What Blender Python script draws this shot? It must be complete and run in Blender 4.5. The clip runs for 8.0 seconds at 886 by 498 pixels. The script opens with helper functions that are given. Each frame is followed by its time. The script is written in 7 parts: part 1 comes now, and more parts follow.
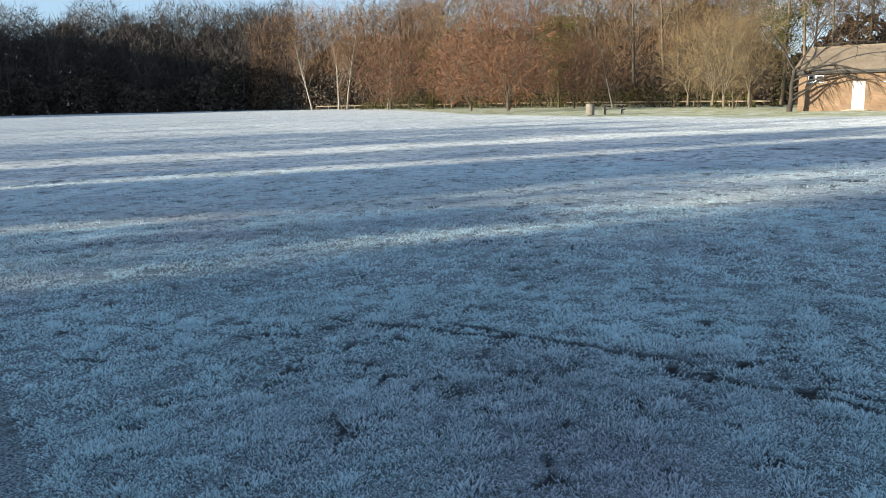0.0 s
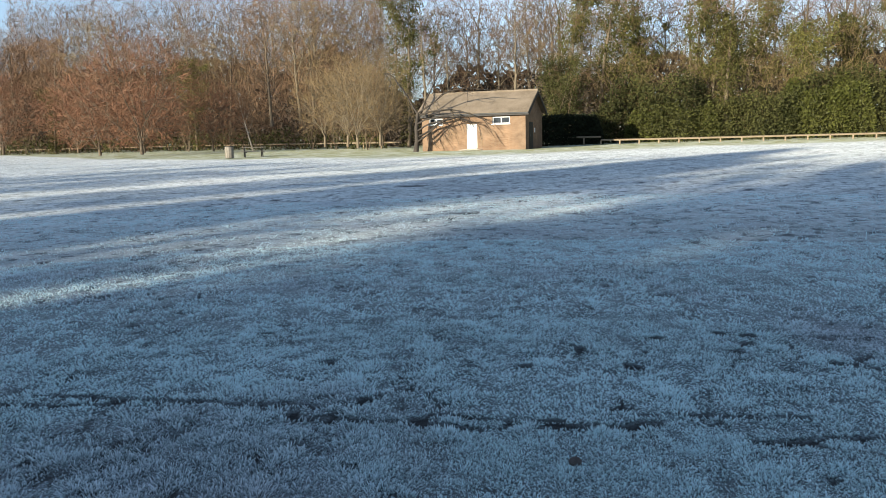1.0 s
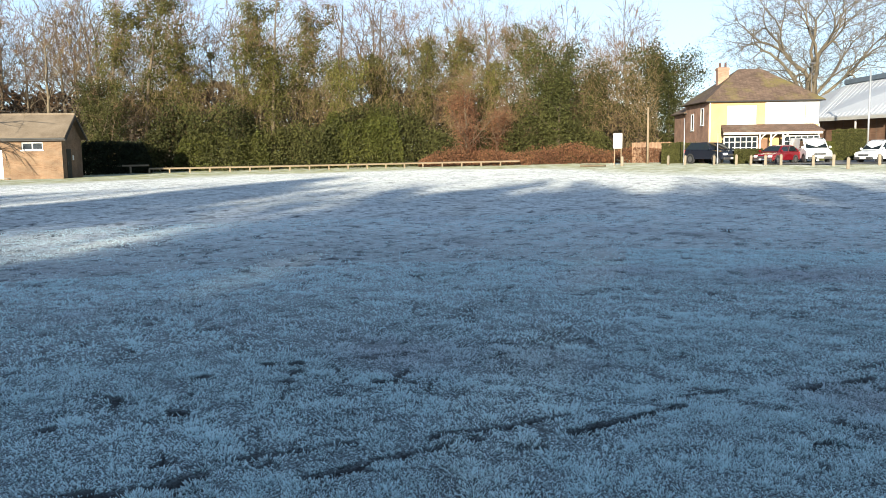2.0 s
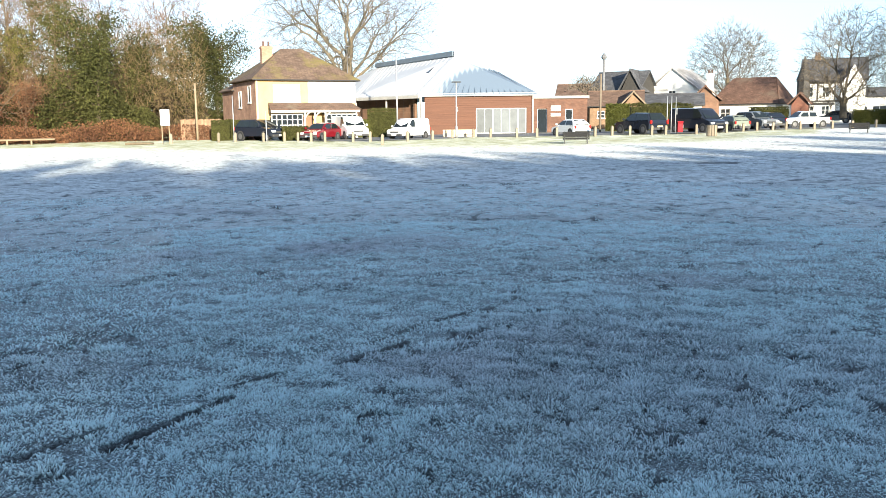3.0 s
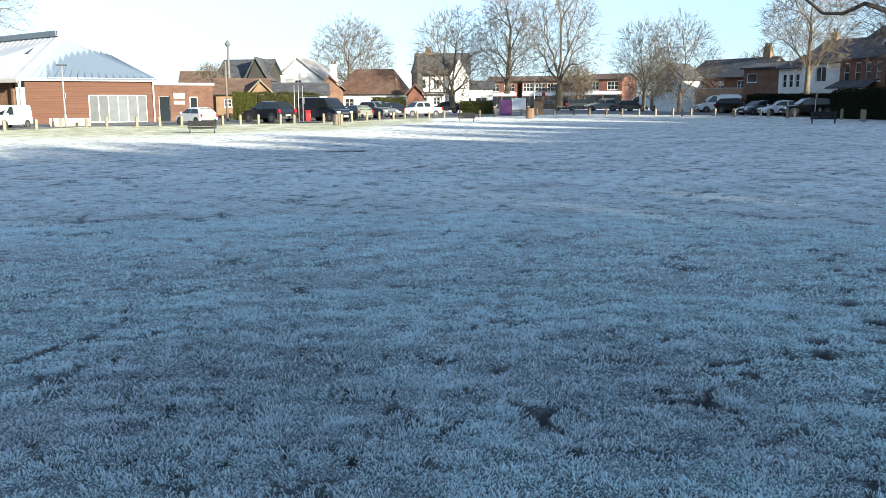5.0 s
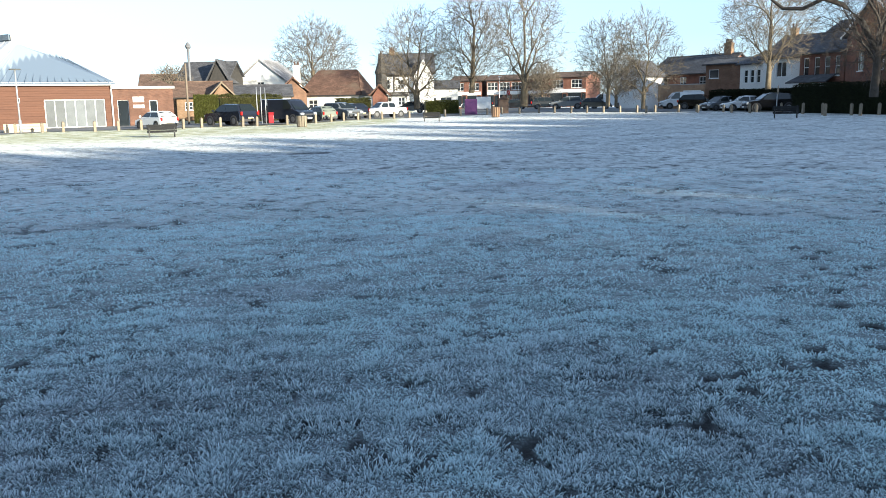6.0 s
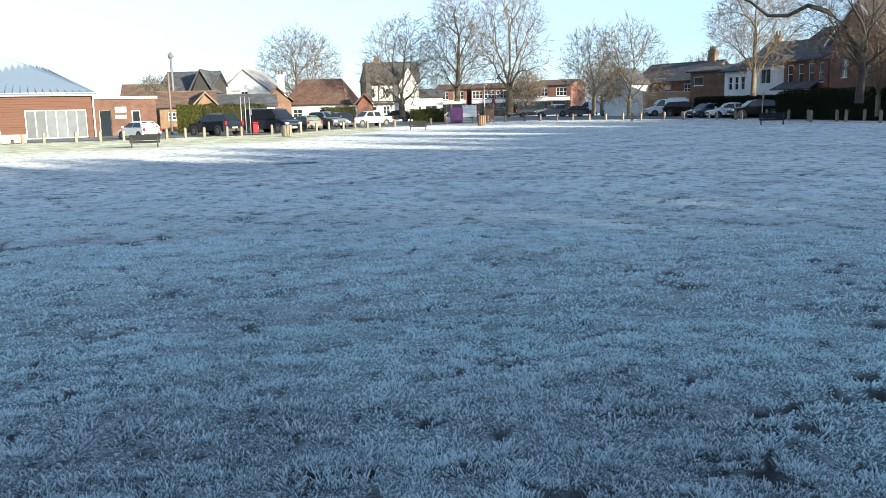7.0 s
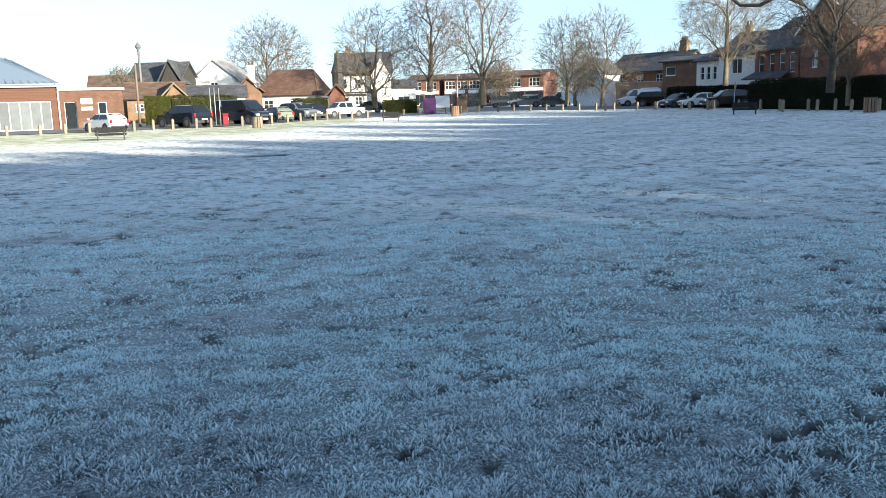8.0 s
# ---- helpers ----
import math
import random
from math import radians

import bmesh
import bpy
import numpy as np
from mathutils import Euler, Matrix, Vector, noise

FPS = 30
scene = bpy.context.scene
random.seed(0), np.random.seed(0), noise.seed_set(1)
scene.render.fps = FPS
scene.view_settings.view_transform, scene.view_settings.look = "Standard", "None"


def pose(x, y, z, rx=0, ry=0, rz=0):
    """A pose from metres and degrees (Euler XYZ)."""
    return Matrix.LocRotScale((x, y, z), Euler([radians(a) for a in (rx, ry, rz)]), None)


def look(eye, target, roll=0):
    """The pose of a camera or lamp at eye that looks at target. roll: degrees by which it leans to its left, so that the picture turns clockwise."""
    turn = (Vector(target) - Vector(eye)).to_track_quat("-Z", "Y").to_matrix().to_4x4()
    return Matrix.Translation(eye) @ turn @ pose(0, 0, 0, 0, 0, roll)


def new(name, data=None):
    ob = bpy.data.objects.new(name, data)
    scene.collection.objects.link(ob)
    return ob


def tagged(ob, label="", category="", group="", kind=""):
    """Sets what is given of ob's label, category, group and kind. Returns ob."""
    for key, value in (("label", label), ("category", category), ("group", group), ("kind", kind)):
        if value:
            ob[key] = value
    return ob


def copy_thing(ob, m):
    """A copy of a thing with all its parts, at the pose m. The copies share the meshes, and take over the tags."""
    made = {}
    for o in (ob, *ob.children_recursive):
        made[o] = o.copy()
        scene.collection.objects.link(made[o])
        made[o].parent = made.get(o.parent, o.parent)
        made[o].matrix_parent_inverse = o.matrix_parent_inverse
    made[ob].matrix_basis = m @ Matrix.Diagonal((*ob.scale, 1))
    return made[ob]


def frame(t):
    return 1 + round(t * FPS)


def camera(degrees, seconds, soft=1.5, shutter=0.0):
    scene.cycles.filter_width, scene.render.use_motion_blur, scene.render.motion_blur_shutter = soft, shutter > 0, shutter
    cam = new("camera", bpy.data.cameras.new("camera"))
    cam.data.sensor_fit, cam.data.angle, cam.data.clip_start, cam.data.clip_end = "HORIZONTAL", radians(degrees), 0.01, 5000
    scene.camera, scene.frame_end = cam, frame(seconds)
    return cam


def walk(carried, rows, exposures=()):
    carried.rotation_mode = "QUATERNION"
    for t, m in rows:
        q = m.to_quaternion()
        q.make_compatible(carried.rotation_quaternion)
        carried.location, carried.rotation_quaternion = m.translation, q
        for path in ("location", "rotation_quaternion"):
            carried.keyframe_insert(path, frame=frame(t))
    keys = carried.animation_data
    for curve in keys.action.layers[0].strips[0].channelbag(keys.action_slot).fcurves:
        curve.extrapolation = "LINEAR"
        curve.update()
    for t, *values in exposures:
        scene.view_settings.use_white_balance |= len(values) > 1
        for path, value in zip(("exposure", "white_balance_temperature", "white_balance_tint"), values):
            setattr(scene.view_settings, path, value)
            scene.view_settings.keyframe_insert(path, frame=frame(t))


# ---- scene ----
cam = camera(56.08, 8.0, 0.9)

# seconds, stops
EXPOSURES = [(0, 0.94, 5170, 4), (0.5, 0.66, 5200, 4), (1, 0.88, 5220, 4), (1.5, 0.82, 5250, 4), (2.2, 1.08, 5270, 4), (3.5, 1.42, 5230, 4), (4.5, 1.24, 5150, 3), (5, 1.24, 5140, 3), (8, 1.26, 5150, 3)]

# seconds, eye, heading clockwise from +y, pitch, roll
PATH = [
    (0, (-0.000, 0.000, 1.638), 13.455, -10.361, -1.359),
    (0.1, (0.038, 0.001, 1.633), 16.234, -9.574, -1.442),
    (0.2, (0.075, 0.003, 1.629), 18.639, -9.231, -1.539),
    (0.3, (0.110, 0.005, 1.625), 20.808, -8.752, -1.641),
    (0.5, (0.173, 0.017, 1.621), 24.825, -8.367, -1.787),
    (0.7, (0.223, 0.038, 1.620), 29.338, -8.157, -1.726),
    (1, (0.293, 0.066, 1.620), 37.482, -8.117, -1.632),
    (1.1, (0.319, 0.074, 1.618), 40.907, -7.385, -1.637),
    (1.2, (0.340, 0.103, 1.611), 44.774, -6.764, -1.084),
    (1.3, (0.364, 0.144, 1.622), 49.287, -6.781, -0.918),
    (1.4, (0.394, 0.172, 1.636), 54.169, -6.873, -0.827),
    (1.5, (0.425, 0.188, 1.629), 57.922, -6.807, -0.563),
    (1.6, (0.463, 0.188, 1.619), 60.264, -6.605, -0.410),
    (1.7, (0.507, 0.188, 1.610), 61.937, -6.377, -0.415),
    (1.8, (0.554, 0.188, 1.602), 63.209, -6.516, -0.531),
    (1.9, (0.599, 0.187, 1.595), 64.482, -6.690, -0.716),
    (2, (0.638, 0.186, 1.590), 67.522, -6.816, -0.925),
    (2.2, (0.698, 0.151, 1.585), 72.347, -7.025, -1.262),
    (3.3, (1.106, 0.087, 1.587), 105.528, -9.723, -0.381),
    (3.5, (1.183, 0.063, 1.576), 108.920, -10.400, -0.463),
    (4, (1.315, -0.034, 1.561), 112.849, -10.777, -1.249),
    (4.5, (1.496, -0.148, 1.570), 117.033, -10.368, -1.026),
    (5, (1.764, -0.250, 1.565), 122.378, -9.716, -0.237),
    (6.5, (2.379, -0.603, 1.530), 124.884, -9.553, -1.130),
    (7, (2.653, -0.653, 1.531), 125.662, -9.174, -1.372),
    (7.5, (2.848, -0.751, 1.521), 127.181, -9.624, -1.676),
    (8, (3.048, -0.905, 1.532), 127.471, -9.844, -1.555),
]


def aim(eye, heading, pitch, roll):
    a, p = radians(heading), radians(pitch)
    e = Vector(eye)
    way = Vector((math.sin(a) * math.cos(p), math.cos(a) * math.cos(p), math.sin(p)))
    return look(e, e + way, roll)


walk(cam, [(t, aim(eye, h, p, r)) for t, eye, h, p, r in PATH], EXPOSURES)

# ---- light ----
SUN_HEADING, SUN_HEIGHT = 260.0, 11.0
world = bpy.data.worlds.new("sky")
scene.world = world
world.use_nodes = True
wn = world.node_tree.nodes
wl = world.node_tree.links
sky = wn.new("ShaderNodeTexSky")
sky.sky_type = "NISHITA"
sky.sun_disc = False
sky.sun_elevation = radians(SUN_HEIGHT)
sky.sun_rotation = radians(SUN_HEADING)
sky.air_density, sky.dust_density, sky.ozone_density = 1.0, 0.3, 3.0
wn["Background"].inputs["Strength"].default_value = 0.108
haze = wn.new("ShaderNodeHueSaturation")
haze.inputs["Saturation"].default_value = 0.43
wl.new(sky.outputs[0], haze.inputs["Color"])
wl.new(haze.outputs[0], wn["Background"].inputs["Color"])

sun = new("sun", bpy.data.lights.new("sun", "SUN"))
sun.data.energy = 6.3
sun.data.angle = radians(0.6)
sun.data.color = (1.0, 0.77, 0.50)
sa, se = radians(SUN_HEADING), radians(SUN_HEIGHT)
sun_way = Vector((math.sin(sa) * math.cos(se), math.cos(sa) * math.cos(se), math.sin(se)))
sun.matrix_world = look(sun_way * 200, (0, 0, 0))

# ---- tools ----
def rise(x, y):
    """Height of the ground: level field, climbing gently towards the road."""
    s = x * 0.7071 - y * 0.7071
    a, b = s - 35, s - 130
    return 0.011 * ((a + math.sqrt(a * a + 400)) / 2 - (b + math.sqrt(b * b + 400)) / 2)


def rises(x, y):
    s = x * 0.7071 - y * 0.7071
    a, b = s - 35, s - 130
    return 0.011 * ((a + np.sqrt(a * a + 400)) / 2 - (b + np.sqrt(b * b + 400)) / 2)


def spot(x, y, turn=0.0, lift=0.0):
    return pose(x, y, rise(x, y) + lift, 0, 0, turn)


class Geo:
    """Collects vertices and faces of one mesh."""

    def __init__(self):
        self.v, self.f = [], []

    def add(self, verts, faces, m=None):
        k = len(self.v)
        self.v += [tuple(m @ Vector(p)) for p in verts] if m is not None else [tuple(p) for p in verts]
        self.f += [tuple(i + k for i in f) for f in faces]
        return self

    def box(self, x0, y0, z0, x1, y1, z1, bevel=0.0, m=None):
        if bevel <= 0:
            v = [(x, y, z) for z in (z0, z1) for x, y in ((x0, y0), (x1, y0), (x1, y1), (x0, y1))]
            return self.add(v, [(3, 2, 1, 0), (4, 5, 6, 7), (0, 1, 5, 4), (1, 2, 6, 5), (2, 3, 7, 6), (3, 0, 4, 7)], m)
        b = min(bevel, abs(x1 - x0) * 0.45, abs(y1 - y0) * 0.45, abs(z1 - z0) * 0.45)
        ring = []
        for z, i in ((z0, b), (z0 + b, 0), (z1 - b, 0), (z1, b)):
            ring += [(x0 + i + b, y0 + i, z), (x1 - i - b, y0 + i, z), (x1 - i, y0 + i + b, z), (x1 - i, y1 - i - b, z),
                     (x1 - i - b, y1 - i, z), (x0 + i + b, y1 - i, z), (x0 + i, y1 - i - b, z), (x0 + i, y0 + i + b, z)]
        faces = [tuple(range(7, -1, -1)), tuple(range(24, 32))]
        for k in range(3):
            faces += [(8 * k + j, 8 * k + (j + 1) % 8, 8 * k + 8 + (j + 1) % 8, 8 * k + 8 + j) for j in range(8)]
        return self.add(ring, faces, m)

    def tube(self, points, radii, sides=6, cap=True, m=None):
        pts = [Vector(p) for p in points]
        v, f = [], []
        ref = Vector((0.31, 0.17, 0.93))
        for k, p in enumerate(pts):
            way = (pts[min(k + 1, len(pts) - 1)] - pts[max(k - 1, 0)]).normalized()
            a = way.cross(ref if abs(way.dot(ref)) < 0.95 else Vector((1, 0, 0))).normalized()
            b = way.cross(a)
            for j in range(sides):
                t = 2 * math.pi * j / sides
                v.append(p + (a * math.cos(t) + b * math.sin(t)) * radii[k])
        for k in range(len(pts) - 1):
            f += [(k * sides + j, k * sides + (j + 1) % sides, (k + 1) * sides + (j + 1) % sides, (k + 1) * sides + j) for j in range(sides)]
        if cap:
            f += [tuple(range(sides - 1, -1, -1)), tuple(range((len(pts) - 1) * sides, len(pts) * sides))]
        return self.add(v, f, m)

    def prism(self, outline, y0, y1, m=None):
        """An outline in x and z, drawn out from y0 to y1."""
        n = len(outline)
        v = [(x, y0, z) for x, z in outline] + [(x, y1, z) for x, z in outline]
        f = [tuple(range(n)), tuple(range(2 * n - 1, n - 1, -1))]
        f += [(j, j + n, (j + 1) % n + n, (j + 1) % n) for j in range(n)]
        return self.add(v, f, m)

    def lathe(self, profile, sides=12, m=None):
        v, f = [], []
        for r, z in profile:
            v += [(r * math.cos(2 * math.pi * j / sides), r * math.sin(2 * math.pi * j / sides), z) for j in range(sides)]
        for k in range(len(profile) - 1):
            f += [(k * sides + j, k * sides + (j + 1) % sides, (k + 1) * sides + (j + 1) % sides, (k + 1) * sides + j) for j in range(sides)]
        f += [tuple(range(sides - 1, -1, -1)), tuple(range((len(profile) - 1) * sides, len(profile) * sides))]
        return self.add(v, f, m)

    def mesh(self, name, material, smooth=False):
        me = bpy.data.meshes.new(name)
        me.from_pydata(self.v, [], self.f)
        me.materials.append(material)
        bm = bmesh.new()
        bm.from_mesh(me)
        bmesh.ops.recalc_face_normals(bm, faces=bm.faces)
        bm.to_mesh(me)
        bm.free()
        if smooth:
            me.polygons.foreach_set("use_smooth", [True] * len(me.polygons))
        return me


def part(name, geo, material, parent, label="", smooth=False):
    """Links one mesh as a part of a thing or of a part."""
    ob = new(name, geo.mesh(name, material, smooth) if isinstance(geo, Geo) else geo)
    ob.parent = parent
    return tagged(ob, label)


def thing(name, label, category, group="", kind="", m=None):
    ob = new(name)
    ob.empty_display_size = 0.2
    if m is not None:
        ob.matrix_basis = m
    return tagged(ob, label, category, group, kind)


def soup(name, verts, faces, material, smooth=False):
    """A mesh from arrays of vertices and equal-sided faces."""
    me = bpy.data.meshes.new(name)
    verts, faces = np.asarray(verts, np.float32), np.asarray(faces, np.int32)
    n = faces.shape[1]
    me.vertices.add(len(verts))
    me.vertices.foreach_set("co", verts.ravel())
    me.loops.add(faces.size)
    me.loops.foreach_set("vertex_index", faces.ravel())
    me.polygons.add(len(faces))
    me.polygons.foreach_set("loop_start", np.arange(0, faces.size, n, dtype=np.int32))
    me.polygons.foreach_set("use_smooth", np.full(len(faces), smooth))
    me.update(calc_edges=True)
    me.materials.append(material)
    return me


# ---- materials ----
def surf(name, a, b, scale=4.0, rough=0.7, metal=0.0, bump=0.2, fine=12.0, spread=(0.35, 0.65), vary=0.0, coat=0.0, stretch=(1, 1, 1)):
    """A surface of two colours mixed at two scales of noise, with fine relief."""
    ma = bpy.data.materials.new(name)
    ma.use_nodes = True
    nt = ma.node_tree
    n, l = nt.nodes, nt.links
    bs = n["Principled BSDF"]
    co = n.new("ShaderNodeTexCoord")
    mp = n.new("ShaderNodeMapping")
    mp.inputs["Scale"].default_value = stretch
    l.new(co.outputs["Object"], mp.inputs["Vector"])
    big, small = n.new("ShaderNodeTexNoise"), n.new("ShaderNodeTexNoise")
    for tex, s, dt in ((big, scale, 4.0), (small, scale * fine, 3.0)):
        tex.inputs["Scale"].default_value, tex.inputs["Detail"].default_value = s, dt
        l.new(mp.outputs[0], tex.inputs["Vector"])
    mix = n.new("ShaderNodeMix")
    mix.inputs[0].default_value = 0.45
    l.new(big.outputs[0], mix.inputs[2])
    l.new(small.outputs[0], mix.inputs[3])
    ramp = n.new("ShaderNodeMapRange")
    ramp.inputs[1].default_value, ramp.inputs[2].default_value = spread
    l.new(mix.outputs[0], ramp.inputs[0])
    col = n.new("ShaderNodeMix")
    col.data_type = "RGBA"
    col.inputs[6].default_value, col.inputs[7].default_value = (*a, 1), (*b, 1)
    l.new(ramp.outputs[0], col.inputs[0])
    out = col.outputs[2]
    if vary:
        info, hsv = n.new("ShaderNodeObjectInfo"), n.new("ShaderNodeHueSaturation")
        rng = n.new("ShaderNodeMapRange")
        rng.inputs[3].default_value, rng.inputs[4].default_value = 1 - vary, 1 + vary
        l.new(info.outputs["Random"], rng.inputs[0])
        l.new(rng.outputs[0], hsv.inputs["Value"])
        l.new(out, hsv.inputs["Color"])
        out = hsv.outputs[0]
    l.new(out, bs.inputs["Base Color"])
    bs.inputs["Roughness"].default_value, bs.inputs["Metallic"].default_value = rough, metal
    bs.inputs["Coat Weight"].default_value = coat
    if bump:
        bp = n.new("ShaderNodeBump")
        bp.inputs["Strength"].default_value, bp.inputs["Distance"].default_value = bump, 0.02
        l.new(small.outputs[0], bp.inputs["Height"])
        l.new(bp.outputs[0], bs.inputs["Normal"])
    return ma


def glass(name, tint=(0.02, 0.025, 0.03), rough=0.05):
    """Window glass seen from outside, dark rooms behind it."""
    ma = bpy.data.materials.new(name)
    ma.use_nodes = True
    bs = ma.node_tree.nodes["Principled BSDF"]
    bs.inputs["Base Color"].default_value = (*tint, 1)
    bs.inputs["Roughness"].default_value = rough
    bs.inputs["IOR"].default_value = 1.5
    return ma


def island_tint(ma, low, high):
    """Lets loose pieces of one mesh differ in brightness."""
    nt = ma.node_tree
    bs = nt.nodes["Principled BSDF"]
    src = bs.inputs["Base Color"].links[0].from_socket
    geo, rng, hsv = nt.nodes.new("ShaderNodeNewGeometry"), nt.nodes.new("ShaderNodeMapRange"), nt.nodes.new("ShaderNodeHueSaturation")
    rng.inputs[3].default_value, rng.inputs[4].default_value = low, high
    nt.links.new(geo.outputs["Random Per Island"], rng.inputs[0])
    nt.links.new(rng.outputs[0], hsv.inputs["Value"])
    nt.links.new(src, hsv.inputs["Color"])
    nt.links.new(hsv.outputs[0], bs.inputs["Base Color"])
    return ma


BARK = surf("bark", (0.06, 0.046, 0.03), (0.18, 0.14, 0.09), 3, 0.9, bump=0.6, vary=0.25)
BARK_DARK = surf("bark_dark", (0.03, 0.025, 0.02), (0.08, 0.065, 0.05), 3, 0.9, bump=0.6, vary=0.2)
BARK_PALE = surf("bark_pale", (0.30, 0.26, 0.20), (0.50, 0.45, 0.37), 2.5, 0.85, bump=0.5, vary=0.15)
BARK_PARK = surf("bark_park", (0.09, 0.07, 0.045), (0.22, 0.18, 0.115), 2.5, 0.88, bump=0.5, vary=0.15)
TWIG = surf("twig", (0.115, 0.068, 0.034), (0.215, 0.132, 0.07), 0.5, 0.85, bump=0, vary=0.25)
TWIG_RED = surf("twig_red", (0.14, 0.064, 0.031), (0.235, 0.117, 0.058), 0.5, 0.85, bump=0, vary=0.2)
TWIG_OLIVE = surf("twig_olive", (0.13, 0.09, 0.04), (0.23, 0.165, 0.075), 0.5, 0.85, bump=0, vary=0.2)
TWIG_PARK = surf("twig_park", (0.10, 0.082, 0.06), (0.20, 0.165, 0.12), 0.5, 0.85, bump=0, vary=0.15)
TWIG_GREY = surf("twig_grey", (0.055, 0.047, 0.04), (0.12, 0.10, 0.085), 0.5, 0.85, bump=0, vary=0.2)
IVY = island_tint(surf("ivy", (0.055, 0.055, 0.014), (0.125, 0.115, 0.032), 0.4, 0.75, bump=0, vary=0.25), 0.5, 1.5)
EVERGREEN = island_tint(surf("evergreen", (0.033, 0.036, 0.011), (0.078, 0.077, 0.022), 0.25, 0.72, bump=0, vary=0.2), 0.5, 1.6)
LAUREL = island_tint(surf("laurel", (0.045, 0.052, 0.010), (0.095, 0.096, 0.022), 0.3, 0.5, bump=0, vary=0.2), 0.6, 1.4)
# Dark hedge leaf, blackened further by shade put into the colour.
SHADED_HEDGE = island_tint(surf("shaded_leaf", (0.010, 0.013, 0.007), (0.022, 0.026, 0.012), 0.25, 0.85, bump=0, vary=0.2), 0.6, 1.4)
for leafy in (SHADED_HEDGE, IVY, EVERGREEN, LAUREL):
    leafy.node_tree.nodes["Principled BSDF"].inputs["Specular IOR Level"].default_value = 0.15
BRACKEN = island_tint(surf("bracken", (0.10, 0.042, 0.018), (0.20, 0.095, 0.04), 0.4, 0.85, bump=0, vary=0.15), 0.5, 1.4)

# ---- ground ----
# Dark worn lines and prints in the frost: ends, half width.
LINES = [
    ((0.6, 6.05), (1.75, 5.15), 0.035), ((1.35, 5.75), (2.55, 4.25), 0.045), ((2.35, 4.2), (3.05, 3.35), 0.045),
    ((2.9, 3.75), (3.45, 3.15), 0.035), ((3.3, 3.15), (3.8, 2.8), 0.055), ((3.85, 2.95), (4.5, 2.25), 0.03),
    ((3.95, 2.3), (4.75, 1.7), 0.045), ((4.7, 1.95), (5.3, 1.35), 0.035), ((5.05, 1.25), (5.68, 0.72), 0.05),
    ((5.75, 0.9), (6.2, 0.4), 0.03), ((6.3, 0.1), (6.72, -0.36), 0.05), ((6.75, -0.1), (7.2, -0.55), 0.03),
    ((7.25, -0.6), (7.75, -1.24), 0.045), ((8.25, -1.33), (8.44, -1.7), 0.025), ((8.5, -1.8), (8.9, -2.4), 0.02),
    ((13.5, -3.38), (13.2, -3.53), 0.12), ((12.85, -1.6), (12.7, -2.38), 0.06), ((7.95, -3.62), (7.8, -3.9), 0.055),
    ((7.43, -3.0), (7.38, -3.23), 0.045), ((7.12, -3.55), (7.06, -3.66), 0.04), ((7.85, -4.79), (7.87, -5.18), 0.045),
    ((7.8, -5.26), (7.42, -5.7), 0.035), ((8.5, -6.75), (8.04, -6.87), 0.05), ((8.15, -6.55), (7.8, -6.75), 0.04), ((7.1, -6.35), (7.03, -6.74), 0.04),
    ((6.82, -6.9), (6.64, -7.34), 0.03), ((6.48, -4.5), (6.5, -4.73), 0.035), ((4.94, -4.14), (4.88, -4.51), 0.05),
    ((10.57, -2.61), (10.7, -3.08), 0.025), ((8.95, -2.72), (8.88, -2.91), 0.03), ((8.52, -2.37), (8.29, -2.99), 0.025),
    ((11.54, -11.19), (11.84, -12.26), 0.05), ((19.7, -9.3), (19.3, -10.1), 0.08), ((7.88, -4.14), (7.94, -4.49), 0.025),
    ((6.1, -7.9), (5.8, -8.6), 0.03), ((21.0, -4.0), (20.4, -5.2), 0.10), ((28.0, -12.0), (27.4, -13.4), 0.12), ((17.0, 6.0), (17.6, 5.0), 0.07),
    ((9.8, 12.9), (10.6, 12.4), 0.07), ((14.2, 20.4), (15.6, 19.8), 0.12), ((5.0, 17.2), (6.3, 17.0), 0.09),
]
PRINTS = [(11.43, -11.95), (11.85, -12.58), (11.78, -12.31), (13.43, -14.85), (13.2, -14.71), (12.5, -13.5), (12.7, -13.9), (7.05, -8.3), (6.66, -7.95), (6.34, -7.55),
          (6.68, -8.23), (6.13, -7.08), (5.69, -6.75), (5.41, -6.32), (4.99, -5.97), (4.69, -5.54), (4.89, -5.12), (4.7, -4.94),
          (3.17, 6.23), (2.99, 7.96), (2.33, 6.56), (2.47, 7.33), (3.11, 5.11), (3.77, 4.34), (2.86, 3.69), (4.06, 4.1), (5.26, 3.94), (4.55, 3.58),
          (5.72, 3.72), (5.62, 3.41), (5.38, 3.31), (5.85, 3.55), (12.48, -13.12), (13.03, -14.08), (14.11, -15.88)]


def lumps(x, y, seed=0, octaves=4, size=1.0):
    """Cheap rolling noise from sines of many ways."""
    rng = np.random.RandomState(seed)
    out, amp = np.zeros_like(x), 1.0
    for k in range(octaves):
        for _ in range(5):
            a, ph = rng.uniform(0, 2 * np.pi, 2)
            fr = 2 * np.pi / size * 2**k * rng.uniform(0.7, 1.4)
            out += amp * np.sin((x * np.cos(a) + y * np.sin(a)) * fr + ph) / 5
        amp *= 0.55
    return out


# A fine raster of the near field: broken frost, tall rough growth.
CELL, FX, FY, FW, FH = 0.02, -8.0, -20.0, 1450, 2050
ROUGH = [(5.9, -1.75, 1.6, 1.15), (1.3, 3.9, 1.5, 0.95), (5.2, -3.3, 1.2, 1.0), (2.2, 10.6, 2.4, 0.5), (-0.9, 10.4, 1.4, 0.35)]


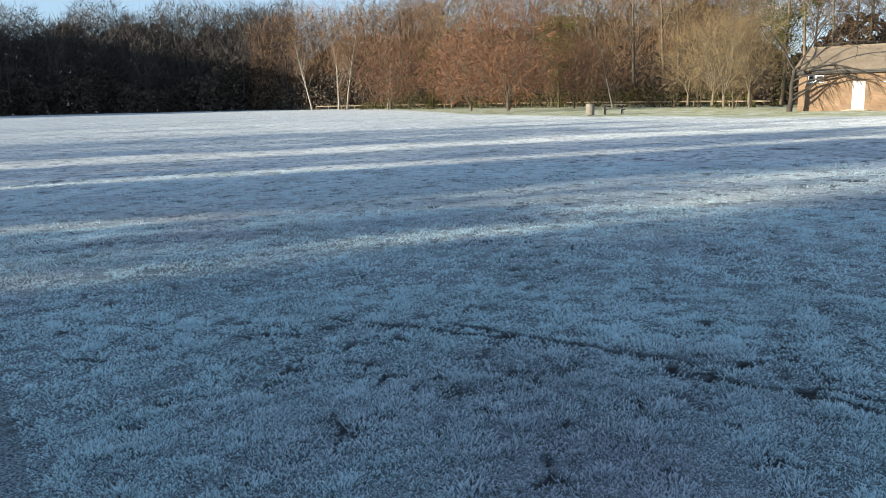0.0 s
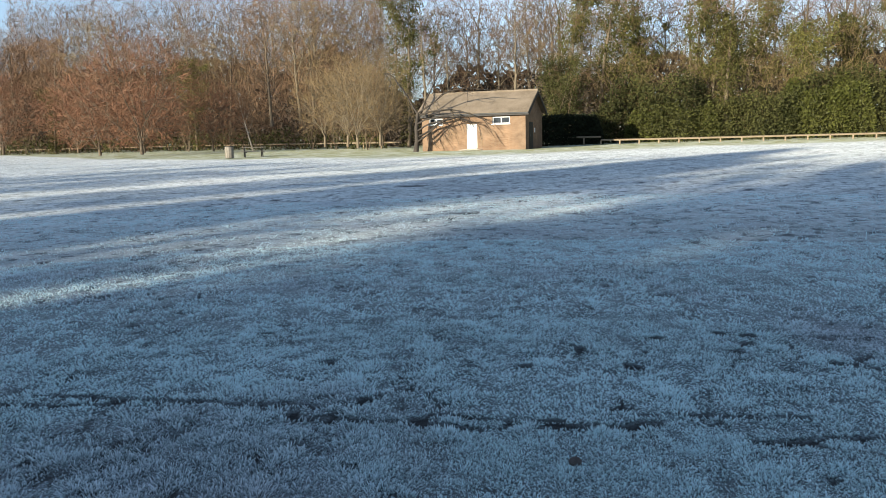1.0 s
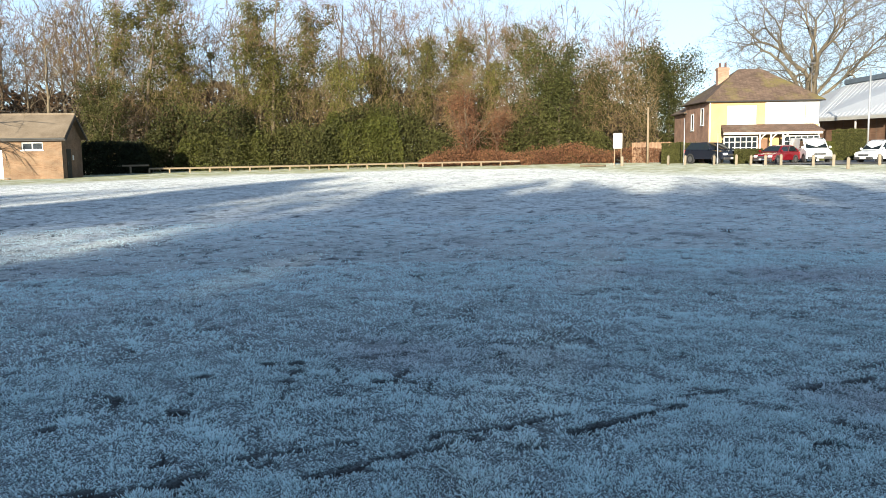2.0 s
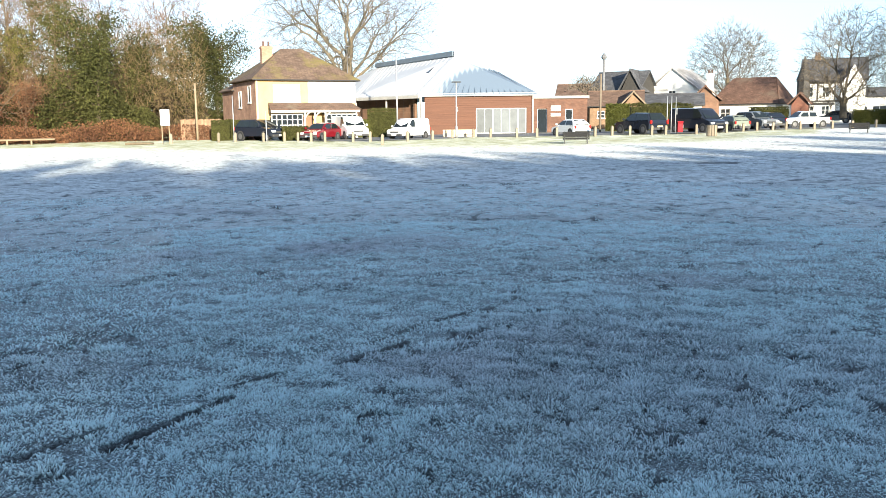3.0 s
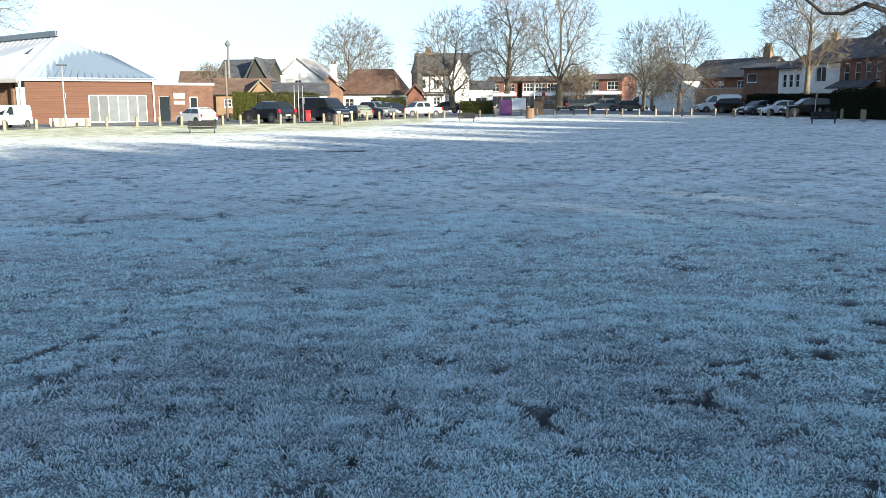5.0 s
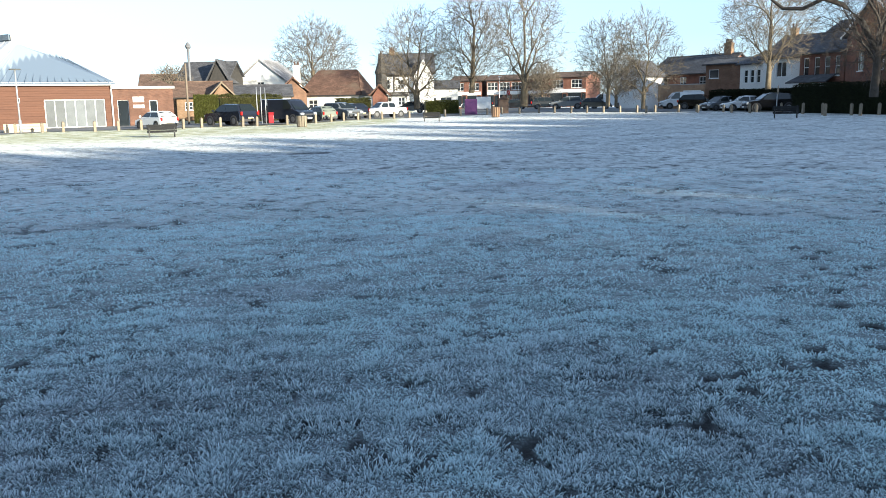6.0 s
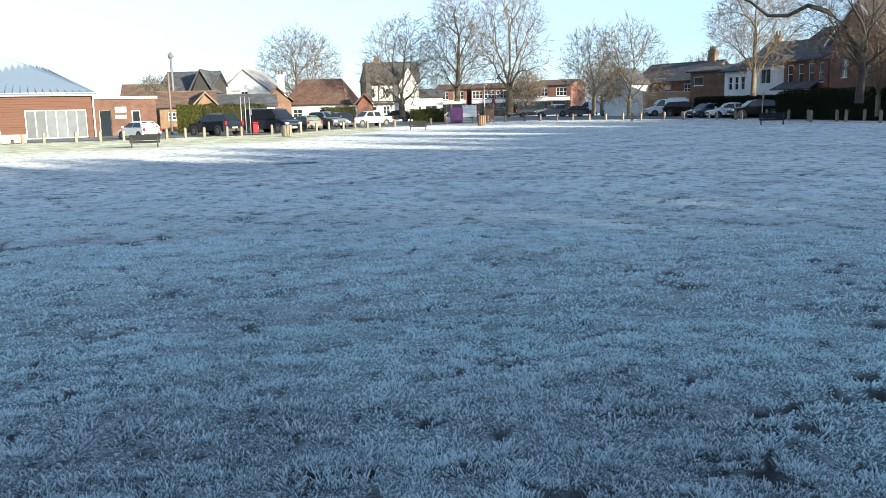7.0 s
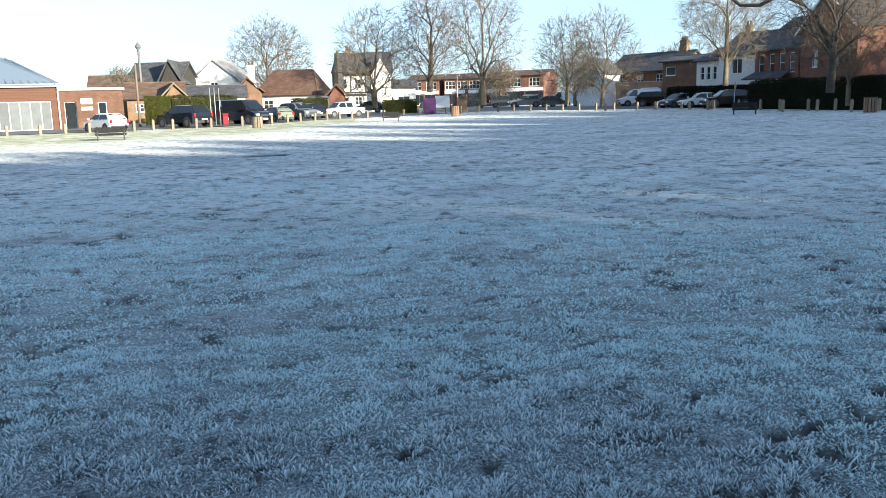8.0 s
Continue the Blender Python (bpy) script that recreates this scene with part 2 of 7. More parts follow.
def roughness(x, y):
    """Patches of longer, untrodden grass, 0 to 1."""
    w = np.zeros_like(x)
    for cx, cy, rx, ry in ROUGH:
        w = np.maximum(w, np.clip(1.5 - np.hypot((x - cx) / rx, (y - cy) / ry), 0, 1))
    return np.clip(w + 0.35 * lumps(x, y, 38, 2, 0.9) * (w > 0), 0, 1)


def field_raster():
    """Bare spots in the frost, drawn one by one on the raster: many small, a few wide, gathered in drifts."""
    r = np.random.RandomState(7)
    bare_ = np.zeros((FH, FW), np.float32)
    n = 30000
    hx, hy = r.uniform(FX, FX + FW * CELL, n), r.uniform(FY, FY + FH * CELL, n)
    drift = lumps(hx, hy, 35, 3, 2.4) + 0.5 * lumps(hx, hy, 36, 2, 0.7)
    held = r.uniform(0, 1, n) < np.clip(0.16 + 0.6 * drift + 0.45 * roughness(hx, hy), 0.03, 0.9)
    for x, y in zip(hx[held], hy[held]):
        long, wide_, turn = 0.035 * r.lognormal(0, 0.5), 0.023 * r.lognormal(0, 0.4), r.uniform(0, math.pi)
        deep = r.uniform(0.5, 1.0)
        k = int(3 * max(long, wide_) / CELL) + 2
        i, j = int((x - FX) / CELL), int((y - FY) / CELL)
        if not (k < i < FW - k and k < j < FH - k):
            continue
        yy, xx = np.mgrid[j - k:j + k + 1, i - k:i + k + 1]
        px, py = FX + xx * CELL - x, FY + yy * CELL - y
        a = (px * math.cos(turn) + py * math.sin(turn)) / long
        b = (-px * math.sin(turn) + py * math.cos(turn)) / wide_
        ragged = 1 + 0.45 * np.sin(3 * np.arctan2(b, a) + 9 * x) + 0.3 * np.sin(7 * np.arctan2(b, a) + 5 * y)
        mark = deep * np.clip(1.9 - 1.1 * np.hypot(a, b) * ragged, 0, 1)
        tile = bare_[j - k:j + k + 1, i - k:i + k + 1]
        np.maximum(tile, mark, out=tile)
    return bare_


BARE_SPOTS = field_raster()


def raster_at(x, y):
    i, j = ((x - FX) / CELL).astype(int), ((y - FY) / CELL).astype(int)
    inside = (i >= 0) & (i < FW) & (j >= 0) & (j < FH)
    return np.where(inside, BARE_SPOTS[np.clip(j, 0, FH - 1), np.clip(i, 0, FW - 1)], 0)


def dry(x, y):
    """Drifts of dead mauve-brown grass, 0 to 1."""
    return np.clip(1.6 * (lumps(x, y, 39, 3, 5.5) - 0.28), 0, 1) + 0.5 * roughness(x, y)


def worn(x, y):
    """How far the frost is worn away, 0 to 1."""
    w = np.zeros_like(x)
    for (ax, ay), (bx, by), half in LINES:
        dx, dy = bx - ax, by - ay
        t = np.clip(((x - ax) * dx + (y - ay) * dy) / (dx * dx + dy * dy), 0, 1)
        d = np.hypot(x - ax - t * dx, y - ay - t * dy)
        w = np.maximum(w, np.clip(1.3 - d / half, 0, 1))
    for px, py in PRINTS:
        w = np.maximum(w, 1.3 * np.clip(1.6 - np.hypot(x - px, y - py) / (0.068 if py < -4.6 else 0.052), 0, 1))
    w = np.clip(1.3 * w - 0.9 * np.clip(lumps(x, y, 77, 3, 0.22) + 0.05, 0, 1), 0, 1)
    return np.maximum(w, 0.95 * raster_at(x, y))


def relief(x, y):
    """Small swells of the turf near the path."""
    near_ = np.clip(1.4 - np.hypot(x, y) / 30, 0, 1)
    return near_ * (0.016 * lumps(x, y, 1, 4, 1.3) + 0.010 * lumps(x, y, 40, 2, 0.34)) + 0.03 * roughness(x, y)


def verge(x, y):
    """Greener sheltered grass along the wood, the shed and the car park."""
    wob = lumps(x, y, 5, 3, 25.0) * 3
    line = np.interp(np.degrees(np.arctan2(x, y)), [-30, 5, 15, 25, 33, 44, 55, 66, 73, 79, 86, 96, 106, 114, 121, 130],
                     [400, 160, 76, 56, 50, 52, 60, 64, 62, 49, 45, 42, 43, 48, 62, 400])
    side = np.clip((y - 8) / 12, 0, 1)
    return np.clip((np.hypot(x, y) + wob - line) / (8 - 4 * side), 0, 1) * (0.85 + 0.15 * side)


def ground_material():
    ma = bpy.data.materials.new("frosted_grass")
    ma.use_nodes = True
    nt = ma.node_tree
    n, l = nt.nodes, nt.links
    bs = n["Principled BSDF"]
    bs.inputs["Roughness"].default_value, bs.inputs["Diffuse Roughness"].default_value = 0.85, 0.5
    co = n.new("ShaderNodeTexCoord")

    def noisy(scale, detail=4.0, rough=0.6):
        tex = n.new("ShaderNodeTexNoise")
        tex.inputs["Scale"].default_value, tex.inputs["Detail"].default_value, tex.inputs["Roughness"].default_value = scale, detail, rough
        l.new(co.outputs["Object"], tex.inputs["Vector"])
        return tex.outputs[0]

    def ranged(src, a, b, c=0.0, d=1.0):
        r = n.new("ShaderNodeMapRange")
        for k, v in enumerate((a, b, c, d)):
            r.inputs[k + 1].default_value = v
        l.new(src, r.inputs[0])
        return r.outputs[0]

    def blend(fac, a, b):
        m = n.new("ShaderNodeMix")
        m.data_type = "RGBA"
        for k, v in ((0, fac), (6, a), (7, b)):
            if isinstance(v, (tuple, float)):
                m.inputs[k].default_value = (*v, 1) if isinstance(v, tuple) else v
            else:
                l.new(v, m.inputs[k])
        return m.outputs[2]

    frost = blend(ranged(noisy(0.12), 0.35, 0.65), (0.76, 0.80, 0.81), (0.92, 0.94, 0.945))
    thin = blend(ranged(noisy(2.2, 6), 0.30, 0.52), (0.46, 0.47, 0.45), frost)
    tuft = blend(ranged(noisy(9.0, 5, 0.7), 0.28, 0.50), (0.34, 0.35, 0.33), thin)
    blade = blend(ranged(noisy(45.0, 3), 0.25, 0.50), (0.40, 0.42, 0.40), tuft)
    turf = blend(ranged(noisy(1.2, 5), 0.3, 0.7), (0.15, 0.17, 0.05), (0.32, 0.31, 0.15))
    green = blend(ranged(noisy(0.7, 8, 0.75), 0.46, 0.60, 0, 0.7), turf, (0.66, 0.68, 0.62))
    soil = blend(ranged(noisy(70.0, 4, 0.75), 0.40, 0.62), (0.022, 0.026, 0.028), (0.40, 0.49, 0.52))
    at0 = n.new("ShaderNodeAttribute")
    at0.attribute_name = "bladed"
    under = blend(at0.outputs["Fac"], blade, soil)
    dead = n.new("ShaderNodeAttribute")
    dead.attribute_name = "dry"
    under = blend(ranged(dead.outputs["Fac"], 0, 1, 0, 0.35), under, (0.34, 0.33, 0.36))
    # Dark specks: gaps in the frost, and tuft shadows put into the colour.
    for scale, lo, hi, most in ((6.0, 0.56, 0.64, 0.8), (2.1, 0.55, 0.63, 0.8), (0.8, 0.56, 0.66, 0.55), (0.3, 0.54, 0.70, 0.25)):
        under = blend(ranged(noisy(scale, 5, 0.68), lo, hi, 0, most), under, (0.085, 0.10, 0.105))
    at = n.new("ShaderNodeAttribute")
    at.attribute_name = "verge"
    sheltered = blend(ranged(at.outputs["Fac"], 0, 1, 0, 0.95), under, green)
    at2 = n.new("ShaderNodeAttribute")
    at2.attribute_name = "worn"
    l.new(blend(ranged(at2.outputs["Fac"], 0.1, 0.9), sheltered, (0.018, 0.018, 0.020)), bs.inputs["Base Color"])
    h = n.new("ShaderNodeMath")
    h.operation = "ADD"
    l.new(noisy(9.0, 5, 0.7), h.inputs[0])
    l.new(ranged(noisy(45.0, 3), 0, 1, 0, 0.35), h.inputs[1])
    bp = n.new("ShaderNodeBump")
    bp.inputs["Strength"].default_value, bp.inputs["Distance"].default_value = 0.7, 0.08
    l.new(h.outputs[0], bp.inputs["Height"])
    l.new(bp.outputs[0], bs.inputs["Normal"])
    return ma


GRASS_GROUND = ground_material()
seg = np.radians(np.concatenate([np.linspace(-22, 162, 440), np.linspace(167, 333, 34)]))
rad = np.concatenate([[0.4, 0.9, 1.4, 1.8], np.geomspace(2.2, 16, 170), np.geomspace(16.3, 120, 90), np.geomspace(124, 3000, 36)])
rr, aa = np.meshgrid(rad, seg, indexing="ij")
gx, gy = rr * np.sin(aa), rr * np.cos(aa)
gw = worn(gx, gy)
gzz = rises(gx, gy) + relief(gx, gy) + np.clip((rr - 8) / 30, 0, 1) * 0.03 * lumps(gx, gy, 2, 3, 14.0) - 0.025 * gw
cols, rws = len(seg), len(rad)
idx = np.arange(rws * cols).reshape(rws, cols)
nxt = np.roll(idx, -1, axis=1)
quads = np.stack([idx[:-1], idx[1:], nxt[1:], nxt[:-1]], -1).reshape(-1, 4)
verts = np.stack([gx, gy, gzz], -1).reshape(-1, 3)
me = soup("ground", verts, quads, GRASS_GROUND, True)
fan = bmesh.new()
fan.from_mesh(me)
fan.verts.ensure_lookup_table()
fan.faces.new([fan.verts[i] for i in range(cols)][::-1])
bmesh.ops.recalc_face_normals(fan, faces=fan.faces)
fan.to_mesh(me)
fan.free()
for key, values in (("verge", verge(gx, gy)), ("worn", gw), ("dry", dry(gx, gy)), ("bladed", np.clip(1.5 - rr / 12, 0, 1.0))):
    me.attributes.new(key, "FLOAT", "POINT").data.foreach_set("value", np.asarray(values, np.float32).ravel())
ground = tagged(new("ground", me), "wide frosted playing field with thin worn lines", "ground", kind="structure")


def blade_material():
    ma = bpy.data.materials.new("frosted_blade")
    ma.use_nodes = True
    nt = ma.node_tree
    n, l = nt.nodes, nt.links
    bs = n["Principled BSDF"]
    bs.inputs["Roughness"].default_value = 0.7
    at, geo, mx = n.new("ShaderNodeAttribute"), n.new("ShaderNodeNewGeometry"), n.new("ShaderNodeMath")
    at.attribute_name = "rime_and_shade"
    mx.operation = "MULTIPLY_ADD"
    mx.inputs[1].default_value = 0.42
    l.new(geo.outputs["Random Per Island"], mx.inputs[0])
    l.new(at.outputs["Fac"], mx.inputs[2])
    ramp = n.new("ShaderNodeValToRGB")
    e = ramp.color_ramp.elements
    # Tips white with rime; the shade at the tufts' base is coloured into the roots.
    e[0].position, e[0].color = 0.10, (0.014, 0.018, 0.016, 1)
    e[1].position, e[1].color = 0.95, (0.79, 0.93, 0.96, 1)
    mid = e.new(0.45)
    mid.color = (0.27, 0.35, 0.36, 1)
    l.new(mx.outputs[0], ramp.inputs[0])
    dead, tint = n.new("ShaderNodeAttribute"), n.new("ShaderNodeMix")
    dead.attribute_name = "dry"
    tint.data_type, tint.blend_type = "RGBA", "MULTIPLY"
    tint.inputs[7].default_value = (0.80, 0.68, 0.72, 1)
    l.new(dead.outputs["Fac"], tint.inputs[0])
    l.new(ramp.outputs[0], tint.inputs[6])
    l.new(tint.outputs[2], bs.inputs["Base Color"])
    thin, both = n.new("ShaderNodeBsdfTranslucent"), n.new("ShaderNodeMixShader")
    l.new(tint.outputs[2], thin.inputs["Color"])
    both.inputs[0].default_value = 0.35
    l.new(bs.outputs[0], both.inputs[1])
    l.new(thin.outputs[0], both.inputs[2])
    l.new(both.outputs[0], n["Material Output"].inputs["Surface"])
    return ma


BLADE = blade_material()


def sward(cx, cy, first, r0, r1, density, width, tall, seed, h0, h1, spacing):
    """Rimed grass over a ring of the field: an under-growth of short blades and tufts that splay from their roots."""
    r = np.random.RandomState(seed)
    a0, a1 = radians(h0), radians(h1)
    area = 0.5 * (a1 - a0) * (r1 * r1 - r0 * r0)

    def strew(count):
        dd = np.sqrt(r.uniform(r0 * r0, r1 * r1, count))
        a = r.uniform(a0, a1, count)
        return cx + dd * np.sin(a), cy + dd * np.cos(a)

    # tufts
    nt_ = int(area / spacing**2)
    tx, ty = strew(nt_)
    grow = np.clip(0.9 + 0.8 * lumps(tx, ty, 34, 3, 0.5) + 0.5 * roughness(tx, ty) + r.normal(0, 0.3, nt_), 0.1, 2.2)
    per = np.maximum(1, (0.62 * density * spacing**2 * np.clip(grow, 0.2, 1.5) * r.uniform(0.5, 1.5, nt_)).astype(int))
    owner = np.repeat(np.arange(nt_), per)
    k = len(owner)
    size = spacing * 0.36 * (0.6 + 0.5 * np.clip(grow, 0, 1.6))[owner]
    ox, oy = r.normal(0, 1, k) * size, r.normal(0, 1, k) * size
    x1, y1 = tx[owner] + ox, ty[owner] + oy
    h1_ = tall * (0.6 + 0.6 * grow[owner]) * r.uniform(0.6, 1.3, k) * np.exp(-0.5 * (ox * ox + oy * oy) / (2.2 * size) ** 2)
    way = np.arctan2(oy, ox) + r.normal(0, 0.6, k)
    out = np.hypot(ox, oy) / size
    b1 = h1_ * np.clip(0.25 + 0.45 * out + r.normal(0, 0.2, k), 0, 1.5)
    light1 = (0.10 * (r.uniform(-1, 1, nt_) + 0.8 * (grow - 0.9)))[owner]
    # under-growth
    n2 = int(0.95 * area * density)
    x2, y2 = strew(n2)
    h2 = tall * (0.62 + 0.3 * lumps(x2, y2, 34, 3, 0.5)) * r.uniform(0.5, 1.3, n2)
    x, y = np.concatenate([x1, x2]), np.concatenate([y1, y2])
    h, bend = np.concatenate([h1_, h2]), np.concatenate([b1, h2 * r.uniform(0.2, 1.1, n2)])
    lean = np.concatenate([way, r.uniform(0, 2 * np.pi, n2)])
    light = np.concatenate([light1, np.full(n2, -0.05)])
    broad = np.concatenate([np.ones(len(x1)), np.full(n2, 1.5)])
    dist = np.hypot(x - cx, y - cy)
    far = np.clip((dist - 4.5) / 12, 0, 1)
    keep = ((y > 0.1 + 0.1763 * (x - 0.2)) == first) & (dist > r0) & (dist < r1)
    keep &= r.uniform(0, 1, len(x)) < np.clip(1 - (1.35 - 0.3 * far) * worn(x, y), 0, 1) * (1 - 0.85 * verge(x, y))
    x, y, h, bend, lean, light, far, broad = (q[keep] for q in (x, y, h, bend, lean, light, far, broad))
    k = len(x)
    rough = roughness(x, y)
    tw = r.uniform(0, 2 * np.pi, k)
    z = rises(x, y) + relief(x, y) - 0.006
    base = np.stack([x, y, z], -1)
    half = np.stack([np.cos(tw), np.sin(tw), 0 * tw], -1) * (width / 2) * broad[:, None] * r.uniform(0.7, 1.4, (k, 1))
    tip = base + np.stack([np.cos(lean) * bend, np.sin(lean) * bend, h], -1)
    blunt = half * r.uniform(0.35, 0.75, (k, 1))
    v = np.stack([base - half, base + half, tip + blunt, tip - blunt], 1).reshape(-1, 3)
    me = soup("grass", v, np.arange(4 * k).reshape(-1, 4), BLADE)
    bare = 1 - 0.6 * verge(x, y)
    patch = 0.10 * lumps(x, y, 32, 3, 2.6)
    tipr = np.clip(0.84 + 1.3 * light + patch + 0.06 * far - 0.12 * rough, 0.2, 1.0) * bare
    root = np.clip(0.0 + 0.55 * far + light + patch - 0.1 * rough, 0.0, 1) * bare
    rime_and_shade = np.stack([root, root, tipr, tipr], 1).ravel()
    me.attributes.new("rime_and_shade", "FLOAT", "POINT").data.foreach_set("value", rime_and_shade.astype(np.float32))
    me.attributes.new("dry", "FLOAT", "POINT").data.foreach_set("value", np.repeat(0.8 * dry(x, y), 4).astype(np.float32))
    return me


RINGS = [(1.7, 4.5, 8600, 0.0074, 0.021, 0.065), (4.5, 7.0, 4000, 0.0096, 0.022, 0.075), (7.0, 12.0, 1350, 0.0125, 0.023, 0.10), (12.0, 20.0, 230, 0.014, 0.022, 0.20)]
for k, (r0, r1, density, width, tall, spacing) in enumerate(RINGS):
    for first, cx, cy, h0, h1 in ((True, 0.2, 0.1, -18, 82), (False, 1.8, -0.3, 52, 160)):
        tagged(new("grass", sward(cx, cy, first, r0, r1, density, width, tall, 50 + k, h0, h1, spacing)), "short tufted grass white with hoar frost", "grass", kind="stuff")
stone = part("stone", Geo().lathe([(0.02, 0.0), (0.045, 0.015), (0.05, 0.04), (0.035, 0.065), (0.01, 0.075)], 9), surf("stone", (0.06, 0.05, 0.047), (0.12, 0.10, 0.09), 20, 0.9), None, smooth=True)
stone.location, stone.scale = (3.07, 2.70, rise(3.07, 2.70)), (0.7, 0.6, 0.55)
tagged(stone, "small brown stone lying in frosted grass", "stone")

# ---- trees ----
def unit(v):
    return v / (np.linalg.norm(v, axis=-1, keepdims=True) + 1e-9)


class Tree:
    """Grows limbs as tapered tubes and twigs as thin slivers."""

    def __init__(self, seed):
        self.r = np.random.RandomState(seed)
        self.limbs, self.twigs, self.tips = [], [], []

    def limb(self, start, way, length, radius, level, spec):
        r = self.r
        n = max(2, int(spec["steps"][level]))
        pts, rad = [np.array(start, float)], [radius]
        way = np.array(way, float)
        for k in range(n):
            way = unit(way + r.normal(0, spec["wild"][level], 3) + np.array([0, 0, spec["up"][level]]))
            pts.append(pts[-1] + way * length / n)
            rad.append(radius * (1 - (k + 1) / n * (1 - spec["taper"])))
        self.limbs.append((np.array(pts), np.array(rad), level))
        if level + 1 < len(spec["count"]):
            kids = spec["count"][level + 1]
            for j in range(kids):
                f = spec["from"][level] + (1 - spec["from"][level]) * (j + r.uniform(0.1, 0.9)) / kids
                k = min(int(f * n), n - 1)
                p = pts[k] + (pts[k + 1] - pts[k]) * (f * n - k)
                axis = unit(pts[k + 1] - pts[k])
                side = unit(np.cross(axis, unit(r.normal(0, 1, 3))))
                a = radians(spec["angle"][level + 1] * r.uniform(0.7, 1.3))
                kid = unit(axis * math.cos(a) + side * math.sin(a))
                size = spec["size"][level + 1] * r.uniform(0.7, 1.2) * (1 - 0.45 * (f - spec["from"][level]) / (1.01 - spec["from"][level]))
                self.limb(p, kid, length * size, rad[k] * spec["thin"][level + 1] * r.uniform(0.8, 1.1), level + 1, spec)
        if level >= len(spec["count"]) - 2:
            for _ in range(spec["twigs"] if level == len(spec["count"]) - 1 else spec["twigs"] // 2):
                f = r.uniform(0.15, 1)
                k = min(int(f * n), n - 1)
                self.tips.append((pts[k] + (pts[k + 1] - pts[k]) * (f * n - k), unit(pts[k + 1] - pts[k])))

    def wood(self, name, material, top=9):
        verts, faces, base = [], [], 0
        for pts, rad, level in self.limbs:
            if level > top:
                continue
            s = (6, 4, 3, 3, 3)[min(level, 4)]
            way = unit(np.gradient(pts, axis=0))
            ref = np.array([0.3, 0.2, 0.93]) if abs(way[0, 2]) < 0.8 else np.array([1.0, 0.1, 0.0])
            a = unit(np.cross(way, ref))
            b = np.cross(way, a)
            t = np.arange(s) * 2 * np.pi / s
            ring = pts[:, None] + (a[:, None] * np.cos(t)[None, :, None] + b[:, None] * np.sin(t)[None, :, None]) * rad[:, None, None]
            n = len(pts)
            i = np.arange(n * s).reshape(n, s)
            j = np.roll(i, -1, axis=1)
            faces.append(np.stack([i[:-1], j[:-1], j[1:], i[1:]], -1).reshape(-1, 4) + base)
            verts.append(ring.reshape(-1, 3))
            base += n * s
        return soup(name, np.concatenate(verts), np.concatenate(faces), material, True)

    def crown(self, name, material, length=0.9, width=0.018, fork=2, droop=0.0, spread=0.7):
        """Twigs: forked slivers from the ends of the limbs."""
        r = self.r
        p = np.array([t[0] for t in self.tips])
        w = np.array([t[1] for t in self.tips])
        starts, ends = [], []
        d = unit(w + r.normal(0, spread, p.shape) + [0, 0, 0.25 - droop])
        ln = length * r.uniform(0.5, 1.3, (len(p), 1))
        e = p + d * ln
        starts.append(p), ends.append(e)
        for _ in range(fork):
            f = r.uniform(0.25, 0.9, (len(p), 1))
            q = p + d * ln * f
            d2 = unit(d + r.normal(0, spread, p.shape) + [0, 0, 0.1 - droop])
            starts.append(q), ends.append(q + d2 * length * 0.6 * r.uniform(0.4, 1.2, (len(p), 1)))
        s, e = np.concatenate(starts), np.concatenate(ends)
        side = unit(np.cross(e - s, r.normal(0, 1, s.shape))) * width * r.uniform(0.6, 1.3, (len(s), 1))
        v = np.stack([s - side / 2, s + side / 2, e], 1).reshape(-1, 3)
        return soup(name, v, np.arange(len(v)).reshape(-1, 3), material)


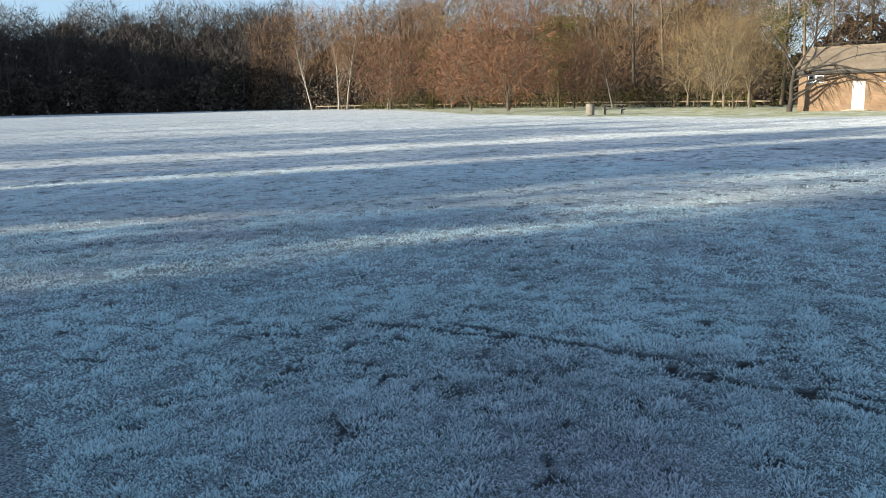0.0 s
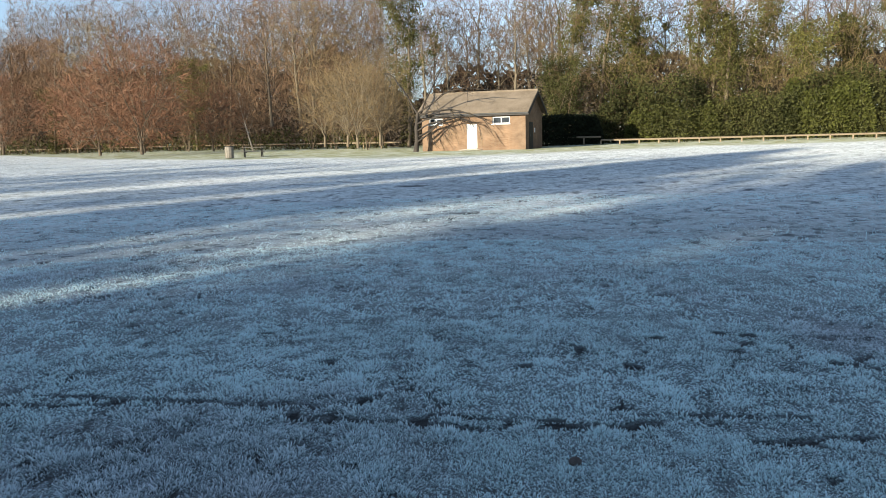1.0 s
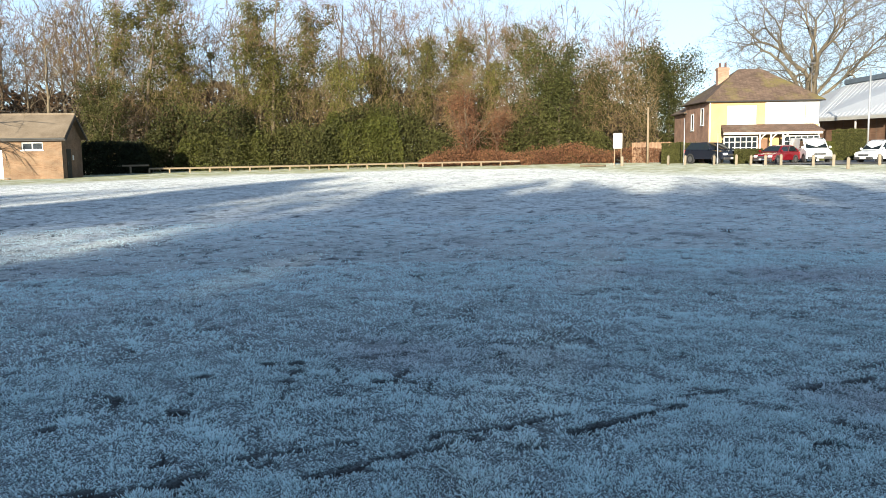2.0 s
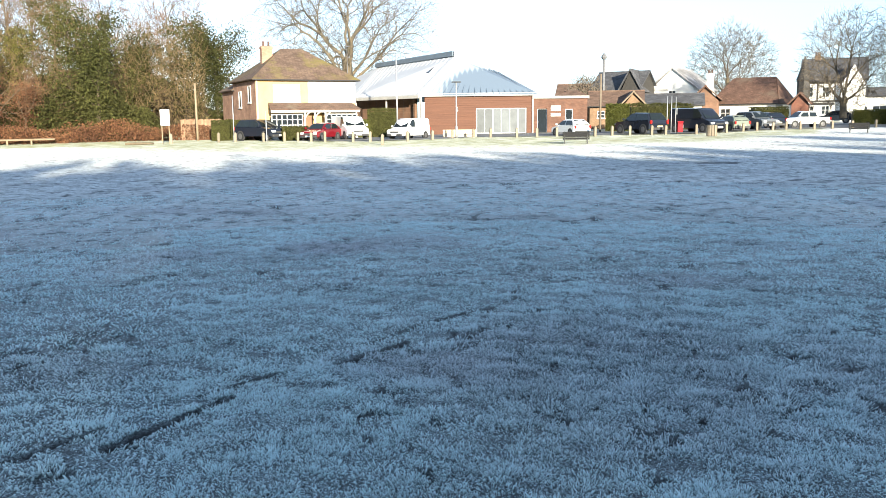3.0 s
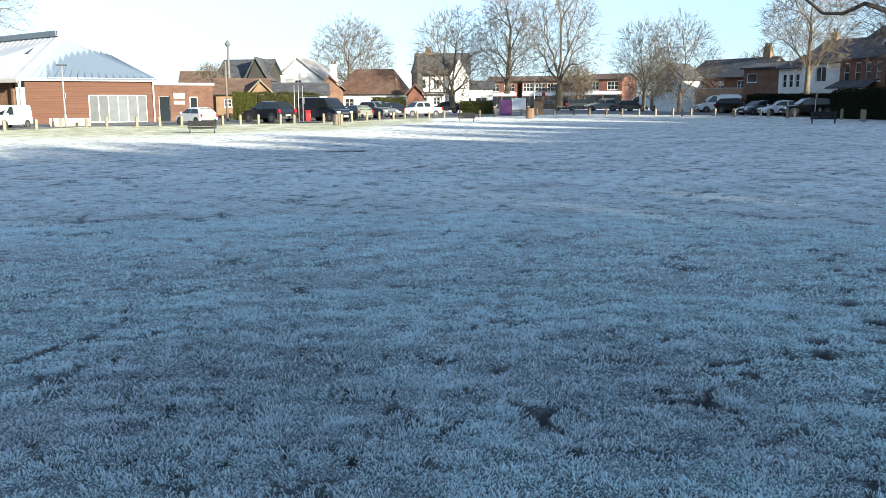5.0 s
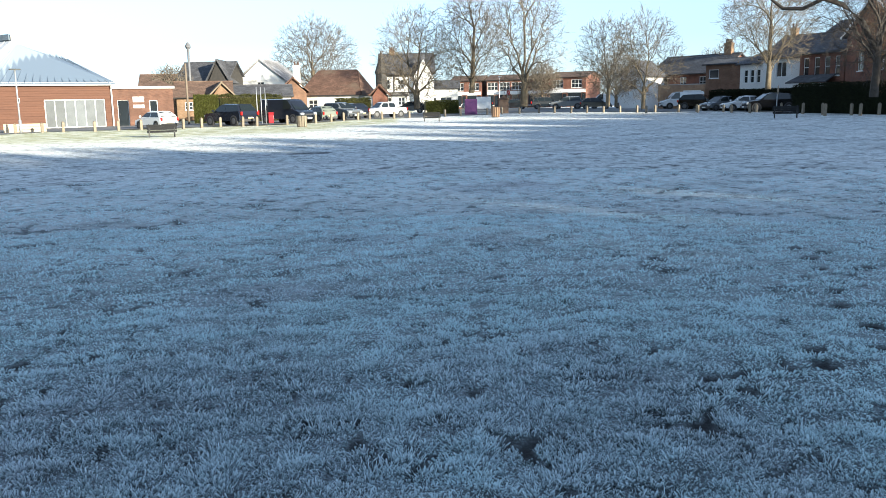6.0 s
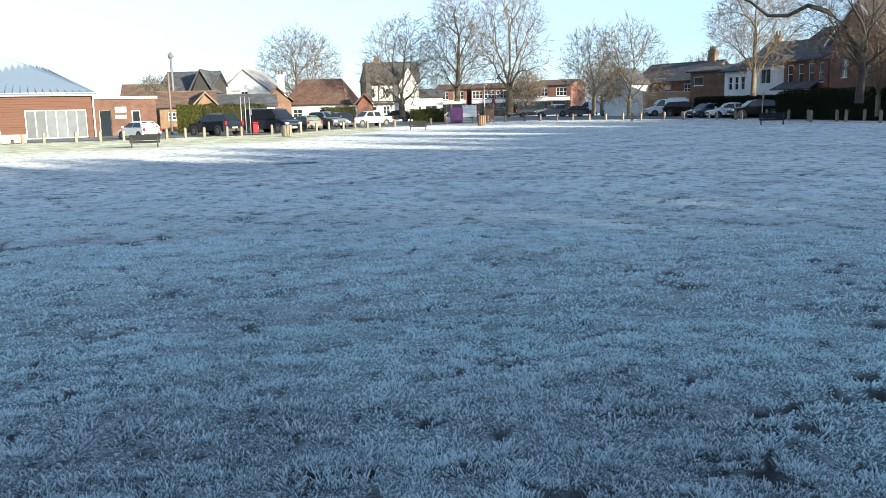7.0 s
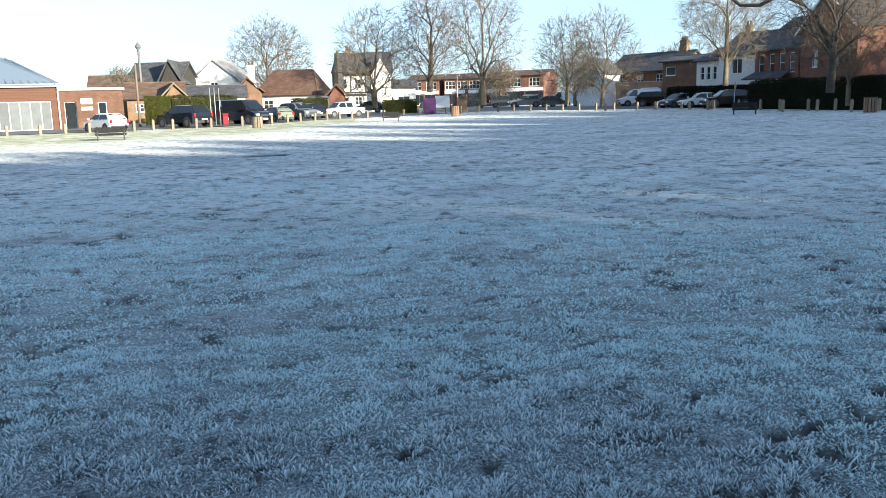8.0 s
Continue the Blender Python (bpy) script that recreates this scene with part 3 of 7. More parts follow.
def crowned(seed, height, wide, fork, radius, bark, twig, ends=700, low=0.28, twig_len=0.8, twig_w=0.012, egg=0.0, leader=0.0, fork_=1):
    """A bare tree whose limbs part again and again towards the ends of a full crown: wood and twigs."""
    r = np.random.RandomState(seed)
    t = Tree(seed)
    # ends of the twigs, most of them near the outside of the crown
    d = unit(r.normal(0, 1, (ends, 3)))
    q = d * r.uniform(0.08, 1, (ends, 1)) ** 0.42
    bulge = 1 + 0.14 * lumps(d[:, 0] * 2, d[:, 1] * 2 + d[:, 2], seed, 2, 2.0)
    q = q * bulge[:, None]
    mid, half = height * (0.5 + low / 2), height * (0.5 - low / 2)
    narrow = 1 - egg * np.clip(q[:, 2], -1, 1) * 0.5
    pts = np.stack([q[:, 0] * wide / 2 * narrow, q[:, 1] * wide / 2 * narrow, mid + q[:, 2] * half], -1)

    def split(pts, k):
        c = pts[r.choice(len(pts), k, replace=False)]
        for _ in range(3):
            g = np.argmin(((pts[:, None] - c[None]) ** 2).sum(-1), 1)
            c = np.array([pts[g == j].mean(0) if (g == j).any() else c[j] for j in range(k)])
        return [pts[g == j] for j in range(k) if (g == j).any()]

    def run(p, way, goal, r0, r1, level):
        gap = np.linalg.norm(goal - p)
        n = 5 if level < 2 else 3 if level < 4 else 2
        out = [p]
        for k in range(1, n + 1):
            f = k / n
            out.append(p + (goal - p) * f + (way * gap - (goal - p)) * f * (1 - f) * 0.75 + (r.normal(0, 0.02, 3) * gap if k < n else 0))
        out = np.array(out)
        t.limbs.append((out, np.linspace(r0, r1, n + 1), min(level, 4)))
        return out[-1], unit(out[-1] - out[-2])

    thick = lambda m: max(radius * 0.95 * (m / ends) ** 0.5, 0.010)  # noqa: E731

    def branch(p, way, g, level):
        c = g.mean(0)
        if len(g) <= 2:
            e, w = run(p, way, c, thick(len(g)), 0.006, 5)
            for f in r.uniform(0.2, 1, 4):
                t.tips.append((p + (e - p) * f, w))
            return
        share = r.uniform(0.34, 0.5)
        e, w = run(p, way, p + (c - p) * share + [0, 0, 0.04 * np.linalg.norm(c - p)], thick(len(g)), thick(len(g)) * 0.8, level)
        for part_ in split(g, min(len(g), r.randint(2, 4))):
            branch(e, unit(w + 0.5 * unit(part_.mean(0) - e)), part_, level + 1)

    foot = np.array([0, 0, -0.2])
    lean = r.normal(0, 0.03, 2)
    top = fork + (height * 0.72 - fork) * leader
    spine = np.array([[lean[0] * z + r.normal(0, 0.012) * z**0.5, lean[1] * z, z] for z in np.linspace(-0.2, top, 9)])
    t.limbs.append((spine, np.concatenate([[radius * 1.3], np.linspace(radius * 1.05, radius * (0.95 - 0.72 * leader), 8)]), 0))
    for g in split(pts, 7 + int(9 * leader)):
        c = g.mean(0)
        z = np.clip(c[2] - 1.25 * math.hypot(c[0], c[1]), fork * r.uniform(0.75, 1.0), top)
        p = np.array([np.interp(z, spine[:, 2], spine[:, k]) for k in range(3)])
        branch(p, unit(0.4 * unit(c - p) + [0, 0, 0.6]), g, 1)
    return t.wood("trunk", bark), t.crown("crown", twig, twig_len, twig_w, fork_, 0.0, 0.4)


def leaves(points, size, seed, normals=None, flat=0.0):
    """Small folded leaf blades scattered round the points: vertices and triangles."""
    r = np.random.RandomState(seed)
    p = np.asarray(points, float)
    n = len(p)
    a = unit(r.normal(0, 1, (n, 3)) + ([0, 0, -flat]))
    b = unit(np.cross(a, r.normal(0, 1, (n, 3))))
    s = size * r.uniform(0.5, 1.4, (n, 1))
    c = np.cross(a, b) * s * 0.18
    v = np.stack([p - a * s * 0.5, p + b * s * 0.3 + c, p + a * s * 0.6, p - b * s * 0.3 + c], 1).reshape(-1, 3)
    k = np.arange(n)[:, None] * 4
    return v, np.concatenate([k + [0, 1, 2], k + [0, 2, 3]])


WOODLAND = dict(count=[1, 11, 5, 3], steps=[8, 5, 3, 2], wild=[0.05, 0.16, 0.22, 0.25], up=[0.04, 0.10, 0.07, 0.05], taper=0.15, **{"from": [0.3, 0.25, 0.2, 0.2]},
                angle=[0, 42, 45, 45], size=[1, 0.42, 0.5, 0.6], thin=[1, 0.42, 0.5, 0.55], twigs=6)
BUSHY = dict(count=[1, 7, 5, 3], steps=[5, 5, 4, 2], wild=[0.10, 0.14, 0.2, 0.25], up=[0.05, 0.09, 0.05, 0.03], taper=0.2, **{"from": [0.12, 0.2, 0.15, 0.2]},
             angle=[0, 48, 44, 44], size=[1, 0.8, 0.5, 0.5], thin=[1, 0.5, 0.5, 0.55], twigs=6)
BIRCHY = dict(count=[1, 13, 5, 3], steps=[8, 5, 3, 2], wild=[0.05, 0.12, 0.2, 0.25], up=[0.04, 0.14, 0.04, 0.0], taper=0.12, **{"from": [0.28, 0.2, 0.2, 0.2]},
              angle=[0, 34, 40, 40], size=[1, 0.36, 0.5, 0.5], thin=[1, 0.4, 0.5, 0.5], twigs=5)
SPARSE = dict(count=[1, 10, 5], steps=[7, 4, 2], wild=[0.05, 0.16, 0.22], up=[0.04, 0.10, 0.07], taper=0.2, **{"from": [0.3, 0.25, 0.2]}, angle=[0, 42, 45], size=[1, 0.42, 0.5], thin=[1, 0.42, 0.5], twigs=9)
YOUNG = dict(count=[1, 6, 4], steps=[5, 3, 2], wild=[0.08, 0.16, 0.22], up=[0.05, 0.10, 0.05], taper=0.2, **{"from": [0.2, 0.2, 0.2]}, angle=[0, 36, 42], size=[1, 0.5, 0.5], thin=[1, 0.5, 0.5], twigs=7)


def grown(seed, height, radius, spec, bark, twig, length=0.9, width=0.018, fork=2, droop=0.0, lean=(0, 0), stems=1):
    """Meshes of one bare tree: wood and twigs."""
    t = Tree(seed)
    for k in range(stems):
        a = 2 * math.pi * k / max(stems, 1) + seed
        off = 0.35 * radius * stems if stems > 1 else 0
        tilt = 0.22 if stems > 1 else 0
        t.limb((off * math.cos(a), off * math.sin(a), -0.15), unit(np.array([lean[0] + tilt * math.cos(a), lean[1] + tilt * math.sin(a), 1.0])),
               height * (0.8 + 0.2 * t.r.uniform()), radius, 0, spec)
    return t.wood("trunk", bark), t.crown("crown", twig, length, width, fork, droop), t


def plant(name, meshes, label, category, group, m):
    ob = thing(name, label, category, group, m=m)
    for key, me in meshes:
        part(key, me, None, ob)
    return ob
rng = np.random.RandomState(11)
sun_kinds = [grown(50 + k, 18, 0.24, SPARSE, BARK_DARK, TWIG_GREY, 1.2, 0.05)[:2] for k in range(2)]
oak_kinds = [crowned(20 + k, 20, 8.5, 5.5, 0.21, (BARK_PARK, BARK)[k % 2], (TWIG, TWIG_OLIVE)[k // 2], 200, 0.28, 1.2, 0.055, 0.3, 0.75) for k in range(4)]
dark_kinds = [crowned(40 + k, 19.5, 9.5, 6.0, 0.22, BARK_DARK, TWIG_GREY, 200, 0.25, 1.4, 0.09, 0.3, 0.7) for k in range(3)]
red_kinds = [crowned(60 + k, 11.5, 11.0, 0.7, 0.17, BARK, TWIG_RED, 900, 0.06, 1.1, 0.048, 0.1, 0.1) for k in range(2)]
olive_kinds = [crowned(70 + k, 9.0, 7.0, 0.5, 0.15, BARK_PARK, TWIG_OLIVE, 520, 0.10, 0.9, 0.022, 0.1, 0.15) for k in range(2)]
birch_kinds = [grown(80 + k, 12, 0.15, BIRCHY, BARK_PALE, TWIG, 0.7, 0.03, 2, 0.2, lean=(0.1 * k - 0.1, 0.06))[:2] for k in range(3)]
sapling_kinds = [grown(90 + k, 5.5, 0.05, YOUNG, BARK, TWIG, 0.6, 0.015, 2, stems=3)[:2] for k in range(2)]


def clad(seed, height, count, reach, spec=WOODLAND, leaf=0.3, top=0.8, material=None):
    """A tree wrapped in ivy: wood, twigs and leaves."""
    wood, crown, t = grown(seed, height, 0.22, spec, BARK, TWIG, 0.9, 0.022, 1)
    r = np.random.RandomState(seed)
    pts, wts = [], []
    for p, rad, level in t.limbs:
        if level <= 1:
            for k in range(len(p) - 1):
                if p[k][2] < height * top:
                    pts.append((p[k], p[k + 1]))
                    wts.append(2.0 if level == 0 else 0.8)
    tufts = count // 45
    pick = r.choice(len(pts), tufts, p=np.array(wts) / sum(wts))
    a, b = np.array([pts[k][0] for k in pick]), np.array([pts[k][1] for k in pick])
    q = a + (b - a) * r.uniform(0, 1, (tufts, 1)) + r.normal(0, 0.3, (tufts, 3)) * reach
    q = np.repeat(q, 45, axis=0) + r.normal(0, 0.42, (tufts * 45, 3)) * reach * np.repeat(r.uniform(0.4, 1.3, (tufts, 1)), 45, axis=0) * [1, 1, 0.75]
    q[:, 2] = np.maximum(q[:, 2], 0.1)
    v, f = leaves(q, leaf, seed, flat=0.5)
    return wood, crown, soup("ivy", v, f, material or IVY)


ivy_kinds = [clad(100 + k, 17, 9000, 1.15, leaf=0.18, top=(0.75, 0.55, 0.9)[k]) for k in range(3)]
evergreen_kinds = [clad(110 + k, 11, 14000, 1.6, BUSHY, 0.21, 1.0, EVERGREEN) for k in range(2)]
rusty_kind = [clad(120, 7.0, 6000, 1.3, BUSHY, 0.15, 1.0, BRACKEN)]


def bare(kinds, x, y, scale=1.0, label="bare winter woodland tree with brown twigs", name="woodland_tree", group="woodland trees", turn=None):
    meshes = kinds[rng.randint(len(kinds))]
    ob = plant(name, list(zip(("trunk", "crown", "ivy"), meshes)), label, "tree", group, spot(x, y, rng.uniform(0, 360) if turn is None else turn))
    ob.scale = (scale,) * 3
    return ob


def polar(h, dd):
    return dd * math.sin(radians(h)), dd * math.cos(radians(h))


def along(h0, d0, h1, d1, n, deep, jitter=0.35):
    """Points strung between two headings and distances, strewn in depth."""
    for k in range(n):
        f = (k + 0.5 + rng.uniform(-jitter, jitter)) / n
        yield polar(h0 + (h1 - h0) * f, d0 + (d1 - d0) * f + rng.uniform(0, deep))


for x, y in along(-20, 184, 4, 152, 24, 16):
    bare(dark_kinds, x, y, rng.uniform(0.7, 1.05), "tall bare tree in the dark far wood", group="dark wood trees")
for x, y in along(3, 150, 30, 98, 36, 24):
    bare(oak_kinds, x, y, rng.uniform(0.8, 1.1))
for x, y in along(28, 96, 46, 84, 18, 22):
    bare(oak_kinds, x, y, rng.uniform(0.8, 1.05))
for x, y in along(44, 84, 81, 92, 28, 22):
    bare(oak_kinds, x, y, rng.uniform(0.8, 1.05))
for h, dd, s in ((35.5, 84, 1.0), (46.5, 84, 0.95), (48.5, 82, 1.05), (51.5, 83, 0.9), (54.5, 82, 1.0), (56.3, 80, 1.1), (58.2, 84, 0.95), (60.5, 82, 1.0),
                 (63.5, 84, 1.05), (66.0, 83, 0.9), (68.0, 88, 1.0), (71.0, 84, 0.95), (73.0, 88, 0.9), (13.0, 118, 0.8), (21.5, 104, 0.8)):
    bare(ivy_kinds, *polar(h, dd), s, "tall woodland tree wrapped in green ivy", "ivy_tree", "ivy clad trees")
for h, dd, s in ((75.3, 79, 0.95), (77.0, 84, 0.8), (81.0, 92, 1.0), (82.6, 95, 0.95), (45.8, 78, 0.7)):
    bare(evergreen_kinds, *polar(h, dd), s, "dense dark evergreen tree with bare outer branches", "evergreen_tree", "evergreen trees")
for h, dd, s in ((69.4, 77.5, 0.95), (71.2, 78, 0.7)):
    bare(rusty_kind, *polar(h, dd), s, "tall shrub holding rusty brown leaves", "shrub", "rusty shrubs")
for x, y, s in ((12.0, 141, 1.05), (15.2, 131, 1.0), (16.4, 130, 1.05), (22.0, 126, 0.75)):
    bare(birch_kinds, x, y, s, "slender bare birch with pale bark", "birch", "birches")
for x, y, s in ((22.6, 81.0, 0.8), (25.0, 76.5, 1.0), (29.0, 88, 0.7), (34.0, 82, 0.65), (20.0, 112, 0.9), (26.5, 104, 0.8)):
    bare(red_kinds, x, y, s, "rounded bare tree with reddish brown twigs", "twiggy_tree", "reddish twiggy trees")
for x, y, s in ((38.9, 67.8, 1.0), (39.4, 64.6, 1.05), (36.6, 58.4, 0.95), (41.5, 62.5, 1.1), (44.0, 66, 1.0)):
    bare(olive_kinds, x, y, s * 0.92, "bare olive brown tree with leaning stems", "twiggy_tree", "olive twiggy trees")
bare(birch_kinds, 37.6, 80.4, 0.6, "small pale tree forking near the ground", "birch", "birches")
bare(oak_kinds, 38.5, 77.4, 0.85)
bare(oak_kinds, 29.5, 106.7, 0.9)


def drooping():
    """A bare tree whose long limbs hang sideways: wood and twigs, limbs along +x."""
    t = Tree(76)
    r = t.r
    t.limbs.append((np.array([[0, 0, -0.2], [0.15, 0, 0.9], [0.1, 0.05, 1.9], [0.3, 0, 3.0]]), np.array([0.22, 0.17, 0.15, 0.12]), 0))
    for z, reach_, rise_, drop in ((0.7, 2.6, 0.9, 1.2), (1.0, 3.6, 1.2, 0.6), (1.6, 4.4, 1.0, -0.2), (2.2, 5.2, 0.9, -1.2), (2.7, 6.2, 0.9, -1.7), (2.9, 5.0, 1.6, 0.2), (2.4, 2.4, 2.4, 2.0), (2.9, -2.4, 2.2, 1.2)):
        side = r.normal(0, 0.5)
        f = np.linspace(0, 1, 8)
        p = np.stack([0.2 + reach_ * f, side * f + r.normal(0, 0.08, 8), z + rise_ * np.sin(f * 2.0) + drop * f * f + r.normal(0, 0.06, 8)], -1)
        t.limbs.append((p, np.linspace(0.085, 0.015, 8), 1))
        for _ in range(9):
            k = r.randint(2, 8)
            w = unit(np.array([0.5, r.normal(0, 0.6), r.normal(-0.35, 0.6)]))
            m = p[k] + w * r.uniform(0.5, 1.3)
            e = m + unit(w + r.normal(0, 0.4, 3) + [0, 0, -0.3]) * r.uniform(0.3, 0.8)
            t.limbs.append((np.array([p[k], m, e]), np.array([0.028, 0.018, 0.006]), 3))
            t.tips += [(m, w), (e, w), ((m + e) / 2, w)]
    return t.wood("trunk", BARK_DARK), t.crown("crown", TWIG_OLIVE, 0.55, 0.014, 2, 0.3, 0.8)


bare([drooping()], 38.4, 52.9, 1.0, "bare tree leaning low across the shed", "twiggy_tree", "olive twiggy trees", -60)
for x, y in along(6, 128, 34, 74, 12, 14):
    bare(sapling_kinds, x, y, rng.uniform(0.5, 1.0), "thin bare sapling at the wood's edge", "sapling", "saplings")


def strewn(name, h0, d0, h1, d1, n, deep, low, high, leaf, material, label, category, seed, power=1.0, size=12.0):
    """One mass of leaves over a strip of ground, with an uneven top."""
    r = np.random.RandomState(seed)
    f = r.uniform(0, 1, n)
    h, dd = np.radians(h0 + (h1 - h0) * f), d0 + (d1 - d0) * f + deep * r.uniform(0, 1, n) ** 1.5
    x, y = dd * np.sin(h), dd * np.cos(h)
    top = low + (high - low) * np.clip(0.5 + 0.5 * lumps(x, y, seed, 3, size), 0, 1)
    top *= np.clip(0.15 + np.minimum(f, 1 - f) * 8, 0, 1) ** 0.6
    swell = np.clip(1 + lumps(x, y, seed + 1, 2, size * 0.6), 0.2, 2) * deep * 0.3
    x, y = x - swell * np.sin(h), y - swell * np.cos(h)
    z = rises(x, y) + top * r.uniform(0, 1, n) ** power
    v, fc = leaves(np.stack([x, y, z], -1), leaf, seed)
    return tagged(new(name, soup(name, v, fc, material)), label, category, kind="stuff")


THICKET = island_tint(surf("thicket", (0.05, 0.038, 0.025), (0.10, 0.075, 0.05), 0.3, 0.9, bump=0), 0.5, 1.4)
strewn("evergreen_shrubs", 46.5, 79, 79, 80, 56000, 5, 1.5, 7.0, 0.23, EVERGREEN, "deep mass of dark evergreen shrubs", "shrubs", 201, 0.85)
strewn("laurel", 59.5, 78.3, 65.0, 78.3, 9000, 1.5, 3.0, 5.8, 0.20, LAUREL, "bright yellow green laurel bushes", "shrubs", 202, 0.6, 5.0)
strewn("laurel", 50.0, 78.6, 56.0, 78.6, 5000, 1.2, 2.0, 4.5, 0.19, LAUREL, "bright yellow green laurel bushes", "shrubs", 203, 0.8, 5.0)
strewn("bracken", 66.0, 76.0, 83.0, 76.5, 16000, 2.5, 0.4, 2.3, 0.15, BRACKEN, "low brown bracken and brambles", "undergrowth", 204, 0.9, 6.0)
strewn("yew_hedge", 44.2, 73.5, 48.6, 76.0, 7000, 1.6, 2.5, 2.8, 0.22, SHADED_HEDGE, "clipped hedge beside the shed, darkened for its shade", "hedge", 205, 0.9)
strewn("thicket", -22, 190, 4, 158, 18000, 14, 3.0, 10.0, 0.7, THICKET, "dark undergrowth beneath the far wood", "undergrowth", 206, 0.8, 20.0)
strewn("thicket", 3, 152, 36, 96, 20000, 16, 3.0, 9.0, 0.5, THICKET, "brown undergrowth beneath the bare wood", "undergrowth", 207, 0.8, 14.0)
strewn("thicket", 34, 94, 82, 96, 20000, 10, 4.0, 9.0, 0.5, THICKET, "brown undergrowth beneath the bare wood", "undergrowth", 208, 0.8, 14.0)
strewn("holly", 8, 130, 34, 84, 6000, 8, 0.5, 3.5, 0.28, EVERGREEN, "scattered dark holly bushes under the trees", "undergrowth", 209, 0.9, 9.0)


def twiggy(name, h0, d0, h1, d1, n, deep, low, high, material, label, seed, length=1.3, width=0.035, size=16.0):
    """A haze of far twigs and thin stems that nobody could count."""
    r = np.random.RandomState(seed)
    f = r.uniform(0, 1, n)
    h, dd = np.radians(h0 + (h1 - h0) * f), d0 + (d1 - d0) * f + deep * r.uniform(0, 1, n)
    x, y = dd * np.sin(h), dd * np.cos(h)
    top = low + (high - low) * np.clip(0.55 + 0.5 * lumps(x, y, seed, 3, size), 0, 1)
    z = top * r.uniform(0, 1, n) ** 0.8
    p = np.stack([x, y, z + rises(x, y)], -1)
    w = unit(r.normal(0, 0.6, p.shape) + [0, 0, 0.65])
    e = p + w * length * r.uniform(0.4, 1.5, (n, 1))
    side = unit(np.cross(w, r.normal(0, 1, p.shape))) * width * r.uniform(0.5, 1.5, (n, 1))
    v = np.stack([p - side / 2, p + side / 2, e], 1).reshape(-1, 3)
    return tagged(new(name, soup(name, v, np.arange(3 * n).reshape(-1, 3), material)), label, "wood", kind="stuff")


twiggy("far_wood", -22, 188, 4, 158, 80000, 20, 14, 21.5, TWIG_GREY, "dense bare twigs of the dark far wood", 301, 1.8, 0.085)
twiggy("far_wood", 1, 156, 14, 131, 34000, 24, 13, 20, TWIG, "dense brown twigs of the bare wood", 302, 1.5, 0.062)
twiggy("far_wood", 11, 137, 34, 98, 58000, 24, 17, 26, TWIG, "dense brown twigs of the bare wood", 306, 1.5, 0.056)
twiggy("far_wood", 32, 96, 82, 98, 44000, 18, 10, 18, TWIG, "dense brown twigs of the bare wood", 303, 1.3, 0.044)


twiggy("wood_edge", 45, 79, 82, 80, 30000, 7, 4, 12, TWIG_OLIVE, "tangled olive brown branches at the wood's edge", 304, 0.8, 0.032, 7.0)
twiggy("wood_edge", 8, 128, 34, 80, 12000, 10, 5, 11, TWIG, "tangled brown branches at the wood's edge", 305, 1.0, 0.045, 8.0)


def belt(v0, v1, u0, u1, n, low, high, leaf, seed, size=7.0, breaks=()):
    """Leafy mass along a strip across the sun's way; v runs across it, u along it."""
    r = np.random.RandomState(seed)
    v, u = r.uniform(v0, v1, n) + r.normal(0, 0.35, n), r.uniform(u0, u1, n)
    x, y = u * 0.985 - v * 0.174, u * 0.174 + v * 0.985
    top = low + (high - low) * np.clip(0.5 + 0.5 * lumps(x, y, seed, 3, size), 0, 1)
    # breaks: dips in the skyline, by their place across the belt, half width and height
    for at_, half, cap in breaks:
        top = np.minimum(top, cap + 3.0 * np.clip(np.abs(v - at_) / half - 0.6, 0, 9))
    z = top * r.uniform(0, 1, n) ** 0.85
    vv, ff = leaves(np.stack([x, y, z], -1), leaf, seed)
    return tagged(new("tree_belt", soup("tree_belt", vv, ff, EVERGREEN)), "unseen tall belt of evergreen trees that casts shade", "trees", kind="stuff")


# Backdrops of dark leaves, added to darken the woods where sky shows through.
strewn("thicket", -24, 206, 4, 178, 9000, 5, 13.0, 19.0, 1.9, THICKET, "tall dark leaf backdrop closing off the far wood", "undergrowth", 216, 0.9, 20.0)
strewn("thicket", 3, 176, 36, 118, 8000, 5, 9.0, 15.0, 1.5, THICKET, "tall dark leaf backdrop closing off the bare wood", "undergrowth", 217, 0.9, 20.0)
strewn("thicket", 34, 112, 83, 110, 8000, 5, 6.0, 11.0, 1.2, THICKET, "tall dark leaf backdrop closing off the bare wood", "undergrowth", 218, 0.9, 20.0)
# Unseen tree belts towards the sun, shaped to cast the long shadows.
belt(-36, 8.0, -66, -60, 21000, 15.2, 20.6, 1.1, 401, 4.0, ((-27.2, 1.3, 16.9), (-17.2, 1.0, 17.2)))
belt(-140, -36, -66, -60, 30000, 18.6, 22.8, 1.2, 402, 5.0, ((-42, 1.6, 18.6), (-55, 1.6, 19.4)))
belt(7.6, 13.6, -66, -60, 1150, 17, 21, 0.8, 406)
belt(13.6, 18.4, -66, -60, 2300, 18, 22, 1.1, 404)
belt(20.3, 24.8, -66, -60, 760, 15, 20, 0.9, 405)
belt(28.5, 42.0, -66, -60, 1700, 14, 21, 0.9, 407, 3.0)
# Unseen belt added to keep the far wood in shade.
belt(142, 215, -56, -46, 18000, 20, 26, 1.5, 403)
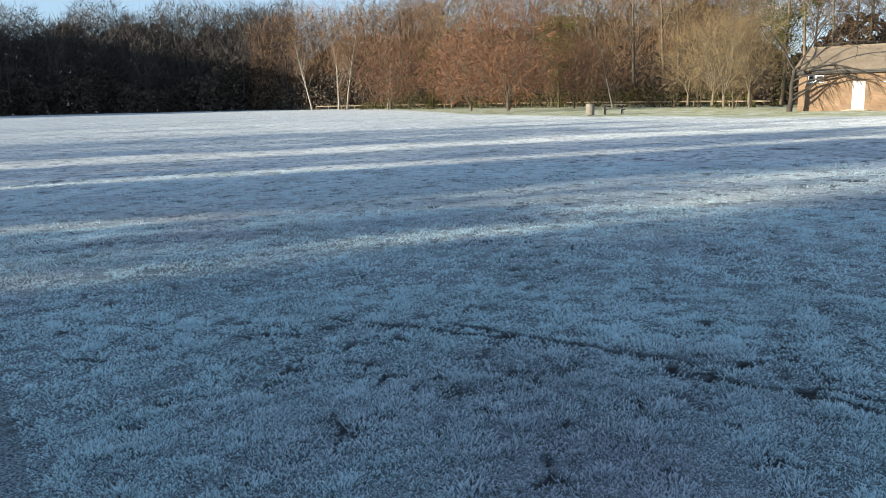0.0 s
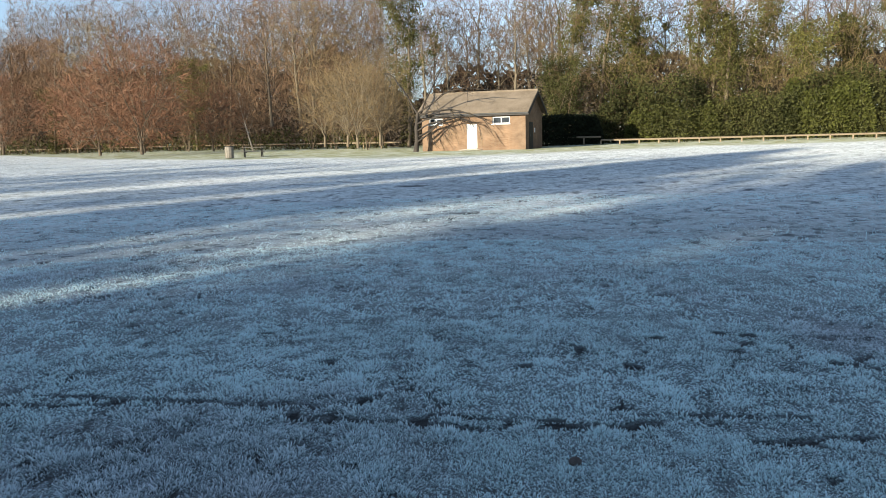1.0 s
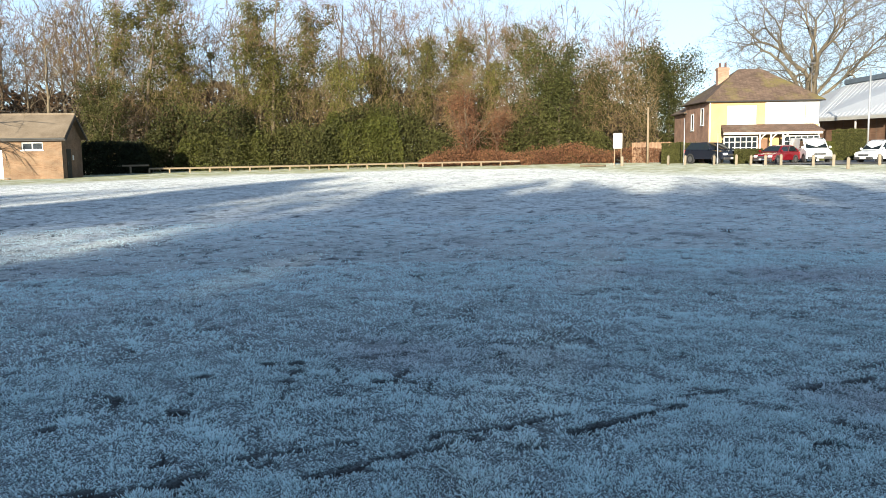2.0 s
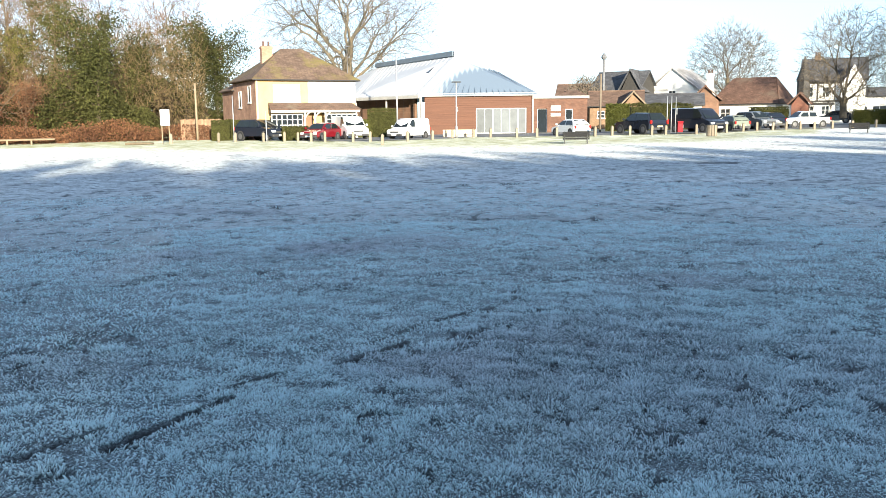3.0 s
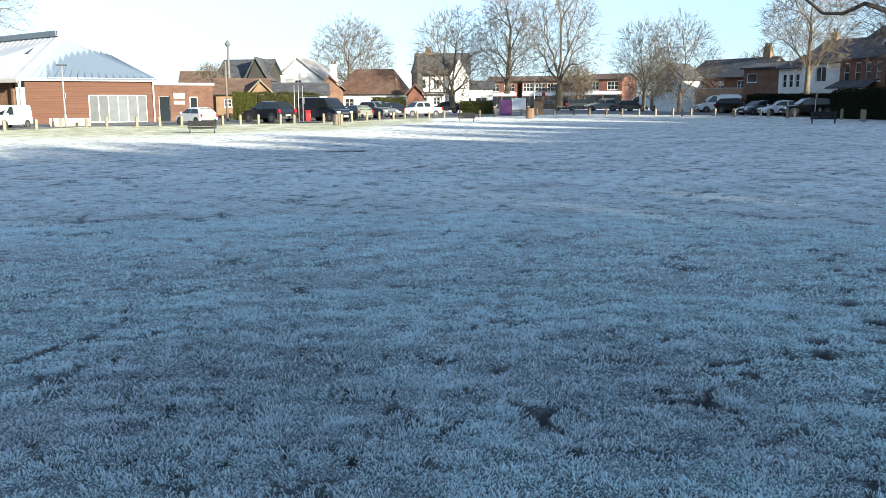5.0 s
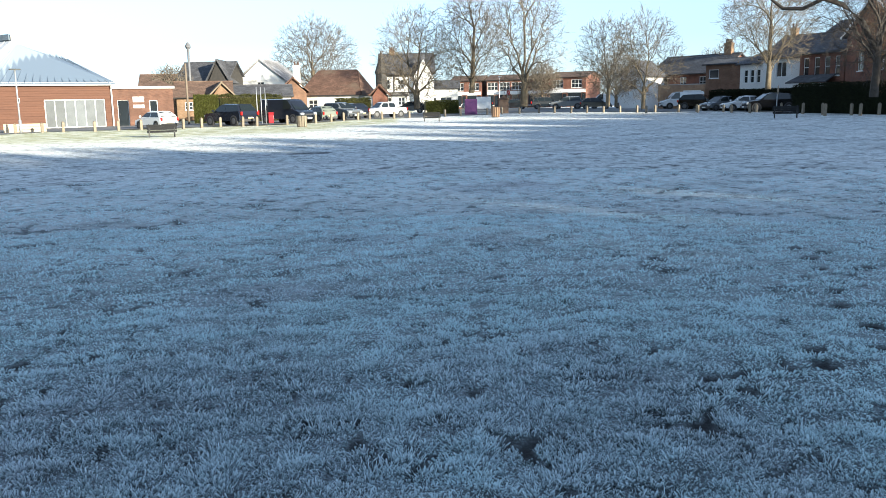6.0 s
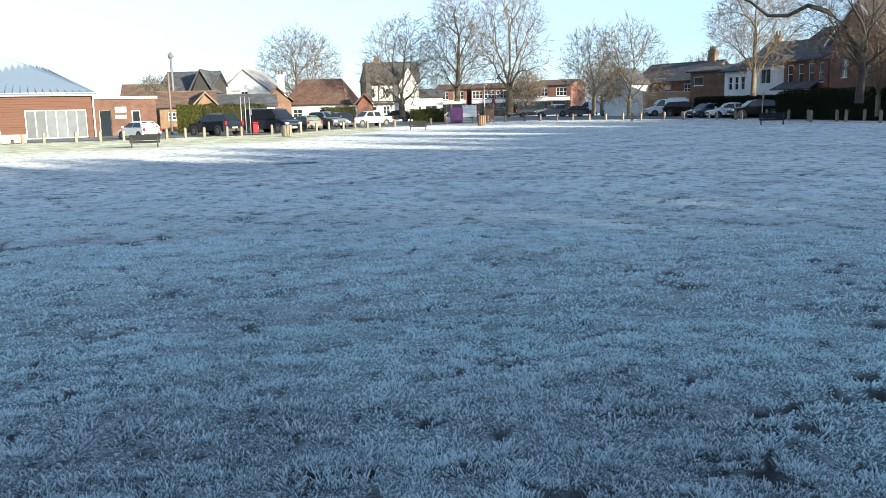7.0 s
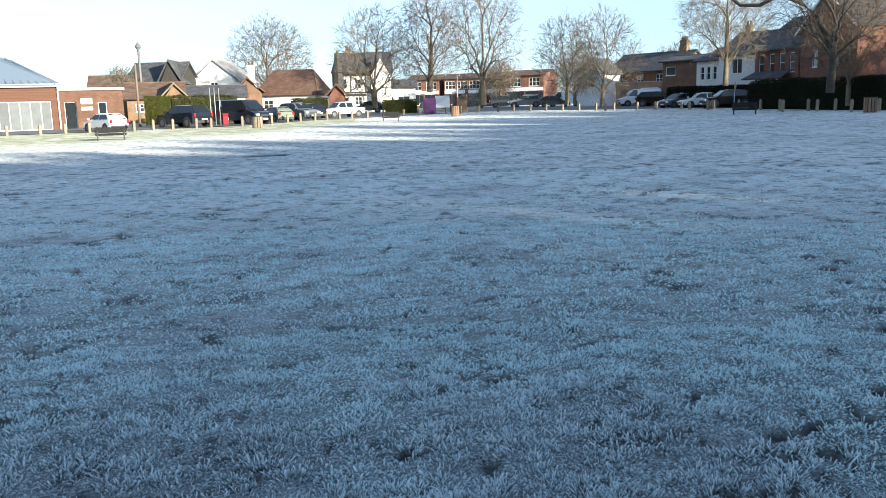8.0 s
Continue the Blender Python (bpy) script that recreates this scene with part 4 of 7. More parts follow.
# Unseen bare trees, added to stripe the shadows.
for v in np.concatenate([[14.2, 15.4, 16.8, 18.0, 21.2, 22.4, 24.0, 29.5, 33, 38, 44, 52, 63, 70, 82, 95, 110]]):
    bare(sun_kinds, -60 * 0.985 - v * 0.174 + rng.uniform(-2, 2), -60 * 0.174 + v * 0.985 + rng.uniform(-0.5, 0.5), rng.uniform(0.8, 1.0),
         "unseen tall bare tree that casts stripes of shade", "sunward_tree", "sunward trees")

# ---- buildings ----
def brickwork(name, a, b, mortar, scale=1.0):
    """Brick courses on walls that face any way, with uneven brick colours."""
    ma = bpy.data.materials.new(name)
    ma.use_nodes = True
    nt = ma.node_tree
    n, l = nt.nodes, nt.links
    bs = n["Principled BSDF"]
    bs.inputs["Roughness"].default_value = 0.88
    co, sep, add, com = n.new("ShaderNodeTexCoord"), n.new("ShaderNodeSeparateXYZ"), n.new("ShaderNodeMath"), n.new("ShaderNodeCombineXYZ")
    l.new(co.outputs["Object"], sep.inputs[0])
    l.new(sep.outputs[0], add.inputs[0])
    l.new(sep.outputs[1], add.inputs[1])
    l.new(add.outputs[0], com.inputs[0])
    l.new(sep.outputs[2], com.inputs[1])
    br = n.new("ShaderNodeTexBrick")
    br.inputs["Color1"].default_value, br.inputs["Color2"].default_value, br.inputs["Mortar"].default_value = (*a, 1), (*b, 1), (*mortar, 1)
    br.inputs["Scale"].default_value = 4.44 / scale
    br.inputs["Mortar Size"].default_value = 0.03
    br.inputs["Brick Width"].default_value, br.inputs["Row Height"].default_value = 1.0, 0.333
    l.new(com.outputs[0], br.inputs["Vector"])
    tex, rng_, hsv = n.new("ShaderNodeTexNoise"), n.new("ShaderNodeMapRange"), n.new("ShaderNodeHueSaturation")
    tex.inputs["Scale"].default_value = 1.2
    tex.inputs["Detail"].default_value = 6
    l.new(co.outputs["Object"], tex.inputs["Vector"])
    l.new(tex.outputs[0], rng_.inputs[0])
    rng_.inputs[1].default_value, rng_.inputs[2].default_value, rng_.inputs[3].default_value, rng_.inputs[4].default_value = 0.3, 0.7, 0.75, 1.25
    l.new(rng_.outputs[0], hsv.inputs["Value"])
    l.new(br.outputs[0], hsv.inputs["Color"])
    l.new(hsv.outputs[0], bs.inputs["Base Color"])
    bp = n.new("ShaderNodeBump")
    bp.inputs["Strength"].default_value, bp.inputs["Distance"].default_value = 0.5, 0.01
    l.new(br.outputs["Fac"], bp.inputs["Height"])
    bp.invert = True
    l.new(bp.outputs[0], bs.inputs["Normal"])
    return ma


def tilework(name, a, b, moss=None, much=0.5):
    """Courses of roof tiles with uneven colours, weathered in patches."""
    ma = brickwork(name, a, b, tuple(0.45 * v for v in a), 1.25)
    if moss:
        nt = ma.node_tree
        n, l = nt.nodes, nt.links
        bs = n["Principled BSDF"]
        src = bs.inputs["Base Color"].links[0].from_socket
        co, tex, ramp, mix = n.new("ShaderNodeTexCoord"), n.new("ShaderNodeTexNoise"), n.new("ShaderNodeMapRange"), n.new("ShaderNodeMix")
        tex.inputs["Scale"].default_value, tex.inputs["Detail"].default_value, tex.inputs["Roughness"].default_value = 0.32, 8.0, 0.7
        ramp.inputs[1].default_value, ramp.inputs[2].default_value = 0.62 - 0.2 * much, 0.78 - 0.2 * much
        ramp.inputs[4].default_value = 0.85
        mix.data_type = "RGBA"
        mix.inputs[7].default_value = (*moss, 1)
        l.new(co.outputs["Object"], tex.inputs["Vector"])
        l.new(tex.outputs[0], ramp.inputs[0])
        l.new(ramp.outputs[0], mix.inputs[0])
        l.new(src, mix.inputs[6])
        l.new(mix.outputs[2], bs.inputs["Base Color"])
    return ma


BRICK = brickwork("brick", (0.18, 0.105, 0.055), (0.235, 0.15, 0.085), (0.21, 0.17, 0.12))
BRICK_RED = brickwork("brick_red", (0.15, 0.055, 0.034), (0.20, 0.08, 0.047), (0.16, 0.12, 0.095))
BRICK_BROWN = brickwork("brick_brown", (0.15, 0.08, 0.046), (0.20, 0.11, 0.065), (0.17, 0.13, 0.10))
BRICK_HALL = brickwork("brick_hall", (0.105, 0.05, 0.032), (0.145, 0.074, 0.047), (0.13, 0.085, 0.065))
BRICK_SIDE = brickwork("brick_side", (0.36, 0.20, 0.13), (0.45, 0.27, 0.18), (0.28, 0.22, 0.17))
BRICK_BUFF = brickwork("brick_buff", (0.30, 0.175, 0.095), (0.37, 0.235, 0.135), (0.30, 0.25, 0.19))
ROOF_TILE = tilework("roof_tile", (0.12, 0.075, 0.05), (0.19, 0.12, 0.085), (0.20, 0.17, 0.12), 0.5)
ROOF_MOSS = tilework("roof_moss", (0.12, 0.078, 0.055), (0.18, 0.125, 0.09), (0.17, 0.145, 0.035), 0.75)
ROOF_GREY = surf("roof_grey", (0.15, 0.115, 0.075), (0.25, 0.20, 0.14), 1.2, 0.85, bump=0.5, fine=10)
ROOF_SLATE = tilework("roof_slate", (0.06, 0.06, 0.066), (0.11, 0.11, 0.12), (0.17, 0.17, 0.175), 0.4)
ROOF_RUST = tilework("roof_rust", (0.11, 0.06, 0.04), (0.165, 0.095, 0.065), (0.17, 0.13, 0.09), 0.5)
ROOF_FROST = tilework("roof_frost", (0.24, 0.23, 0.23), (0.34, 0.33, 0.33), (0.50, 0.50, 0.51), 0.6)
HALL_METAL = surf("hall_metal", (0.52, 0.54, 0.58), (0.64, 0.655, 0.68), 0.35, 0.55, bump=0.1, fine=20, stretch=(1, 1, 0.35))
ZINC = bpy.data.materials.new("zinc")
ZINC.use_nodes = True
CREAM = surf("cream_render", (0.46, 0.31, 0.13), (0.56, 0.40, 0.19), 1, 0.85, bump=0.15)
WHITE = surf("white_paint", (0.70, 0.70, 0.68), (0.82, 0.82, 0.80), 3, 0.6, bump=0.1)
RENDER = surf("white_render", (0.66, 0.65, 0.62), (0.80, 0.79, 0.76), 0.7, 0.85, bump=0.15)
TIMBER_DARK = surf("dark_timber", (0.02, 0.018, 0.015), (0.05, 0.045, 0.04), 3, 0.7)
CONCRETE = surf("concrete", (0.32, 0.31, 0.29), (0.46, 0.45, 0.42), 2, 0.9)
LEAD = surf("lead", (0.12, 0.12, 0.125), (0.20, 0.20, 0.21), 2, 0.6)
GLASS = glass("window_glass")
# Panes coloured pale to stand in for their sunlit, blown-out white.
PALE_PANE = surf("pale_pane", (0.46, 0.45, 0.43), (0.62, 0.61, 0.59), 1.5, 0.4, bump=0)
OBSCURED = surf("obscured_glass", (0.055, 0.065, 0.075), (0.10, 0.115, 0.125), 1.5, 0.5, bump=0, vary=0.25)
BLACK = surf("black_paint", (0.012, 0.012, 0.012), (0.03, 0.03, 0.03), 4, 0.6)
DOOR_WHITE = surf("white_door", (0.74, 0.76, 0.78), (0.84, 0.86, 0.88), 3, 0.5, bump=0.05)
BLUE_GREY = surf("blue_grey_board", (0.12, 0.15, 0.18), (0.18, 0.22, 0.26), 2, 0.7)


def zinc_material(ma):
    """Standing seam zinc, darker in a ragged-edged dome above the eaves."""
    nt = ma.node_tree
    n, l = nt.nodes, nt.links
    bs = n["Principled BSDF"]
    co, sep = n.new("ShaderNodeTexCoord"), n.new("ShaderNodeSeparateXYZ")
    l.new(co.outputs["Object"], sep.inputs[0])

    def calc(op, p, q=0.0):
        m = n.new("ShaderNodeMath")
        m.operation = op
        for k, v in enumerate((p, q)):
            if isinstance(v, float):
                m.inputs[k].default_value = v
            else:
                l.new(v, m.inputs[k])
        return m.outputs[0]

    across = calc("POWER", calc("ABSOLUTE", calc("DIVIDE", calc("SUBTRACT", sep.outputs[0], 5.9), 4.5)), 2.0)
    upward = calc("POWER", calc("ABSOLUTE", calc("DIVIDE", calc("SUBTRACT", sep.outputs[2], 3.4), 2.9)), 2.0)
    comb = calc("MULTIPLY", calc("SINE", calc("MULTIPLY", sep.outputs[0], 13.0)), 0.13)
    soft = n.new("ShaderNodeTexNoise")
    soft.inputs["Scale"].default_value, soft.inputs["Detail"].default_value = 0.9, 4.0
    l.new(co.outputs["Object"], soft.inputs["Vector"])
    edge = calc("ADD", calc("ADD", across, upward), calc("ADD", comb, calc("MULTIPLY", soft.outputs[0], 0.35)))
    ramp = n.new("ShaderNodeMapRange")
    ramp.inputs[1].default_value, ramp.inputs[2].default_value = 1.0, 1.22
    l.new(edge, ramp.inputs[0])
    col = n.new("ShaderNodeMix")
    col.data_type = "RGBA"
    col.inputs[6].default_value, col.inputs[7].default_value = (0.17, 0.215, 0.28, 1), (0.33, 0.39, 0.45, 1)
    l.new(ramp.outputs[0], col.inputs[0])
    l.new(col.outputs[2], bs.inputs["Base Color"])
    bs.inputs["Roughness"].default_value = 0.6


zinc_material(ZINC)
CLADDING = surf("cladding", (0.085, 0.036, 0.02), (0.135, 0.06, 0.033), 1.5, 0.75, bump=0.3, stretch=(0.25, 0.25, 6))


def front(x0, y0, x1, y1):
    """A frame with its x along a front that runs between two points, y going in; and the width."""
    return spot(x0, y0, math.degrees(math.atan2(y1 - y0, x1 - x0))), math.hypot(x1 - x0, y1 - y0)


def pierced(width, height, thick, holes, y=0.0, low=-0.3):
    """One wall with openings (x0, z0, x1, z1) that go through it."""
    xs = sorted({0.0, width, *(h[0] for h in holes), *(h[2] for h in holes)})
    zs = sorted({low, height, *(max(h[1], low) for h in holes), *(h[3] for h in holes)})
    solid = lambda i, k: 0 <= i < len(xs) - 1 and 0 <= k < len(zs) - 1 and not any(h[0] < (xs[i] + xs[i + 1]) / 2 < h[2] and h[1] < (zs[k] + zs[k + 1]) / 2 < h[3] for h in holes)  # noqa: E731
    g, at_ = Geo(), {}

    def vert(i, k, s):
        if (i, k, s) not in at_:
            at_[i, k, s] = len(g.v)
            g.v.append((xs[i], y + thick * s, zs[k]))
        return at_[i, k, s]

    for i in range(len(xs) - 1):
        for k in range(len(zs) - 1):
            if not solid(i, k):
                continue
            ring = ((i, k), (i + 1, k), (i + 1, k + 1), (i, k + 1))
            for s in (0, 1):
                g.f.append(tuple(vert(*c, s) for c in ring))
            for (a, b), (di, dk) in zip(zip(ring, ring[1:] + ring[:1]), ((0, -1), (1, 0), (0, 1), (-1, 0))):
                if not solid(i + di, k + dk):
                    g.f.append((vert(*a, 0), vert(*b, 0), vert(*b, 1), vert(*a, 1)))
    return g


def window(parent, x0, z0, x1, z1, y=0.0, bars=(1, 1), frame_mat=None, pane_mat=None, depth=0.08, sill=True, name="window", label=""):
    """A window set back in its opening: frame with bars, panes, sill."""
    g, t = Geo(), 0.07
    y0 = y + depth
    g.box(x0, y0, z0, x1, y0 + 0.06, z0 + t).box(x0, y0, z1 - t, x1, y0 + 0.06, z1)
    g.box(x0, y0, z0 + t, x0 + t, y0 + 0.06, z1 - t).box(x1 - t, y0, z0 + t, x1, y0 + 0.06, z1 - t)
    for k in range(1, bars[0]):
        x = x0 + (x1 - x0) * k / bars[0]
        g.box(x - 0.03, y0 + 0.005, z0 + t, x + 0.03, y0 + 0.055, z1 - t)
    for k in range(1, bars[1]):
        z = z0 + (z1 - z0) * k / bars[1]
        g.box(x0 + t, y0 + 0.008, z - 0.025, x1 - t, y0 + 0.052, z + 0.025)
    win = part(name, g, frame_mat or WHITE, parent, label)
    for k in range(bars[0]):
        a, b = x0 + (x1 - x0) * k / bars[0], x0 + (x1 - x0) * (k + 1) / bars[0]
        part("pane", Geo().box(a + 0.035, y0 + 0.025, z0 + t, b - 0.035, y0 + 0.035, z1 - t), pane_mat or GLASS, win)
    if sill:
        part("sill", Geo().box(x0 - 0.06, y - 0.06, z0 - 0.06, x1 + 0.06, y + depth, z0, 0.01), frame_mat or WHITE, win)
    return win


def door(parent, x0, x1, top, y=0.0, material=None, label="", low=0.0):
    g = Geo().box(x0 + 0.05, y + 0.08, low, x1 - 0.05, y + 0.13, top - 0.05, 0.008)
    for a, b in ((0.18, 0.45), (0.55, 0.9)):
        g.box(x0 + 0.17, y + 0.065, low + (top - low) * a, x1 - 0.17, y + 0.08, low + (top - low) * b, 0.006)
    leaf = part("door", g, material or DOOR_WHITE, parent, label)
    part("door_frame", Geo().box(x0, y + 0.03, low, x0 + 0.05, y + 0.14, top).box(x1 - 0.05, y + 0.03, low, x1, y + 0.14, top).box(x0 + 0.05, y + 0.03, top - 0.05, x1 - 0.05, y + 0.14, top), WHITE, leaf)
    part("handle", Geo().tube([(x0 + 0.14, y + 0.03, low + 1.0), (x0 + 0.14, y + 0.03, low + 1.12)], [0.015, 0.015], 6), LEAD, leaf)
    return leaf


def chimney(parent, x, y, low, top, size=0.7, pots=2, material=None):
    g = Geo().box(x - size / 2, y - 0.3, low, x + size / 2, y + 0.3, top - 0.25).box(x - size / 2 - 0.06, y - 0.36, top - 0.25, x + size / 2 + 0.06, y + 0.36, top - 0.08).box(x - size / 2, y - 0.3, top - 0.08, x + size / 2, y + 0.3, top)
    stack = part("chimney", g, material or BRICK, parent)
    for k in range(pots):
        px = x + size * ((k + 0.5) / pots - 0.5)
        pot = part("chimney_pot", Geo().lathe([(0.11, 0), (0.13, 0.05), (0.10, 0.1), (0.09, 0.4), (0.12, 0.45)], 8), ROOF_RUST, stack, smooth=True)
        pot.location = (px, y, top)
    return stack


def slab(points, thick=0.14):
    """A roof plane as a slab with thickness."""
    p = [Vector(q) for q in points]
    nrm = (p[1] - p[0]).cross(p[-1] - p[0]).normalized()
    if nrm.z < 0:
        nrm = -nrm
    n = len(p)
    return [tuple(q) for q in p] + [tuple(q + nrm * thick) for q in p], [tuple(range(n)), tuple(range(2 * n - 1, n - 1, -1))] + [(j, (j + 1) % n, (j + 1) % n + n, j + n) for j in range(n)]


def roof(parent, x0, y0, x1, y1, eave, ridge, style, material, over=0.35, name="roof", hip=None):
    """hip: four slopes; side: ridge along x with gable ends; front: ridge along y, gable to the front."""
    a, b, c, d = x0 - over, y0 - over, x1 + over, y1 + over
    g = Geo()
    if style == "hip":
        in_ = hip if hip is not None else min((c - a), (d - b)) / 2
        m = (b + d) / 2
        p, q = (a + in_, m, ridge), (c - in_, m, ridge)
        for pts in (((a, b, eave), (c, b, eave), q, p), ((c, d, eave), (a, d, eave), p, q), ((a, d, eave), (a, b, eave), p), ((c, b, eave), (c, d, eave), q)):
            g.add(*slab(pts, 0.12))
    elif style == "side":
        m = (y0 + y1) / 2
        g.add(*slab(((a, b, eave), (c, b, eave), (c, m, ridge), (a, m, ridge)))).add(*slab(((c, d, eave), (a, d, eave), (a, m, ridge), (c, m, ridge))))
        g.tube([(a, m, ridge + 0.12), (c, m, ridge + 0.12)], [0.12, 0.12], 6)
    else:
        m = (x0 + x1) / 2
        g.add(*slab(((a, d, eave), (a, b, eave), (m, b, ridge), (m, d, ridge)))).add(*slab(((c, b, eave), (c, d, eave), (m, d, ridge), (m, b, ridge))))
        g.tube([(m, b, ridge + 0.12), (m, d, ridge + 0.12)], [0.12, 0.12], 6)
    ob = part(name, g, material, parent)
    gut = Geo()
    if style != "front":
        gut.box(a, b - 0.09, eave - 0.02, c, b, eave + 0.09, 0.02)
    if gut.v:
        part("gutter", gut, BLACK, ob)
    return ob


def gable(parent, x0, x1, eave, ridge, y0, y1, material, along="front"):
    """Triangular end walls under a pitched roof."""
    turn = Matrix(((0, 1, 0, 0), (1, 0, 0, 0), (0, 0, 1, 0), (0, 0, 0, 1)))
    for k in (0, 1):
        if along == "front":
            y = (y0, y1 - 0.2)[k]
            g = Geo().prism([(x0, eave), (x1, eave), ((x0 + x1) / 2, ridge)], y, y + 0.2)
        else:
            x = (x0, x1 - 0.2)[k]
            g = Geo().prism([(y0, eave), (y1, eave), ((y0 + y1) / 2, ridge)], x, x + 0.2, turn)
        part("gable", g, material, parent)


def building(name, label, ends, depth, eave, ridge, style, wall, top, windows=(), doors=(), chimneys=(), bars=(2, 2), category="house", group="", hip=None, pane=None):
    m, w = front(*ends)
    ob = thing(name, label, category, group, m=m)
    holes = [q[:4] for q in windows] + [(a, -0.3, b, t) for a, b, t in doors]
    part("front_wall", pierced(w, eave, 0.25, holes), wall, ob)
    part("back_wall", Geo().box(0, depth - 0.25, -0.3, w, depth, eave), wall, ob)
    part("side_wall", Geo().box(0, 0.25, -0.3, 0.25, depth - 0.25, eave), wall, ob)
    part("side_wall", Geo().box(w - 0.25, 0.25, -0.3, w, depth - 0.25, eave), wall, ob)
    if style != "hip":
        gable(ob, 0, w, eave, ridge, 0, depth, wall, "front" if style == "front" else "side")
    roof(ob, 0, 0, w, depth, eave, ridge, style, top, hip=hip)
    for q in windows:
        window(ob, *q[:4], bars=q[4] if len(q) > 4 else bars, pane_mat=pane)
    for a, b, t in doors:
        door(ob, a, b, t)
    for c in chimneys:
        chimney(ob, *c)
    return ob, w


# The brick shed at the wood's edge.
shed, sw = building("shed", "small buff brick shed with a worn grey tiled roof", (39.65, 53.65, 43.9, 46.3), 4.6, 2.72, 4.35, "side", BRICK, ROOF_GREY,
                    windows=[(0.6, 2.02, 1.75, 2.52, (2, 1)), (5.85, 1.98, 7.25, 2.52, (2, 1))], doors=[(3.75, 4.6, 2.02)], category="shed")
part("fascia", Geo().box(-0.35, -0.39, 2.6, sw + 0.35, -0.35, 2.74), TIMBER_DARK, shed)
side_door = part("side_door", Geo().box(sw + 0.005, 0.9, 0, sw + 0.03, 1.9, 2.05, 0.005), BLACK, shed, "black painted side door standing in shade")
part("handle", Geo().box(sw + 0.03, 1.02, 0.95, sw + 0.06, 1.06, 1.15, 0.01), LEAD, side_door)
part("notice", Geo().box(sw + 0.005, 2.25, 1.25, sw + 0.02, 2.55, 1.6, 0.003), WHITE, shed, "small white notice")
part("bargeboard", Geo().add(*slab(((sw + 0.36, -0.35, 2.55), (sw + 0.40, -0.35, 2.55), (sw + 0.40, 2.2, 4.2), (sw + 0.36, 2.2, 4.2)), 0.18)).add(*slab(((sw + 0.36, 4.75, 2.55), (sw + 0.40, 4.75, 2.55), (sw + 0.40, 2.2, 4.2), (sw + 0.36, 2.2, 4.2)), 0.18)), TIMBER_DARK, shed)
fallen = thing("fallen_branch", "pale fallen branch lying before the shed", "branch", m=spot(41.0, 49.3, -55))
part("stem", Geo().tube([(-0.9, 0, 0.05), (-0.3, 0.1, 0.09), (0.3, -0.05, 0.07), (0.9, 0.1, 0.12)], [0.05, 0.06, 0.05, 0.03], 6), BARK_PALE, fallen, smooth=True)
part("side_branch", Geo().tube([(-0.1, 0.05, 0.09), (0.3, 0.3, 0.16), (0.5, 0.55, 0.12)], [0.03, 0.025, 0.012], 5), BARK_PALE, fallen, smooth=True)

# The pair of cottages beside the hall.
house, hw = building("house", "two storey cottages of cream and white with a mossy hipped roof", (70, 6, 73.2, -2.4), 7.2, 5.3, 8.35, "hip", CREAM, ROOF_MOSS,
                     windows=[(1.5, 3.35, 3.9, 5.0, (3, 1)), (5.6, 3.4, 7.9, 4.95, (3, 1))], hip=3.9, pane=PALE_PANE)
part("white_wall", Geo().box(4.6, -0.03, 3.3, 5.58, -0.003, 5.25).box(7.92, -0.03, 3.3, hw, -0.003, 5.25).box(5.58, -0.03, 4.97, 7.92, -0.003, 5.25), RENDER, house, "white rendered right half")
part("brick_side", Geo().box(-0.03, 0, -0.3, -0.003, 7.2, 5.28), BRICK_SIDE, house, "brown brick side wall")
for a, b, z in ((1.4, 2.2, 3.4), (4.4, 5.2, 3.0)):
    fr = part("window", Geo().box(-0.09, a, z, -0.031, a + 0.08, z + 1.5).box(-0.09, b - 0.08, z, -0.031, b, z + 1.5).box(-0.09, a + 0.08, z + 1.42, -0.031, b - 0.08, z + 1.5).box(-0.13, a - 0.05, z - 0.1, -0.031, b + 0.05, z), WHITE, house)
    part("pane", Geo().box(-0.05, a + 0.08, z, -0.032, b - 0.08, z + 1.42), GLASS, fr)
chimney(house, 2.1, 3.5, 5.2, 8.6, 0.95, 2, BRICK_SIDE)
chimney(house, hw - 0.8, 5.2, 5.2, 6.9, 0.8, 2, RENDER)
part("drainpipe", Geo().tube([(0.06, -0.08, 0), (0.06, -0.08, 5.3)], [0.05, 0.05], 6), WHITE, house)
part("rear_wing", Geo().box(0.1, 7.2, -0.3, 5.5, 11.6, 4.6), BRICK_SIDE, house)
roof(house, 0.1, 7.2, 5.5, 11.6, 4.6, 6.2, "hip", ROOF_TILE, 0.3, "rear_roof")
# Porch across the whole front, with glazed bays.
porch = part("porch_roof", Geo().add(*slab(((0.7, -1.5, 2.65), (hw - 0.1, -1.5, 2.65), (hw - 0.4, -0.01, 3.25), (1.0, -0.01, 3.25)), 0.1)), ROOF_TILE, house, "brown tiled porch roof")
part("porch_beam", Geo().box(0.8, -1.42, 2.45, hw - 0.2, -1.3, 2.64), WHITE, house)
for x in (3.75, 4.65, 5.6):
    post = part("porch_post", Geo().box(x - 0.06, -1.41, 0, x + 0.06, -1.31, 2.45, 0.01), WHITE, house)
    part("bracket", Geo().tube([(x, -1.36, 1.95), (x + 0.25, -1.36, 2.3), (x + 0.45, -1.36, 2.44)], [0.05, 0.045, 0.05], 4), WHITE, post)
